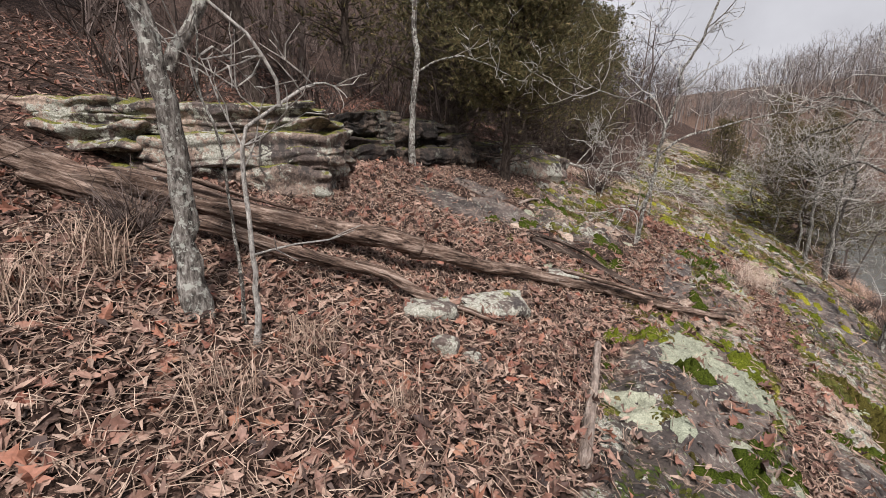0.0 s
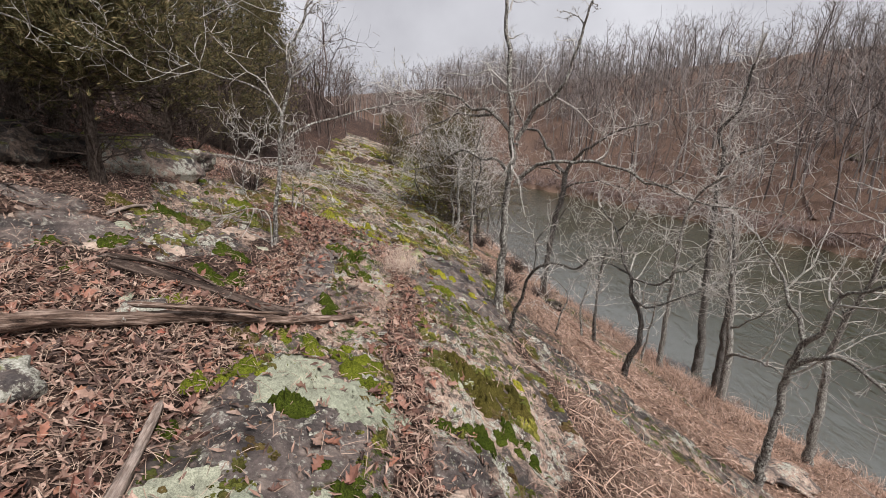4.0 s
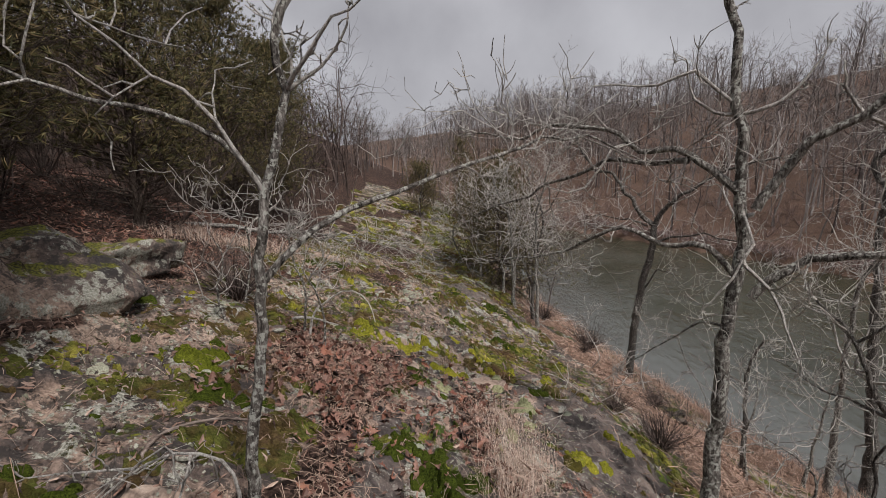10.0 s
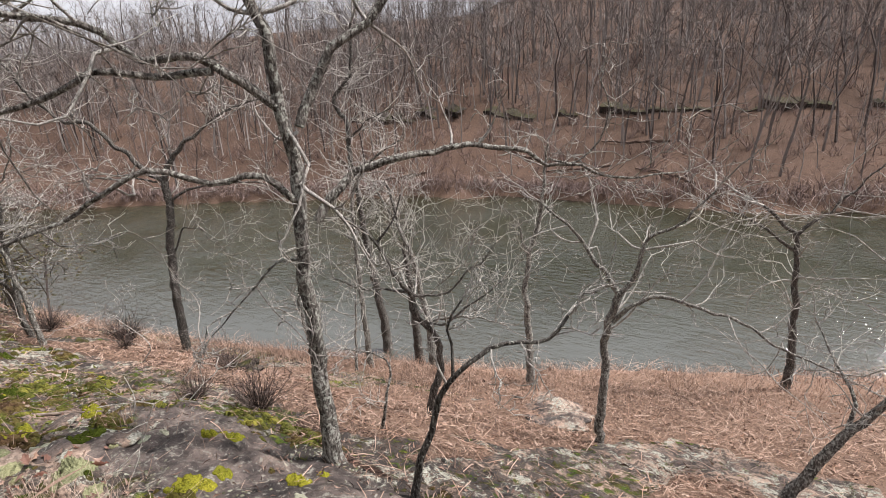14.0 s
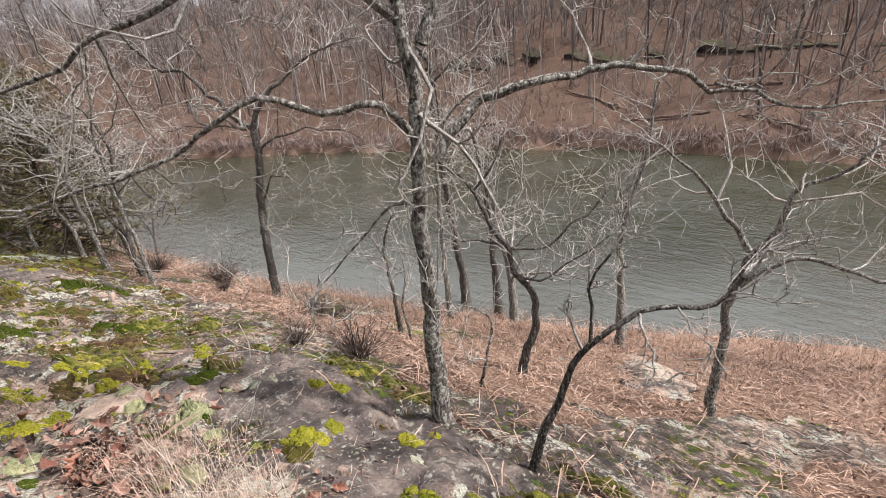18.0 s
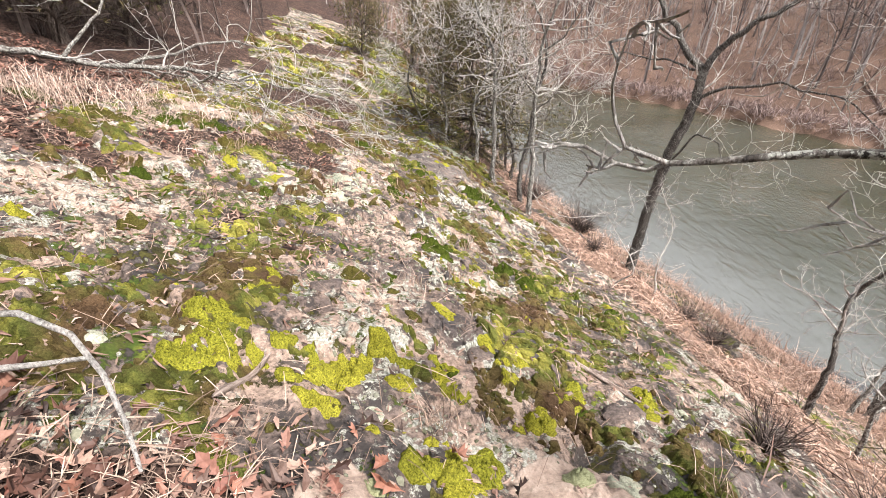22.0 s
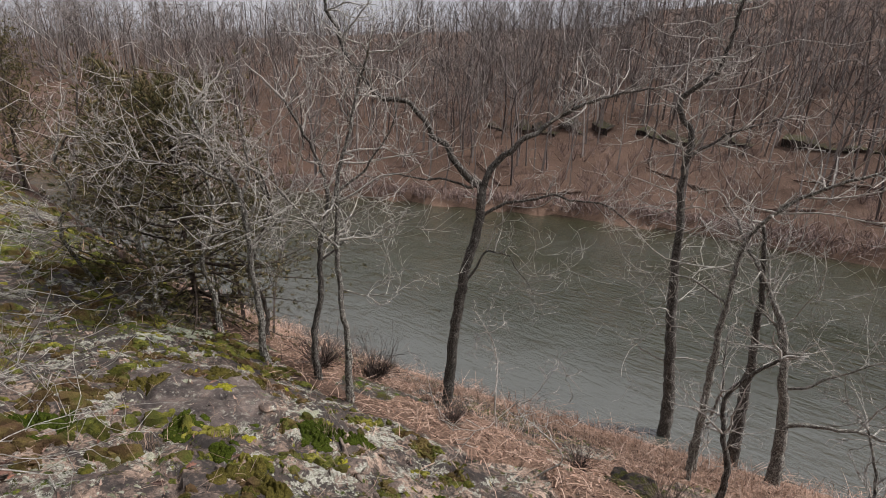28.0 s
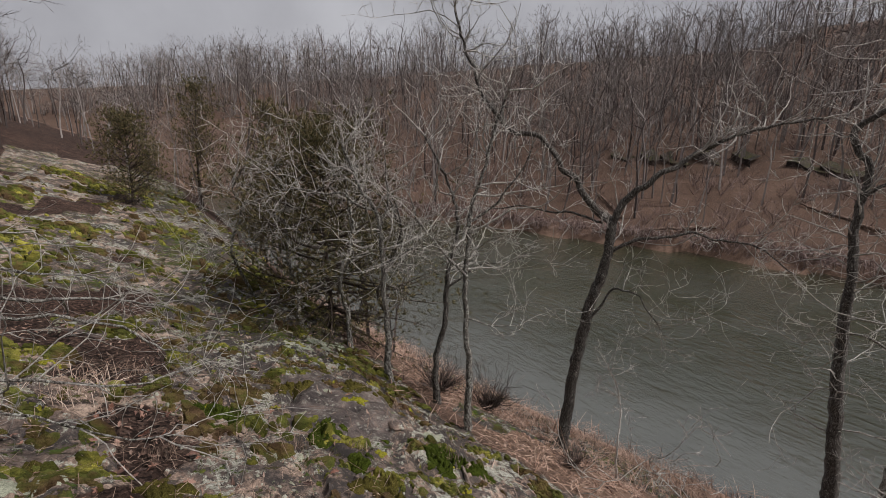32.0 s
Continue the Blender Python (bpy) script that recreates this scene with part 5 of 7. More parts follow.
def spin(yaw, tx=0.0, ty=0.0):
    return turns(np.array([radians(yaw)]), np.array([radians(tx)]), np.array([radians(ty)]))[0]


def stone(name, at, size, yaw, seed, mat, label, category="rock", group="", tilt=(0, 0), boxy=3.0, rough=0.16, sink=0.3, n=10):
    v, f = stone_shape(size, seed, boxy, rough, n)
    if n >= 15:
        v = v + 0.06 * np.stack([fbm3(v, 2.6, 4, seed + k) for k in range(3)], 1)
        v[:, 2] += 0.02 * fbm3(v, 14.0, 3, seed + 9)
    z = float(height(*at)) + size[2] * (0.5 - sink)
    c = np.array([at[0], at[1], z])
    return solid(name, v @ spin(yaw, *tilt).T + c, f, mat, (at[0], at[1], z - size[2] * 0.4), label, category, group)


def outcrop(foot, label, layers, mat, seed):
    """Stacked beds of stone; layers: (along, back, up, length, depth, thickness)."""
    (x0, y0), yaw = foot
    rng = np.random.default_rng(seed)
    z0 = float(height(x0, y0))
    ob = thing("rock_outcrop", (x0, y0, z0), label, "rock outcrop")
    c, s = math.cos(radians(yaw)), math.sin(radians(yaw))
    for i, (a, b, u, L, D, H) in enumerate(layers):
        v, f = stone_shape((L, D, H), seed + i, 7.0, 0.14, 22)
        v = v + 0.04 * np.stack([fbm3(v, 4.5, 5, seed + i + k) for k in range(3)], 1)
        v = v @ spin(yaw + rng.normal(0, 3), rng.normal(-3, 2), rng.normal(0, 2)).T
        part("slab", v + (x0 + a * c - b * s, y0 + a * s + b * c, z0 + u), f, mat, ob)
    return ob


rl = np.random.default_rng(3)
lay = []
for row, (u, t) in enumerate([(0.06, 0.34), (0.30, 0.19), (0.45, 0.24), (0.61, 0.15), (0.72, 0.16)]):
    a = 0.12 - (0.0, 0.05, 0.0, 0.16, 0.3)[row]
    while a > -2.4 + 0.05 * row:
        L = rl.uniform(0.8, 1.8)
        lay.append((a - L / 2, 0.42 + (0.0, 0.08, 0.0, 0.1, 0.16)[row] + rl.uniform(-0.08, 0.07), u + 0.05 * (-a - L / 2) + rl.uniform(-0.02, 0.02), L * 1.06, 1.0, t * rl.uniform(1.1, 1.25)))
        a -= L
outcrop(((-3.35, 3.15), 40), "layered grey sandstone outcrop with lichen and moss cushions", lay, M_ledge, 10)
lay = []
for row, (u, t) in enumerate([(0.04, 0.2), (0.18, 0.2), (0.32, 0.18), (0.44, 0.14)]):
    a = -0.2
    while a < 2.1 - 0.25 * row:
        L = rl.uniform(0.22, 0.75)
        lay.append((a + L / 2 + 0.1 * row, 0.1 + 0.16 * row + rl.uniform(-0.14, 0.14), u - 0.03 * a + rl.uniform(-0.05, 0.05), L * 1.1, rl.uniform(0.35, 0.7), t * rl.uniform(0.6, 1.3)))
        a += L
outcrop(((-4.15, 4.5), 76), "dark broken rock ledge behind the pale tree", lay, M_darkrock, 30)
stone("boulder", (-3.45, 7.7), (1.5, 2.2, 0.85), -24, 51, M_ledge, "broad rounded sandstone boulder with moss and lichen beside the cedar", boxy=2.3, rough=0.22, sink=0.6, n=36, tilt=(-4, 10))
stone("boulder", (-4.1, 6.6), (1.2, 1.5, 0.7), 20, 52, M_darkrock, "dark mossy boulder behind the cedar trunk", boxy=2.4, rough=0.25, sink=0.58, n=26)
stone("boulder", (-3.5, 9.2), (1.5, 0.9, 0.4), 80, 6, M_ledge, "low mossy boulder half sunk in leaves", rough=0.16, sink=0.4, n=30)
stone("flat_rock", (-1.42, 2.92), (0.62, 0.26, 0.16), 52, 7, M_pale, "flat pale lichened rock among oak leaves", tilt=(10, 0), boxy=4, rough=0.12)
stone("flat_rock", (-1.62, 2.42), (0.34, 0.22, 0.12), 45, 8, M_pale, "pale lichened rock under the fallen branch", boxy=3.5, rough=0.14)
stone("rock", (-1.32, 2.13), (0.16, 0.11, 0.13), 10, 9, M_pale, "small pale upright rock in the leaves", boxy=3)
stone("rock", (-1.18, 2.2), (0.12, 0.09, 0.07), 30, 11, M_pale, "small pale rock in the leaves")
stone("flat_rock", (-1.27, 4.1), (0.30, 0.2, 0.10), 20, 12, M_pale, "pale rock with moss between the logs", boxy=3.5)
rs = np.random.default_rng(17)
for i in range(44):
    x, y = rs.uniform(-3.2, 1.6), rs.uniform(4.5, 15.5)
    if abs(x + 0.3) < 0.5 and y < 10:
        continue
    L = rs.uniform(0.08, 0.3)
    stone("flat_stone", (x, y), (L, L * rs.uniform(0.5, 0.9), L * rs.uniform(0.16, 0.3)), rs.uniform(0, 180), 200 + i, M_rock, "flat weathered sandstone fragment on the mossy rock", "stone", "loose stones", tilt=(rs.normal(0, 6), rs.normal(0, 6)), boxy=2.8, rough=0.28, sink=0.4, n=8)
for i, (x, y, L) in enumerate([(6.6, 7.6, 2.2), (4.2, 12.6, 1.0)]):
    stone("slab", (x, y), (L, L * 0.6, 0.22), 30 + 20 * i, 300 + i, M_darkrock if i else M_rock, "low rock slab breaking through the leafy bank", "rock", "slabs on the bank", boxy=2.6, rough=0.4, sink=0.72, tilt=(0, 22), n=22)


# ---- fallen wood ----
def log(name, lines, mat, label, category="log", sides=24, lump=0.17):
    """A fallen log; lines: (points, radius at one end, radius at the other)."""
    foot = np.array(lines[0][0][0], float)
    ob = thing(name, foot, label, category)
    for pts, r0, r1 in lines:
        pts = np.array(pts, float)
        L = np.linalg.norm(np.diff(pts, axis=0), axis=1).sum()
        n = max(8, int(L / 0.05))
        t = np.linspace(0, 1, n)
        tb = Tubes()
        kn = max(4, int(L / 0.3))
        kink = RNG.normal(0, 0.3 * r0, (kn, 3))
        kink[0] = kink[-1] = 0
        line = spline(pts, n) + RNG.normal(0, 0.02 * r0, (n, 3)) + np.stack([np.interp(t, np.linspace(0, 1, kn), kink[:, c]) for c in range(3)], 1)
        tb.add(line, (r0 + (r1 - r0) * t) * np.clip(np.minimum(t, 1 - t) * L / 0.04 + 0.25, 0, 1), sides, lump)
        v = tb.verts()
        x = unit(pts[-1] - pts[0])
        y = unit(np.cross((0, 0, 1), x))
        R = np.stack([x, y, np.cross(x, y)], 1)
        me = mesh_of("stem", (v - pts[0]) @ R, tb.faces(), mat)
        k = new("stem" if r0 > 0.02 else "splinter", me)
        k.parent = ob
        k.matrix_local = Matrix.Translation(pts[0] - foot) @ Matrix(R.tolist()).to_4x4()
    return ob


def lying(pts, lift=0.06):
    g = np.array(pts, float)
    return np.column_stack([g[:, :2], height(g[:, 0], g[:, 1]) + lift + g[:, 2]])


log("fallen_log", [
    ([(-4.6, 0.15, 1.62), (-3.95, 0.85, 1.40), (-3.52, 1.29, 1.20), (-2.97, 1.88, 0.92), (-2.5, 2.37, 0.75), (-2.0, 2.89, 0.56)], 0.1, 0.07),
    ([(-2.1, 2.8, 0.56), (-1.65, 3.4, 0.36), (-1.0, 4.0, 0.12), (-0.35, 4.38, -0.06), (0.12, 4.8, -0.24)], 0.066, 0.026),
    ([(-1.2, 3.85, 0.27), (-0.75, 4.05, 0.16), (-0.3, 4.22, 0.05)], 0.02, 0.008),
    ([(-3.2, 1.5, 1.25), (-2.8, 1.95, 1.0), (-2.6, 2.2, 0.9)], 0.018, 0.008),
    ([(-0.05, 4.8, -0.18), (0.15, 4.95, -0.2), (0.25, 5.0, -0.22)], 0.018, 0.006),
], M_log, "long weathered grey log lying across the leaves")
log("rotten_log", [
    (lying([(-1.72, 4.5, 0.02), (-1.37, 4.57, 0), (-1.08, 4.56, 0), (-0.76, 4.56, 0), (-0.38, 4.52, 0)], 0.05), 0.048, 0.04),
    (lying([(-1.75, 4.55, 0.06), (-1.45, 4.64, 0.06), (-1.2, 4.66, 0.03), (-0.95, 4.64, 0)], 0.05), 0.022, 0.008),
    (lying([(-0.9, 4.5, 0.02), (-0.6, 4.47, 0.02), (-0.3, 4.42, 0)], 0.03), 0.02, 0.006),
], M_rotlog, "dark splintered rotten log lying on the rock", "log", 22, 0.2)
log("fallen_branch", [
    ([(-3.5, 0.95, 1.22), (-3.25, 1.25, 1.06), (-2.6, 1.78, 0.80), (-1.95, 2.30, 0.52), (-1.62, 2.5, 0.34), (-1.35, 2.66, 0.22)], 0.055, 0.03),
    ([(-1.55, 2.52, 0.32), (-1.25, 2.62, 0.24), (-1.1, 2.7, 0.2)], 0.018, 0.006),
], M_log, "crooked grey fallen branch in front of the log")
log("bare_stick", [(lying([(-0.67, 3.18, 0.02), (-0.59, 2.78, 0), (-0.47, 2.2, 0), (-0.38, 1.8, 0)], 0.04), 0.022, 0.034)], M_wood, "barkless reddish stick lying beside the slab", "stick")
for pts, r, label in [
    ([(-0.88, 9.24, 0), (-0.82, 9.4, 0), (-0.75, 9.55, 0)], 0.018, "pale bare stick on the yellow moss"),
    ([(-1.5, 6.2, 0.28), (-1.55, 6.5, 0.32), (-1.4, 6.85, 0.28), (-1.0, 7.1, 0.2)], 0.012, "pale dead branch lying by the thin tree"),
    ([(0.75, 10.2, -1.06), (1.1, 9.7, -1.16), (1.6, 9.3, -1.45)], 0.016, "dark fallen stick at the rock edge"),
    ([(1.0, 13.6, -1.45), (1.3, 14.3, -1.65), (1.75, 15.3, -2.05)], 0.018, "pale dead stick along the rock edge"),
    ([(-0.9, 5.3, 0.14), (-0.6, 5.6, 0.08), (-0.3, 5.7, 0.02)], 0.018, "short pale stick on the rock"),
    ([(-2.31, 5.46, 0), (-2.29, 5.75, 0), (-2.25, 6.06, 0)], 0.024, "grey fallen stick on the leaves"),
    ([(-0.88, 8.76, 0), (-0.72, 8.67, 0), (-0.45, 8.69, 0)], 0.014, "thin pale stick on the leaves")]:
    g = np.array(pts, float)
    g[:, 2] = height(g[:, 0], g[:, 1]) + r * 1.1
    log("stick", [(g, r, r * 0.5)], M_wood, label, "stick", 8, 0.12)


tree("dead_branch", [
    ([(-0.97, 6.1, 0.4), (-1.07, 6.1, 0.45), (-1.23, 6.12, 0.46), (-1.37, 6.1, 0.40), (-1.57, 6.05, 0.24)], 0.009, 0.004),
    ([(-1.37, 6.1, 0.40), (-1.53, 6.12, 0.37), (-1.84, 6.13, 0.35)], 0.007, 0.003),
    ([(-1.15, 6.1, 0.46), (-1.2, 6.0, 0.3), (-1.24, 5.95, 0.18)], 0.006, 0.003),
], "bleached dead branch propped against the thin tree", M_twig, 33, 0.22, 8.0, 1, "fallen branch", up=0.0, trunk_free=0.3, thin=0.003)
tree("dead_branch", [
    ([(-1.42, 8.72, 0.05), (-1.29, 8.77, 0.2), (-1.17, 8.79, 0.28), (-1.06, 8.81, 0.35), (-0.92, 8.78, 0.35), (-0.82, 8.72, 0.28), (-0.74, 8.61, 0.1)], 0.014, 0.004),
    ([(-1.64, 9.0, 0.02), (-1.48, 9.08, -0.02), (-1.24, 9.28, -0.16)], 0.018, 0.008),
], "pale arched dead branch over the leaf hollow", M_twig, 34, 0.25, 5.0, 1, "fallen branch", up=0.0, trunk_free=0.5, thin=0.003)
tree("dead_branch", [
    (lying([(-5.6, 14.4, 0), (-5.0, 15.2, 0.05), (-4.2, 15.9, 0.08), (-3.4, 16.4, 0.25), (-2.6, 16.6, 0.3)]), 0.06, 0.025),
    (lying([(-4.2, 15.9, 0.08), (-3.6, 16.8, 0.5), (-3.0, 17.6, 0.85), (-2.3, 18.2, 0.9)]), 0.035, 0.012),
    (lying([(-3.4, 16.4, 0.2), (-2.6, 15.8, 0.3), (-1.8, 15.5, 0.2), (-1.0, 15.6, 0.1)]), 0.025, 0.008),
    (lying([(-3.0, 16.5, 0.3), (-2.0, 17.2, 0.5), (-1.0, 17.8, 0.4), (-0.3, 18.4, 0.2)]), 0.025, 0.008),
    (lying([(-4.6, 15.5, 0.05), (-4.4, 16.3, 0.7), (-4.2, 16.9, 1.3), (-4.0, 17.1, 1.9)]), 0.03, 0.01),
    (lying([(-3.8, 16.0, 0.1), (-3.2, 15.2, 0.25), (-2.6, 14.6, 0.3), (-2.1, 14.0, 0.2)]), 0.02, 0.006),
    (lying([(-2.6, 16.6, 0.3), (-1.8, 16.9, 0.35), (-1.0, 16.6, 0.3), (-0.3, 16.0, 0.1)]), 0.022, 0.006),
    (lying([(-2.3, 18.2, 0.6), (-1.5, 18.8, 0.5), (-0.8, 18.7, 0.3)]), 0.02, 0.006),
    (lying([(-2.9, 16.0, 0.3), (-2.2, 15.0, 0.35), (-1.5, 14.6, 0.2), (-0.9, 14.7, 0.1)]), 0.016, 0.005),
], "bleached fallen branch tangle lying on the mossy rock", M_grey, 31, 0.9, 4.5, 2, "fallen branch", up=0.0, trunk_free=0.3, thin=0.0034, kids=(2, 4))


# ---- moss, lichen ----
def lump_mesh(x, y, s, rng, tall=0.7):
    """Little ragged domes seated on the ground, as corners and faces."""
    vs, fs, c = [], [], 0
    k = 6
    ph = np.arange(k) * 2 * math.pi / k
    q = np.arange(k)
    r = (q + 1) % k
    tri = np.concatenate([np.stack([q, r, r + k], 1), np.stack([q, r + k, q + k], 1), np.stack([q + k, r + k, np.full(k, 2 * k)], 1)])
    for j in range(5):
        m = np.nonzero(np.arange(len(x)) % 5 == j)[0]
        if not len(m):
            continue
        e1, e2 = rng.uniform(0.75, 1.25, k), rng.uniform(0.5, 0.8, k)
        tx = np.concatenate([e1 * np.cos(ph), e2 * np.cos(ph), [0]])
        ty = np.concatenate([e1 * np.sin(ph), e2 * np.sin(ph), [0]])
        tz = np.concatenate([np.full(k, -0.3), rng.uniform(0.5, 0.85, k), [rng.uniform(0.75, 1.0)]]) * tall
        a, st = rng.uniform(0, 6.28, len(m)), rng.uniform(0.65, 1.0, len(m))
        px = x[m, None] + s[m, None] * (tx * np.cos(a)[:, None] - ty * st[:, None] * np.sin(a)[:, None])
        py = y[m, None] + s[m, None] * (tx * np.sin(a)[:, None] + ty * st[:, None] * np.cos(a)[:, None])
        z0 = height(x[m], y[m])[:, None]
        pz = z0 + tz * s[m, None] * rng.uniform(0.5, 1.0, (len(m), 1)) + (height(px, py) - z0) * 0.85
        vs.append(np.stack([px, py, pz], -1).reshape(-1, 3))
        fs.append((tri[None] + (np.arange(len(m)) * (2 * k + 1))[:, None, None]).reshape(-1, 3) + c)
        c += len(m) * (2 * k + 1)
    return np.concatenate(vs), np.concatenate(fs)


def jittered(box, step, rng):
    x, y = np.meshgrid(np.arange(box[0], box[1], step), np.arange(box[2], box[3], step))
    x, y = x.ravel() + rng.uniform(-0.5, 0.5, x.size) * step, y.ravel() + rng.uniform(-0.5, 0.5, x.size) * step
    return x, y


def cushion_shape(at, size, seed, turn=None, thick=0.3, head=0.05, rag=1.0):
    """A mat or cushion seated on the ground: knobbly on top, ragged at the edge."""
    rng = np.random.default_rng(seed)
    big = max(size)
    rings, cols = int(np.clip(big / 0.016, 6, 22)), int(np.clip(big * 130, 20, 84))
    rr, ph = np.meshgrid(np.linspace(0, 1, rings) ** 0.8, np.arange(cols) * 2 * math.pi / cols, indexing="ij")
    edge = 0.5 * (1 + rag * 0.26 * fbm(np.cos(ph) * 1.4 + seed, np.sin(ph) * 1.4, 3, seed % 30) + rag * 0.16 * fbm(np.cos(ph) * 5 + seed, np.sin(ph) * 5, 3, seed % 23))
    a = rng.uniform(0, 3.14) if turn is None else turn
    u, w = rr * edge * np.cos(ph) * size[0], rr * edge * np.sin(ph) * size[1]
    x, y = at[0] + u * math.cos(a) - w * math.sin(a), at[1] + u * math.sin(a) + w * math.cos(a)
    gap, own = cells(x, y, head)
    knob = sstep(0.0, 0.55, gap) * (0.6 + 0.4 * own)
    high = min(thick * min(size), 0.075)
    z = height(x, y) + high * (1 - rr**3) * (0.22 + 0.78 * knob) + 0.25 * high * fbm(x * 45, y * 45, 3, seed % 20) * (1 - rr**2)
    z = z + 0.004 - 0.016 * sstep(0.86, 1.0, rr)
    q = np.arange(rings * cols).reshape(rings, cols)
    r = np.roll(q, -1, 1)
    f = np.stack([q[:-1], r[:-1], r[1:], q[1:]], -1).reshape(-1, 4)
    return np.stack([x, y, z], -1).reshape(-1, 3), f


def cushion(name, at, size, seed, mat, label, group, turn=None, thick=0.3, head=0.05, category="moss", rag=1.0):
    v, f = cushion_shape(at, size, seed, turn, thick, head, rag)
    return solid(name, v, f, mat, (at[0], at[1], float(height(*at))), label, category, group)


def clump(name, at, size, seed, mat, label, group, thick, head, category, area=0.016, rag=1.0):
    """A mat made of several cushions that crowd together."""
    rng = np.random.default_rng(seed + 3000)
    n = int(np.clip(size[0] * size[1] / area, 1, 6))
    r, a = np.sqrt((np.arange(n) + 0.3) / n) * 0.5 * (n > 1), np.arange(n) * 2.4 + rng.uniform(0, 6)
    w = math.sqrt(size[0] * size[1] / n) * 1.15
    for i in range(n):
        k = w * rng.uniform(0.55, 1.35)
        p = (at[0] + r[i] * math.cos(a[i]) * size[0] + rng.normal(0, 0.012), at[1] + r[i] * math.sin(a[i]) * size[1] + rng.normal(0, 0.012))
        cushion(name, p, (k, k * rng.uniform(0.65, 1.0)), seed * 13 + i, mat, label, group, None, thick, head, category, rag)


def carpet(box, step, cover, seed, label):
    """Mats of moss too ragged to count."""
    rng = np.random.default_rng(seed)
    x, y = jittered(box, step, rng)
    gap, own = cells(x, y, 0.42)
    f = 0.7 * fbm(x * 1.25, y * 1.25, 3, seed % 40) + 0.5 * fbm(x * 6, y * 6, 3, seed % 30 + 2) + 0.75 * (0.22 - gap) + 0.5 * (own - 0.5)
    k = (f > cover) & (rock_mask(x, y) > 0.45) & (clean(x, y) < 0.5)
    x, y, f = x[k], y[k], f[k]
    s = step * rng.uniform(0.55, 1.2, len(x)) * np.where(rng.random(len(x)) < 0.08, 1.9, 1.0) * (0.75 + 0.4 * np.clip((f - cover) * 3, 0, 1))
    v, q = lump_mesh(x, y, s, rng, 1.0)
    return solid("moss_carpet", v, q, M_carpet, (0, 0, 0), label, "moss", kind="stuff", smooth=False)


rm = np.random.default_rng(23)
for x, y, s in [(0.46, 8.83, 0.16), (0.44, 8.66, 0.08), (0.64, 8.43, 0.27), (0.66, 8.18, 0.14), (-0.32, 8.96, 0.08), (0.44, 7.86, 0.15), (0.46, 9.05, 0.14), (0.95, 8.6, 0.1), (-0.24, 8.56, 0.11), (-0.12, 8.62, 0.13), (-0.16, 8.74, 0.12), (-0.27, 8.7, 0.1), (-0.06, 8.72, 0.09)]:
    cushion("lichen_cushion", (x, y), (s, s * 0.85), int(x * 100 + y * 10) + 200, M_cushion, "round pale green lichen cushion on the bedrock", "lichen cushions", None, 0.36, 0.02, "lichen", 0.4)
by_slab = [(-0.06, 4.15, 0.58, 0.27, M_mossb), (0.28, 4.0, 0.32, 0.46, M_mossb), (-0.63, 3.45, 0.2, 0.23, M_mossb), (-0.40, 3.60, 0.39, 0.25, M_mossb), (-0.04, 3.32, 0.30, 0.10, M_mossg), (0.20, 2.91, 0.12, 0.17, M_mossg), (0.38, 2.75, 0.33, 0.34, M_mossg), (0.34, 2.52, 0.36, 0.22, M_mossg), (0.07, 2.32, 0.26, 0.15, M_mossg), (-0.57, 3.08, 0.09, 0.15, M_mossg), (1.07, 3.60, 0.30, 0.27, M_mossg), (0.85, 3.66, 0.2, 0.15, M_mossg), (1.46, 3.95, 0.34, 0.31, M_mossg), (1.26, 4.43, 0.9, 0.42, M_mosso), (0.45, 2.2, 0.3, 0.3, M_mossg)]
by_log = [(-2.04, 5.08, 0.31, 0.33, M_mossg), (-2.26, 4.7, 0.16, 0.21, M_mossg), (-1.92, 4.35, 0.18, 0.18, M_mossg), (-1.95, 6.06, 0.69, 0.34, M_mossg), (-1.18, 5.44, 0.33, 0.2, M_mossg), (-1.14, 4.83, 0.33, 0.23, M_mossg), (-0.95, 4.99, 0.16, 0.34, M_mossg), (-1.19, 4.25, 0.25, 0.22, M_mossb), (-0.2, 6.95, 0.42, 0.75, M_mossg), (-0.12, 4.87, 0.14, 0.31, M_mossg), (-0.07, 6.05, 0.28, 0.2, M_mossg), (1.0, 6.84, 0.3, 0.5, M_mossb), (-2.43, 5.88, 0.44, 0.25, M_mosso), (-1.55, 7.3, 0.5, 0.3, M_mossg), (-1.9, 7.6, 0.5, 0.25, M_mossb)]
by_dome = [(1.02, 7.78, 0.4, 0.16, M_mossy), (1.16, 7.01, 0.24, 0.16, M_mossy), (1.12, 6.86, 0.1, 0.2, M_mossy), (-0.37, 7.33, 0.26, 0.33, M_mossg), (-0.46, 7.2, 0.14, 0.16, M_mossg), (-0.12, 7.45, 0.12, 0.14, M_mossg), (-0.55, 8.32, 0.15, 0.1, M_mossg), (-0.36, 8.74, 0.16, 0.3, M_mossg), (1.6, 7.4, 0.3, 0.12, M_mossy), (1.5, 8.3, 0.3, 0.2, M_mossy)]
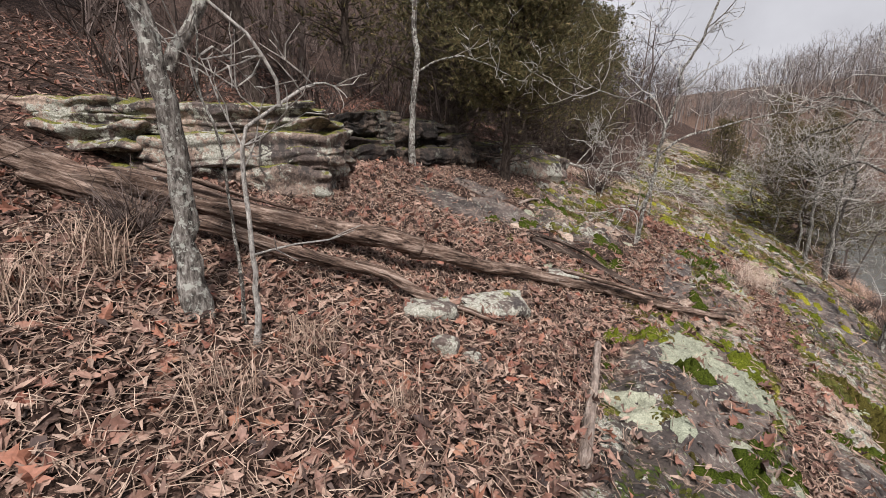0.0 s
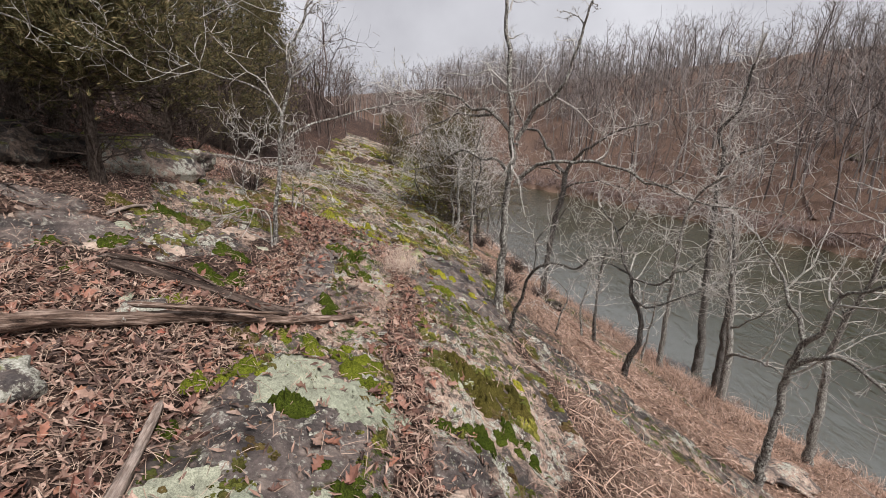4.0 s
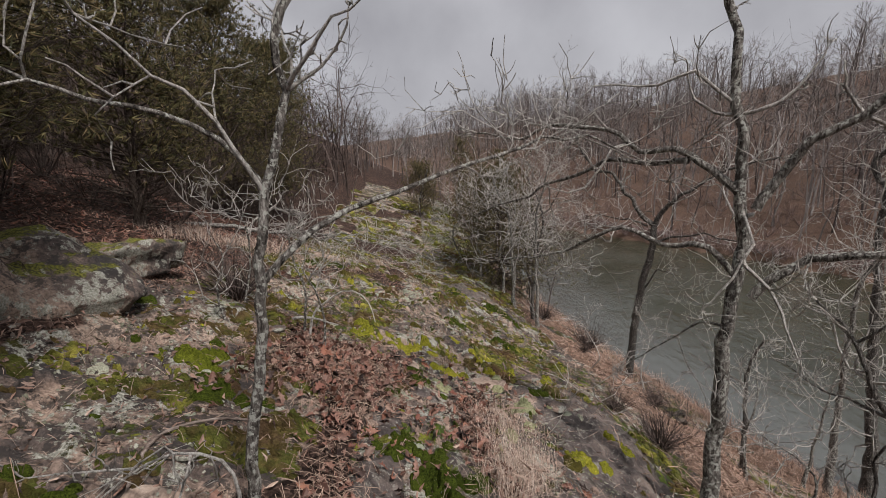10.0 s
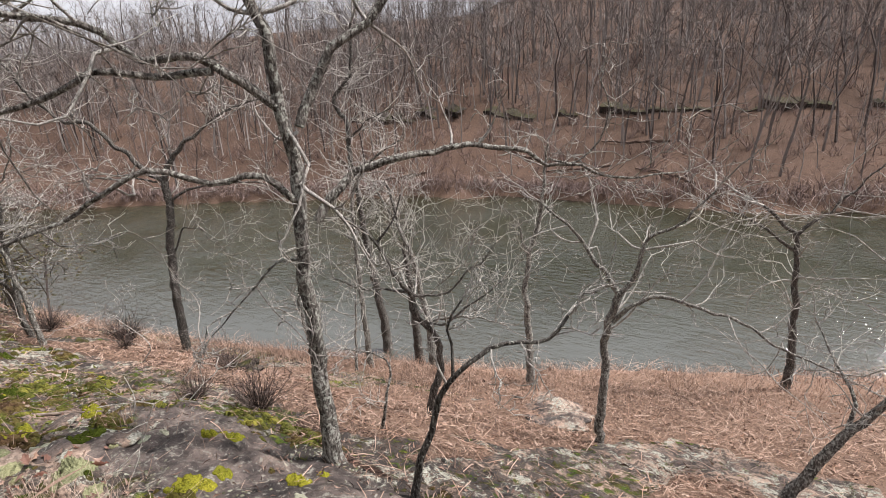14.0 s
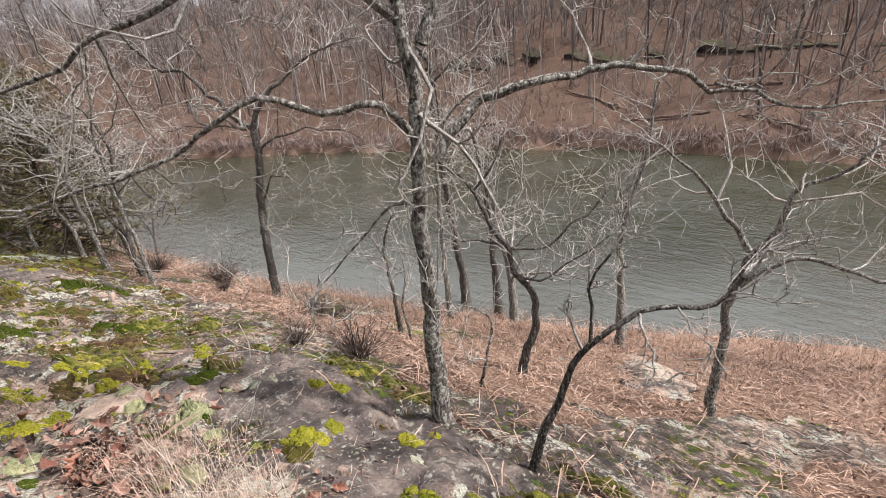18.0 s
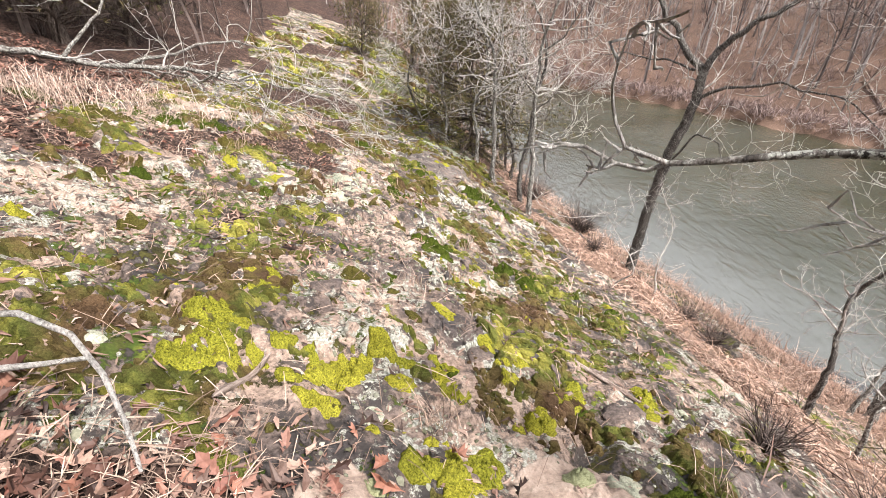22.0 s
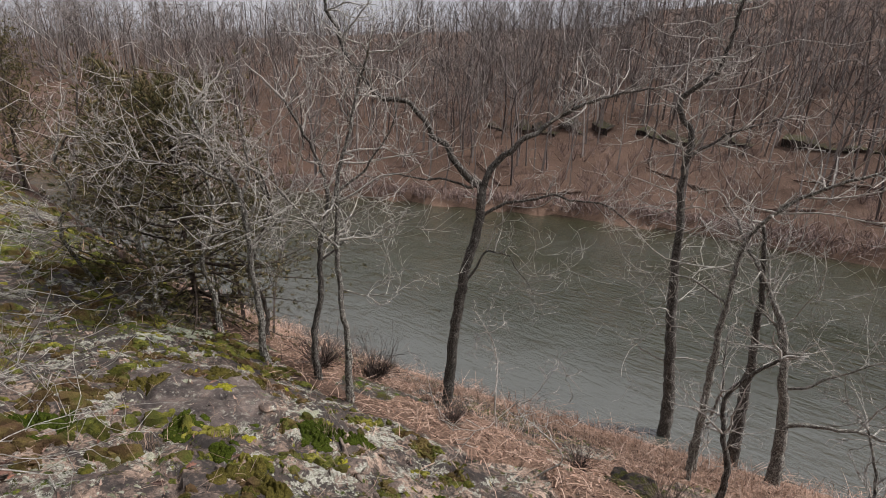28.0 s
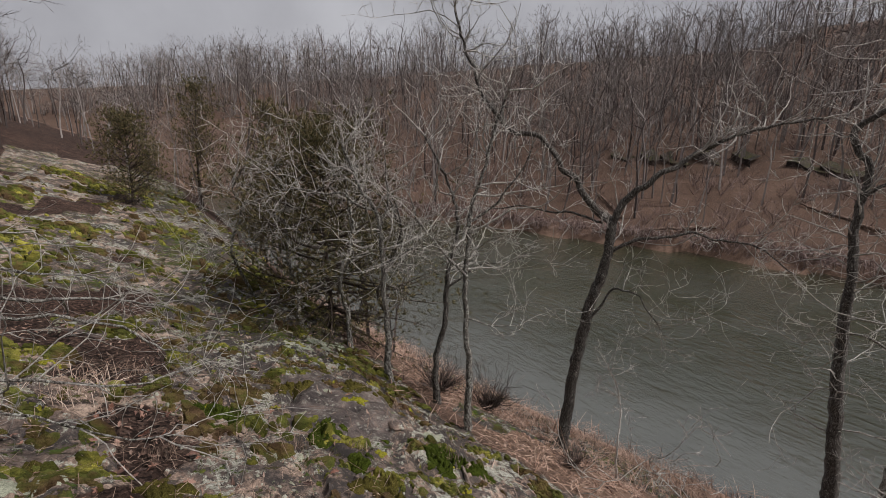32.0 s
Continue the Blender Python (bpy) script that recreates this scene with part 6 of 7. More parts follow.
by_hollow = [(-0.94, 9.56, 0.32, 0.5, M_mossy), (-0.89, 10.15, 0.22, 0.4, M_mossy), (-0.60, 9.56, 0.38, 0.45, M_mossy), (-0.23, 9.66, 0.25, 0.24, M_mossy), (0.01, 9.60, 0.18, 0.29, M_mossy), (0.35, 9.88, 0.25, 0.4, M_mossy), (0.44, 9.42, 0.12, 0.14, M_mossy), (-0.01, 9.05, 0.3, 0.34, M_mossy), (0.74, 9.69, 0.24, 0.22, M_mossy), (1.15, 9.68, 0.24, 0.18, M_mossy), (0.85, 8.95, 0.2, 0.21, M_mossg), (-0.34, 8.62, 0.14, 0.2, M_mossg), (-0.36, 8.44, 0.13, 0.14, M_mossg), (-0.54, 8.17, 0.18, 0.1, M_mossg), (1.01, 11.5, 0.40, 0.5, M_mossg), (0.15, 11.43, 0.30, 0.39, M_mossg)]
by_branch = [(-3.81, 13.45, 0.39, 0.29, M_mossg), (-3.22, 13.43, 0.58, 0.29, M_mosso), (-2.68, 13.91, 0.37, 0.32, M_mossg), (-2.20, 13.90, 0.38, 0.30, M_mossg), (-1.65, 13.28, 0.56, 0.6, M_mosso), (-2.97, 12.65, 0.35, 0.22, M_mosso), (-2.18, 11.81, 0.16, 0.18, M_mossg), (-1.93, 11.85, 0.15, 0.17, M_mossg), (-1.06, 12.52, 0.16, 0.18, M_mossg), (-1.22, 12.62, 0.16, 0.14, M_mossg), (-2.90, 12.06, 0.24, 0.16, M_mosso), (-0.1, 12.7, 0.29, 0.33, M_mossg), (0.28, 13.95, 0.38, 0.5, M_mosso), (-0.56, 15.3, 0.40, 0.5, M_mossg), (-1.03, 14.10, 0.38, 0.50, M_mosso)]
by_edge = [(0.24, 16.01, 0.43, 0.41, M_mosso), (0.93, 15.95, 0.36, 0.4, M_mosso), (0.82, 15.52, 0.26, 0.3, M_mossy), (0.24, 14.94, 0.40, 0.37, M_mossg), (1.27, 14.39, 0.78, 0.48, M_mossg), (1.2, 15.75, 0.2, 0.3, M_mosso), (0.29, 14.32, 0.31, 0.16, M_mossg), (-4.3, 3.0, 0.5, 0.2, M_mossg)]
for i, (x, y, a, b, m) in enumerate(by_slab + by_log + by_dome + by_hollow + by_branch + by_edge):
    tint = {M_mossg: "deep green", M_mossb: "bright green", M_mossy: "yellow-green", M_mosso: "olive brown"}[m]
    clump("moss_patch", (x, y), (a, b), 400 + i, m, tint + " moss cushion spreading over the rock", "moss cushions", 0.34, 0.045, "moss")
loose = {M_mossg: [], M_mosso: [], M_mossy: []}
for i in range(420):
    x, y = rm.uniform(-3.6, 1.9), 4.8 + 12.2 * rm.random() ** 0.8
    if float(rock_mask(x, y)) < 0.6 or float(clean(x, y)) > 0.4:
        continue
    k = 0.05 + 0.14 * rm.random() ** 2
    loose[rm.choice([M_mossg, M_mosso, M_mossy, M_mossg, M_mosso])].append(cushion_shape((x, y), (k, k * rm.uniform(0.55, 1)), 500 + i))
for m, shapes in loose.items():
    tint = {M_mossg: "deep green", M_mossy: "yellow-green", M_mosso: "olive brown"}[m]
    first = np.cumsum([0] + [len(v) for v, _ in shapes[:-1]])
    solid("small_moss", np.concatenate([v for v, _ in shapes]), np.concatenate([f + c for (_, f), c in zip(shapes, first)]), m, (0, 0, 0), "small " + tint + " moss tufts dotted over the bedrock", "moss", kind="stuff")
lich = [(-0.08, 3.64, 0.48, 0.28), (0.34, 3.54, 0.28, 0.44), (-0.30, 2.66, 0.42, 0.42), (-0.04, 2.64, 0.22, 0.10), (0.25, 2.71, 0.14, 0.26), (0.99, 4.45, 0.5, 0.34), (0.54, 2.66, 0.12, 0.1), (-1.43, 4.25, 0.14, 0.14), (-1.71, 7.65, 0.4, 0.3), (0.24, 5.9, 0.2, 0.3), (-0.28, 7.4, 0.3, 0.2), (-2.13, 5.42, 0.16, 0.17), (-1.02, 5.9, 0.18, 0.2), (1.53, 7.44, 0.24, 0.2)]
lich += [(-0.23, 7.21, 0.11, 0.13), (-0.42, 7.30, 0.09, 0.08), (-0.31, 7.36, 0.08, 0.08), (-0.02, 7.07, 0.08, 0.09), (-0.50, 8.20, 0.24, 0.16), (1.37, 7.23, 0.1, 0.09), (0.84, 6.89, 0.14, 0.18), (-0.56, 12.73, 0.5, 0.7), (-1.06, 11.98, 0.36, 0.14), (-0.67, 12.22, 0.41, 0.32), (-1.69, 14.41, 0.35, 0.20), (1.42, 18.33, 0.8, 0.6), (1.34, 14.87, 0.22, 0.26), (0.86, 17.70, 0.4, 0.5)]
for i, (x, y, a, b) in enumerate(lich):
    clump("lichen_patch", (x, y), (a, b), 700 + i, M_lichen, "flat pale grey-green lichen rosette on stone", "lichen rosettes", 0.06, 0.025, "lichen", 0.3 if y < 5 else 0.03, 1.2)
for i in range(60):
    x, y = rm.uniform(-3.2, 1.9), 1.6 + 15.2 * rm.random()
    if float(rock_mask(x, y)) < 0.6:
        continue
    s = rm.uniform(0.05, 0.15)
    cushion("lichen_patch", (x, y), (s, s * rm.uniform(0.6, 1)), 800 + i, M_lichen, "flat pale grey-green lichen rosette on stone", "lichen rosettes", None, 0.1, 0.025, "lichen")


# mats of moss and crusts of lichen, too many to count
carpet((-3.5, 2.2, 4.7, 12.0), 0.027, 0.34, 71, "patchwork of brown, olive and yellow-green moss on the bedrock")
carpet((-4.2, 2.4, 12.0, 14.6), 0.03, 0.2, 76, "dense olive moss over the middle of the bedrock")
carpet((-4.2, 2.4, 14.6, 19.5), 0.044, 0.14, 72, "dense olive moss over the farther bedrock")
carpet((-5.0, 2.4, 19.5, 32.0), 0.07, 0.2, 73, "olive moss on the far ridge of rock")
carpet((-0.7, 0.5, 1.3, 4.7), 0.018, 0.62, 74, "deep green moss mats on the broad slab by the log")
carpet((0.5, 1.7, 1.0, 4.7), 0.02, 0.2, 75, "olive and green moss on the rock below the slab")


def crust(clusters, per, box, size, seed, label):
    rng = np.random.default_rng(seed)
    cx, cy = rng.uniform(box[0], box[1], clusters), rng.uniform(box[2], box[3], clusters)
    k = (rock_mask(cx, cy) > 0.5) & (clean(cx, cy) < 0.6)
    cx, cy = cx[k], cy[k]
    spread = rng.uniform(0.03, 0.16, len(cx))
    num = np.maximum(4, (per * (spread / 0.12) ** 1.6 * rng.uniform(0.6, 1.4, len(cx))).astype(int))
    own = np.repeat(np.arange(len(cx)), num)
    off = rng.normal(0, 1, (len(own), 2)) * spread[own, None]
    turn = rng.uniform(0, 3.14, len(cx))[own]
    off[:, 1] *= 0.6
    x = cx[own] + off[:, 0] * np.cos(turn) - off[:, 1] * np.sin(turn)
    y = cy[own] + off[:, 0] * np.sin(turn) + off[:, 1] * np.cos(turn)
    v, f = lump_mesh(x, y, size[0] + (size[1] - size[0]) * rng.random(len(x)) ** 2, rng, 0.55)
    return solid("lichen_crust", v, f, M_crust_pale, (0, 0, 0), label, "lichen", kind="stuff")


def rubble(n, box, size, seed, label):
    rng = np.random.default_rng(seed)
    x, y = rng.uniform(box[0], box[1], n), rng.uniform(box[2], box[3], n)
    k = (rock_mask(x, y) > 0.4) & (fbm(x * 1.1, y * 1.1, 3, 17) > -0.25) & (clean(x, y) < 0.45 + 0.5 * (y < 4))
    x, y = x[k], y[k]
    v, f = lump_mesh(x, y, size[0] + (size[1] - size[0]) * rng.random(len(x)) ** 3, rng, 0.8)
    return solid("stone_rubble", v, f, M_rock, (0, 0, 0), label, "stones", kind="stuff", smooth=False)


rubble(5200, (-3.3, 1.0, 4.8, 12.0), (0.01, 0.06), 91, "small broken sandstone bits strewn over the bedrock")
rubble(3000, (-4.0, 2.0, 12.0, 18.0), (0.015, 0.07), 92, "small broken sandstone bits on the farther bedrock")
rubble(900, (-0.6, 1.3, 1.4, 4.8), (0.006, 0.03), 93, "small stone chips on the broad slab")
crust(420, 34, (-3.4, 2.1, 4.6, 12.0), (0.006, 0.017), 81, "pale grey-green leafy lichen crusting the bedrock")
crust(60, 34, (-0.6, 1.3, 1.3, 4.8), (0.004, 0.012), 82, "pale grey-green leafy lichen on the broad slab by the log")
crust(230, 30, (-4.0, 2.4, 11.5, 19.5), (0.008, 0.022), 83, "pale grey-green lichen crusting the farther bedrock")

# ---- leaves, straw and grass ----
def ground_frames(x, y, rng, wobble):
    """Places on the ground and turns that lie with its slope."""
    e = 0.03
    z = height(x, y)
    gxs, gys = (height(x + e, y) - z) / e, (height(x, y + e) - z) / e
    n = np.stack([-gxs, -gys, np.ones_like(z)], -1) + rng.normal(0, wobble, (len(x), 3))
    n /= np.linalg.norm(n, axis=1)[:, None]
    a = rng.uniform(0, 6.283, len(x))
    t = np.stack([np.cos(a), np.sin(a), np.zeros_like(a)], -1)
    t -= n * (t * n).sum(1)[:, None]
    t /= np.linalg.norm(t, axis=1)[:, None]
    return np.stack([x, y, z], -1), np.stack([t, np.cross(n, t), n], -1)


def oak_leaf(seed, fine=True):
    """A curled leaf of length 1 along x: a lobed oak leaf, or a narrow shrivelled one."""
    rng = np.random.default_rng(seed)
    if fine:
        t = np.array([0, 0.14, 0.26, 0.36, 0.50, 0.60, 0.74, 0.84, 1.0])
        wid = np.array([0.012, 0.025, 0.19, 0.11, 0.31, 0.15, 0.28, 0.14, 0.03])
    else:
        t = np.array([0, 0.5, 1.0])
        wid = np.array([0.04, 0.14, 0.02])
    k = len(t)
    c1, c2 = rng.uniform(-0.5, 0.9), rng.uniform(-0.9, 1.6)
    mid = np.stack([t - 0.5, 0.07 * np.sin(t * 3), c1 * (t - 0.5) ** 2 + 0.05 * np.sin(t * 7 + rng.uniform(0, 6))], 1)
    l, r = mid.copy(), mid.copy()
    l[:, 1] += wid * rng.uniform(0.75, 1.15, k)
    r[:, 1] -= wid * rng.uniform(0.75, 1.15, k)
    if fine:
        l[2::2, 0] += rng.uniform(0.03, 0.13, len(l[2::2]))
        r[2::2, 0] += rng.uniform(0.03, 0.13, len(l[2::2]))
    l[:, 2] += c2 * wid**2 * 2.2 + rng.normal(0, 0.035, k) * wid / 0.3
    r[:, 2] += (c2 + rng.normal(0, 0.5)) * wid**2 * 2.2 + rng.normal(0, 0.035, k) * wid / 0.3
    v = np.concatenate([l, mid, r])
    i = np.arange(k - 1)
    return v, np.concatenate([np.stack([i, i + k, i + k + 1, i + 1], 1), np.stack([i + k, i + 2 * k, i + 2 * k + 1, i + k + 1], 1)])


def litter(name, n, box, size, keep, seed, fine, label, mat=None, wobble=0.45, lift=0.25):
    rng = np.random.default_rng(seed)
    x, y = rng.uniform(box[0], box[1], n), rng.uniform(box[2], box[3], n)
    k = rng.random(n) < keep(x, y)
    x, y = x[k], y[k]
    at, tr = ground_frames(x, y, rng, wobble)
    s = rng.uniform(size[0], size[1], len(x))
    at[:, 2] += rng.uniform(0.02, lift, len(x)) * s
    vs, fs, c = [], [], 0
    which = rng.integers(0, 6, len(x))
    for j in range(6):
        m = which == j
        if not m.any():
            continue
        tv, tf = oak_leaf(900 + j, fine)
        v, f = scatter(tv, tf, at[m], tr[m], s[m][:, None] * np.stack([np.ones(m.sum()), rng.uniform(0.6, 1.2, m.sum()), rng.uniform(0.5, 1.5, m.sum())], 1))
        vs.append(v)
        fs.append(f + c)
        c += len(v)
    return solid(name, np.concatenate(vs), np.concatenate(fs), mat or M_leaf, (0, 0, 0), label, "leaves", kind="stuff", smooth=False)


def soft(x, y):
    return np.clip(1.08 - rock_mask(x, y), 0, 1) * (1 - 0.8 * soil(x, y))


def soil(x, y):
    """1 on the dark needle-strewn earth between log and cedar."""
    return sstep(4.35, 4.9, y) * sstep(-0.75, -1.0, x) * (1 - sstep(6.6, 7.4, y)) * sstep(-3.6, -2.8, x)


def straws(name, n, box, length, keep, seed, label, mat, width=0.0022, rise=0.25, category="grass"):
    """Fallen stems and needles, lying every way."""
    rng = np.random.default_rng(seed)
    x, y = rng.uniform(box[0], box[1], n), rng.uniform(box[2], box[3], n)
    k = rng.random(n) < keep(x, y)
    at, tr = ground_frames(x[k], y[k], rng, 0.3)
    L = rng.uniform(length[0], length[1], len(at))
    at[:, 2] += rng.uniform(0.01, 0.05, len(at))
    tv = np.array([(-0.5, -1, 0), (-0.5, 1, 0), (0, 1, rise * 0.4), (0, -1, rise * 0.4), (0.5, 0.6, rise * 0.2), (0.5, -0.6, rise * 0.2), (-0.25, 0, 0.9)])[:6]
    v, f = scatter(tv, np.array([(0, 3, 2, 1), (3, 5, 4, 2)]), at, tr, np.stack([L, np.full(len(L), width), L], 1))
    return solid(name, v, f, mat, (0, 0, 0), label, category, kind="stuff", smooth=False)


litter("leaf_litter", 5200, (-4.4, 1.2, 0.2, 5.6), (0.06, 0.13), lambda x, y: soft(x, y) * (1 - 0.9 * soil(x, y)), 1, True, "large reddish-brown lobed oak leaves beside the rocks", None, 0.5, 0.4)
litter("leaf_litter", 40000, (-4.2, 1.2, 0.2, 5.8), (0.035, 0.085), lambda x, y: soft(x, y), 7, False, "shrivelled narrow brown leaves packed between the oak leaves", M_sliver, 0.55, 0.6)
litter("leaf_litter", 4200, (-1.8, 0.9, 4.4, 9.0), (0.05, 0.11), lambda x, y: soft(x, y) * (1 - 0.9 * soil(x, y)) + 0.02, 2, True, "reddish-brown oak leaves drifted in the rock gully", None, 0.55, 0.45)
litter("leaf_litter", 30000, (-3.6, 1.8, 5.4, 11.5), (0.03, 0.075), lambda x, y: (soft(x, y) * 0.95 + 0.05 + 0.17 * sstep(-0.8, -1.3, x)) * (1 - 0.85 * clean(x, y)), 16, False, "narrow shrivelled leaves drifted over rock and gully", M_sliver, 0.5, 0.5)
litter("leaf_litter", 6000, (-4.4, 3.0, -4.0, 0.5), (0.05, 0.11), lambda x, y: soft(x, y), 9, False, "reddish-brown leaves behind the start of the slab")
litter("leaf_litter", 1000, (-3.2, 0.2, 11.5, 15.5), (0.05, 0.1), lambda x, y: soft(x, y), 10, True, "reddish oak leaves filling hollows of the mossy rock", None, 0.5, 0.5)
litter("leaf_litter", 22000, (-9, -3.2, -1.5, 17), (0.06, 0.13), lambda x, y: soft(x, y), 3, False, "brown fallen leaves up the hillside")
litter("leaf_litter", 16000, (1.0, 3.2, 1.5, 13), (0.03, 0.075), lambda x, y: soft(x, y), 17, False, "fine shrivelled leaves below the rock edge", M_sliver, 0.5, 0.5)
straws("dead_stems", 9000, (1.2, 3.4, 2.5, 12), (0.05, 0.2), lambda x, y: soft(x, y), 18, "pale dry stems tangled below the rock edge", M_straw, 0.0016, 0.6)
litter("leaf_litter", 24000, (2.6, 11.5, 0, 22), (0.05, 0.12), lambda x, y: soft(x, y) * (x < near_shore(y) - 0.2), 4, False, "orange-brown fallen leaves on the river bank", M_bankleaf)
litter("leaf_litter", 11000, (-4.5, 2.2, 10, 19), (0.035, 0.085), lambda x, y: (soft(x, y) * 0.7 + 0.16) * (1 - 0.7 * clean(x, y)), 5, False, "brown leaves caught in hollows of the mossy rock", M_sliver)


straws("dead_stems", 20000, (-3.6, 0.9, 0.2, 7.0), (0.04, 0.16), lambda x, y: soft(x, y) + 0.1, 11, "dry grass stems and needles over the leaves", M_straw, 0.0016)
straws("dead_stems", 7000, (-3.0, 1.6, 5, 10.5), (0.05, 0.22), lambda x, y: soft(x, y) * 0.9 + 0.08, 12, "dry stems scattered over rock and leaves", M_straw, 0.0014)
straws("dead_stems", 2600, (-1.7, -0.45, 7.4, 9.2), (0.05, 0.15), lambda x, y: soft(x, y), 15, "matted dry stems over the leaf drift in the hollow", M_straw, 0.0018)
litter("leaf_litter", 1500, (-1.7, 0.3, 7.2, 9.2), (0.06, 0.13), lambda x, y: soft(x, y), 8, True, "reddish oak leaves drifted in the hollow of the rock", None, 0.55, 0.6)
straws("dead_stems", 9000, (-4, 2.0, 10, 17), (0.05, 0.2), lambda x, y: soft(x, y) * 0.6 + 0.35, 13, "dry stems scattered on the mossy rock", M_straw, 0.0015)
straws("dead_stems", 20000, (1.5, 10, 0, 22), (0.12, 0.4), lambda x, y: soft(x, y) * (x < near_shore(y)), 14, "dry stems over the bank", M_bankleaf, 0.004)


def blades(n, h, spread, rng, width=0.0025, bend=0.5):
    """Arching blades from one foot."""
    a = rng.uniform(0, 6.283, n)
    L = h * rng.uniform(0.45, 1.1, n)
    lean = np.abs(rng.normal(0, bend, n)) + 0.08
    foot = rng.normal(0, spread, (n, 2))
    d = np.stack([np.cos(a), np.sin(a)], 1)
    side = np.stack([-np.sin(a), np.cos(a), np.zeros(n)], 1) * width
    rows = []
    for t, w in ((0, 1), (0.4, 0.9), (0.75, 0.6), (1.0, 0.15)):
        out = (lean * t * t * L)[:, None] * d
        p = np.column_stack([foot + out, L * (t - 0.28 * lean * t * t)])
        rows += [p - side * w, p + side * w]
    v = np.stack(rows, 1)
    f = np.array([(0, 1, 3, 2), (2, 3, 5, 4), (4, 5, 7, 6)])
    return v.reshape(-1, 3), (f[None] + (np.arange(n) * 8)[:, None, None]).reshape(-1, 4)


rg = np.random.default_rng(31)


def tuft(x, y, h, n, spread, mat, label, group, width=0.0025, bend=0.5):
    v, f = blades(n, h, spread, rg, width, bend)
    z = height(x + v[:, 0] * 0.6, y + v[:, 1] * 0.6)
    v = v + np.stack([np.full(len(v), x), np.full(len(v), y), z - 0.01], 1)
    return solid("grass_tuft", v, f, mat, (x, y, float(height(x, y))), label, "grass", group, smooth=False)


for x, y, h, n in [(0.34, 7.2, 0.34, 420), (0.40, 7.5, 0.36, 420), (0.36, 7.85, 0.32, 320), (0.34, 8.15, 0.26, 240), (0.30, 6.95, 0.28, 260), (0.48, 7.3, 0.3, 240), (0.2, 8.4, 0.2, 120)]:
    tuft(x, y, h * 0.85, int(n * 0.8), 0.12, M_pinkgrass, "feathery pale pink dry grass tuft beside the slab", "dry grass tufts", 0.001, 0.85)
for x, y, h, n in [(-4.14, 13.3, 0.36, 260), (-3.96, 14.0, 0.36, 260), (-4.4, 13.0, 0.38, 220), (-3.6, 13.4, 0.32, 220), (-3.4, 14.6, 0.33, 220), (-3.1, 14.0, 0.26, 160), (-2.76, 14.5, 0.3, 180), (-2.4, 14.2, 0.28, 160), (-4.8, 12.5, 0.36, 200), (-4.9, 13.6, 0.38, 200), (-1.5, 15.8, 0.3, 160), (-2.0, 13.4, 0.28, 60), (-1.9, 12.5, 0.3, 50)]:
    tuft(x, y, h * 0.85, int(n * 0.8), 0.2, M_pinkgrass, "pale straw-coloured dry grass tuft on the rock", "dry grass tufts", 0.0026, 1.3)
for x, y, h, n in [(-1.6, 0.9, 0.22, 110), (-2.5, 0.6, 0.3, 130), (-2.75, 1.0, 0.34, 150), (-1.2, 1.5, 0.16, 90), (-1.75, 1.45, 0.2, 120), (-2.9, 0.4, 0.3, 120)]:
    tuft(x, y, h, n, 0.08, M_straw, "withered brown grass clump among oak leaves", "withered clumps", 0.0025, 0.8)
for i in range(26):
    x, y = rg.uniform(-3.4, 1.6), rg.uniform(8.8, 17)
    tuft(x, y, rg.uniform(0.1, 0.24), 36, 0.05, M_straw, "small dry grass wisp rooted in the moss", "grass wisps", 0.0022, 0.5)


def bank_grass():
    """The belt of matted dry grass along the water."""
    rng = np.random.default_rng(41)
    y = rng.uniform(-2, 26, 2600)
    x = near_shore(y) - np.abs(rng.normal(0, 1.6, len(y))) - 0.05
    k = rng.random(len(y)) < 0.9
    x, y = x[k], y[k]
    tv, tf = blades(9, 0.22, 0.14, rng, 0.004, 1.5)
    at = np.stack([x, y, height(x, y) - 0.02], 1)
    n = len(x)
    v, f = scatter(tv, tf, at, turns(rng.uniform(0, 6.28, n), rng.normal(0, 0.25, n), rng.normal(0, 0.25, n)), rng.uniform(0.5, 1.5, n))
    return solid("bank_grass", v, f, M_bankleaf, (0, 0, 0), "matted orange dry grass along the water's edge", "grass", kind="stuff", smooth=False)


bank_grass()


def far_shore_grass():
    """Dry grass and stems hanging over the far waterline."""
    rng = np.random.default_rng(43)
    y = rng.uniform(-8, 60, 1700)
    x = far_shore(y) + np.abs(rng.normal(0, 0.9, len(y))) + 0.1
    tv, tf = blades(7, 0.55, 0.12, rng, 0.014, 0.8)
    at = np.stack([x, y, height(x, y) - 0.05], 1)
    n = len(x)
    v, f = scatter(tv, tf, at, turns(rng.uniform(0, 6.28, n), rng.normal(0, 0.3, n), rng.normal(0, 0.3, n)), rng.uniform(0.5, 1.4, n))
    return solid("far_shore_grass", v, f, M_brush, (0, 0, 0), "dry brown grass along the far waterline", "grass", kind="stuff", smooth=False)


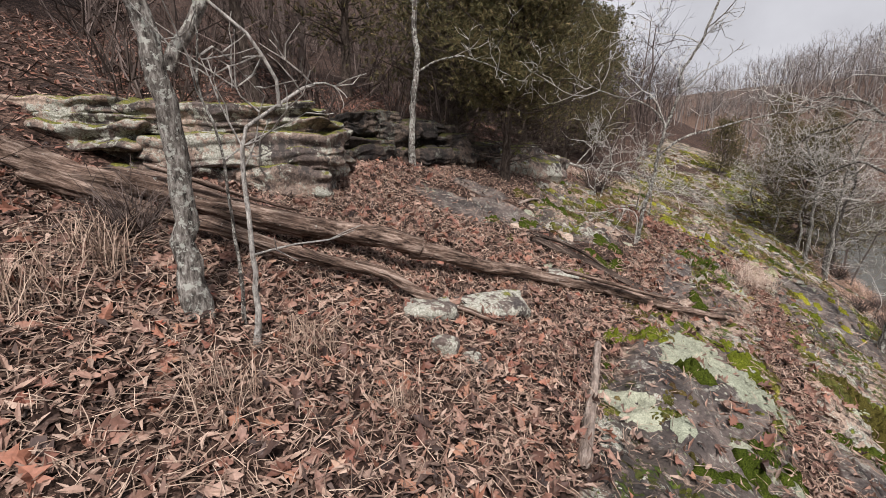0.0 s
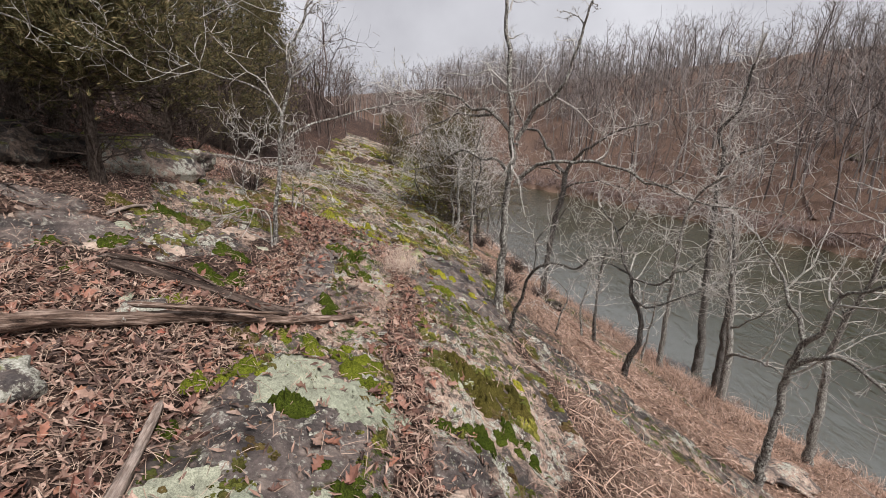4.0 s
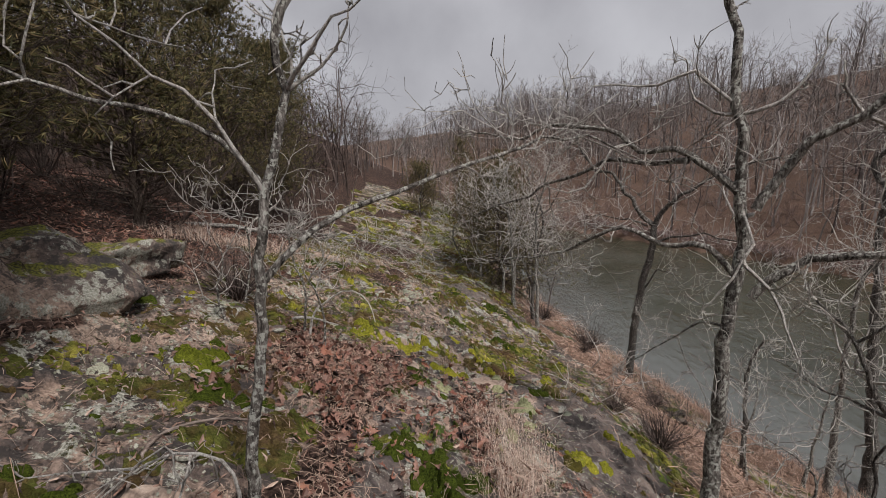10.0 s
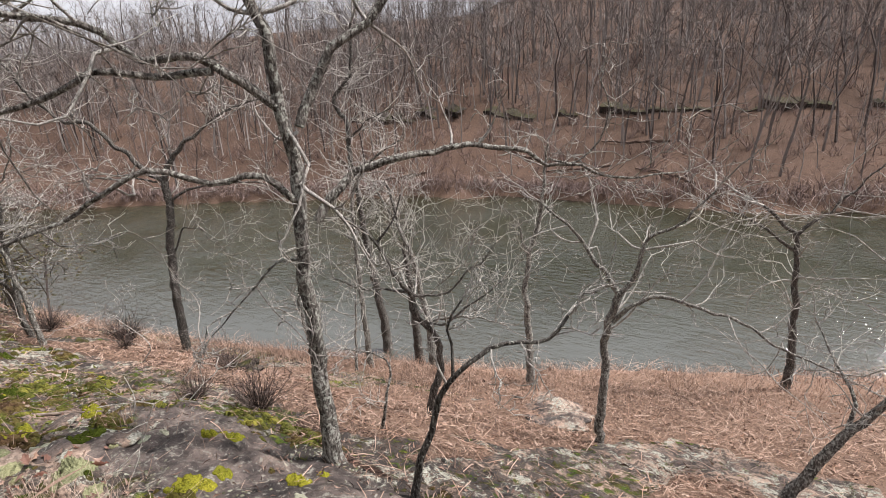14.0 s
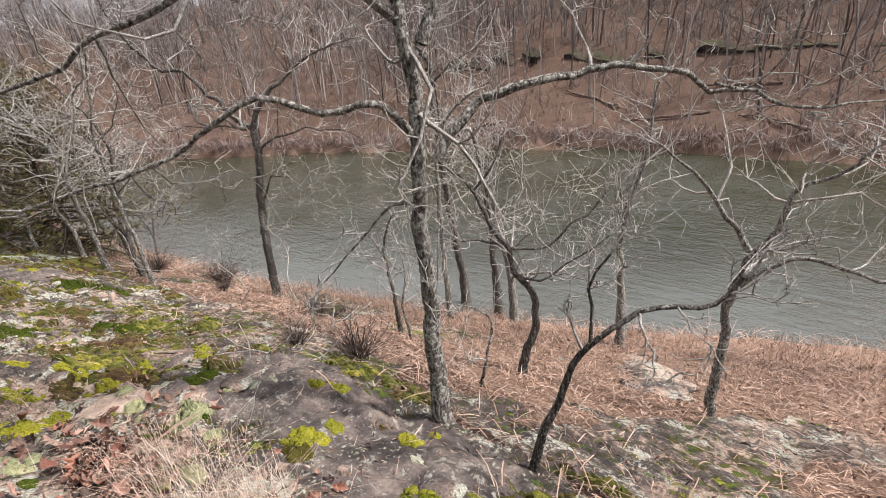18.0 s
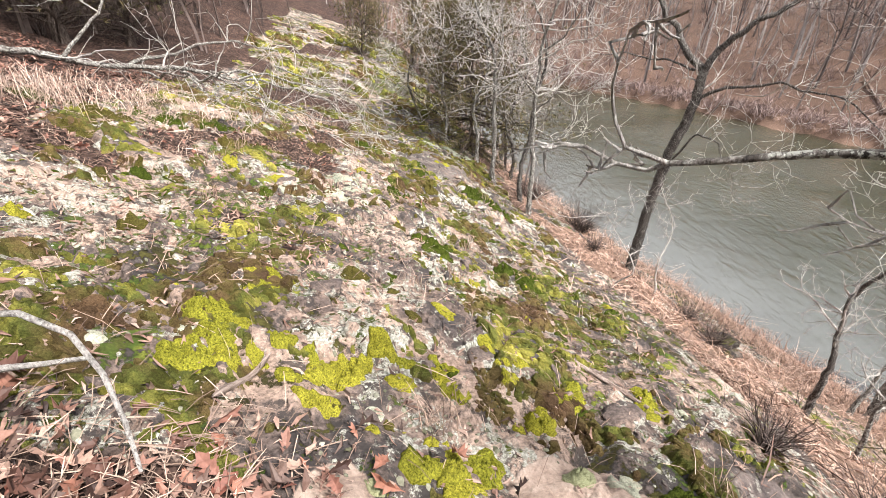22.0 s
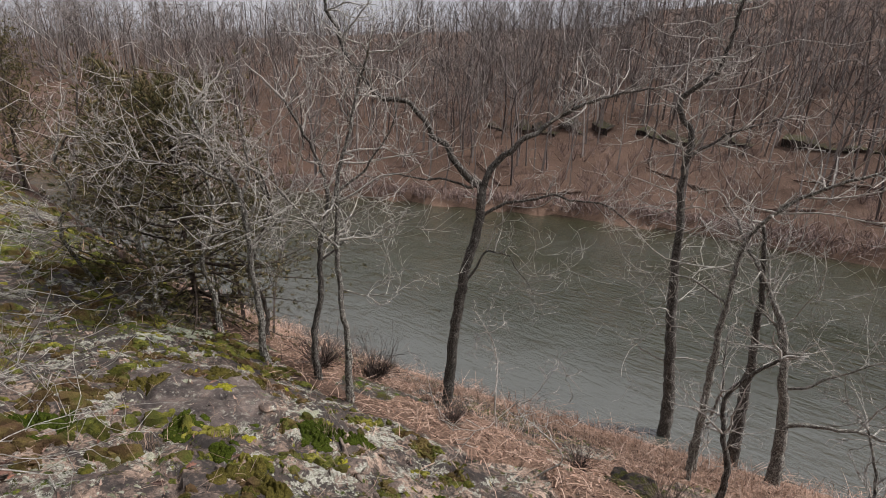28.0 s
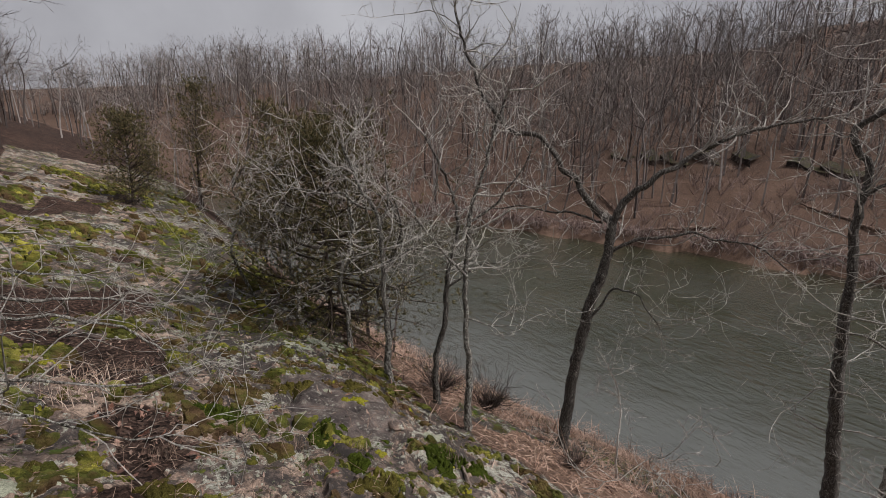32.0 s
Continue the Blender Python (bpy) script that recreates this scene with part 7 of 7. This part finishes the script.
far_shore_grass()
litter("leaf_litter", 16000, (16, 48, -10, 60), (0.09, 0.2), lambda x, y: 1.0 * (x > far_shore(y) + 0.5) * (x < far_shore(y) + 16), 6, False, "brown fallen leaves over the far slope", M_leaf)
for i, (df, y, L, yaw) in enumerate([(2.5, 9, 4.5, 60), (4.0, 15, 5, 110), (6.5, 21, 5, 75), (1.5, 27, 4, 130), (9.0, 12, 5, 95), (5.0, 33, 5, 60), (1.0, 20, 3.5, 160)]):
    x = float(far_shore(y)) + df
    a = radians(yaw)
    g = np.array([(x + s * L * math.cos(a), y + s * L * math.sin(a), 0.0) for s in (-0.5, -0.2, 0.15, 0.5)])
    g[:, 2] = height(g[:, 0], g[:, 1]) + 0.12
    log("fallen_log", [(g, 0.13, 0.06)], M_log, "grey fallen trunk on the far slope", "log", 8, 0.08)
for x, y, h, s in [(2.3, 9.0, 0.5, 61), (3.74, 12.0, 0.4, 62), (2.0, 9.6, 0.35, 63), (3.3, 14.6, 0.35, 64), (4.3, 13.2, 0.35, 65), (2.9, 17.0, 0.7, 66), (4.4, 17.5, 0.9, 67), (-3.3, 0.5, 0.6, 68), (-2.9, 1.25, 0.4, 69), (-2.35, 9.4, 0.7, 70)]:
    v, f = bush(s, 170, h, 0.7)
    v = v * (1, 1, 1) + (x, y, float(height(x, y)) - 0.02)
    solid("shrub", v, f, M_shade_brush, (x, y, float(height(x, y))), "small leafless reddish-brown shrub", "shrub", "shrubs")
# single leaves lying on top
leaf_meshes = [mesh_of("leaf", oak_leaf(950 + j)[0], oak_leaf(950 + j)[1], M_leafpart, False) for j in range(8)]
rq = np.random.default_rng(51)
qx, qy = np.concatenate([rq.uniform(-2.6, 0.6, 420), rq.uniform(-1.2, 0.6, 160)]), np.concatenate([rq.uniform(0.8, 4.6, 420), rq.uniform(6.0, 9.0, 160)])
qk = np.nonzero(rq.random(len(qx)) < soft(qx, qy) * 0.9 + 0.01)[0][:290]
qa, qt = ground_frames(qx[qk], qy[qk], rq, 0.35)
for i in range(len(qk)):
    s = rq.uniform(0.06, 0.11)
    lf = new("leaf", leaf_meshes[i % 8])
    lf.parent = ground
    lf.matrix_local = Matrix.Translation(qa[i] + (0, 0, 0.025)) @ Matrix(qt[i].tolist()).to_4x4() @ Matrix.Diagonal((s, s, s, 1))
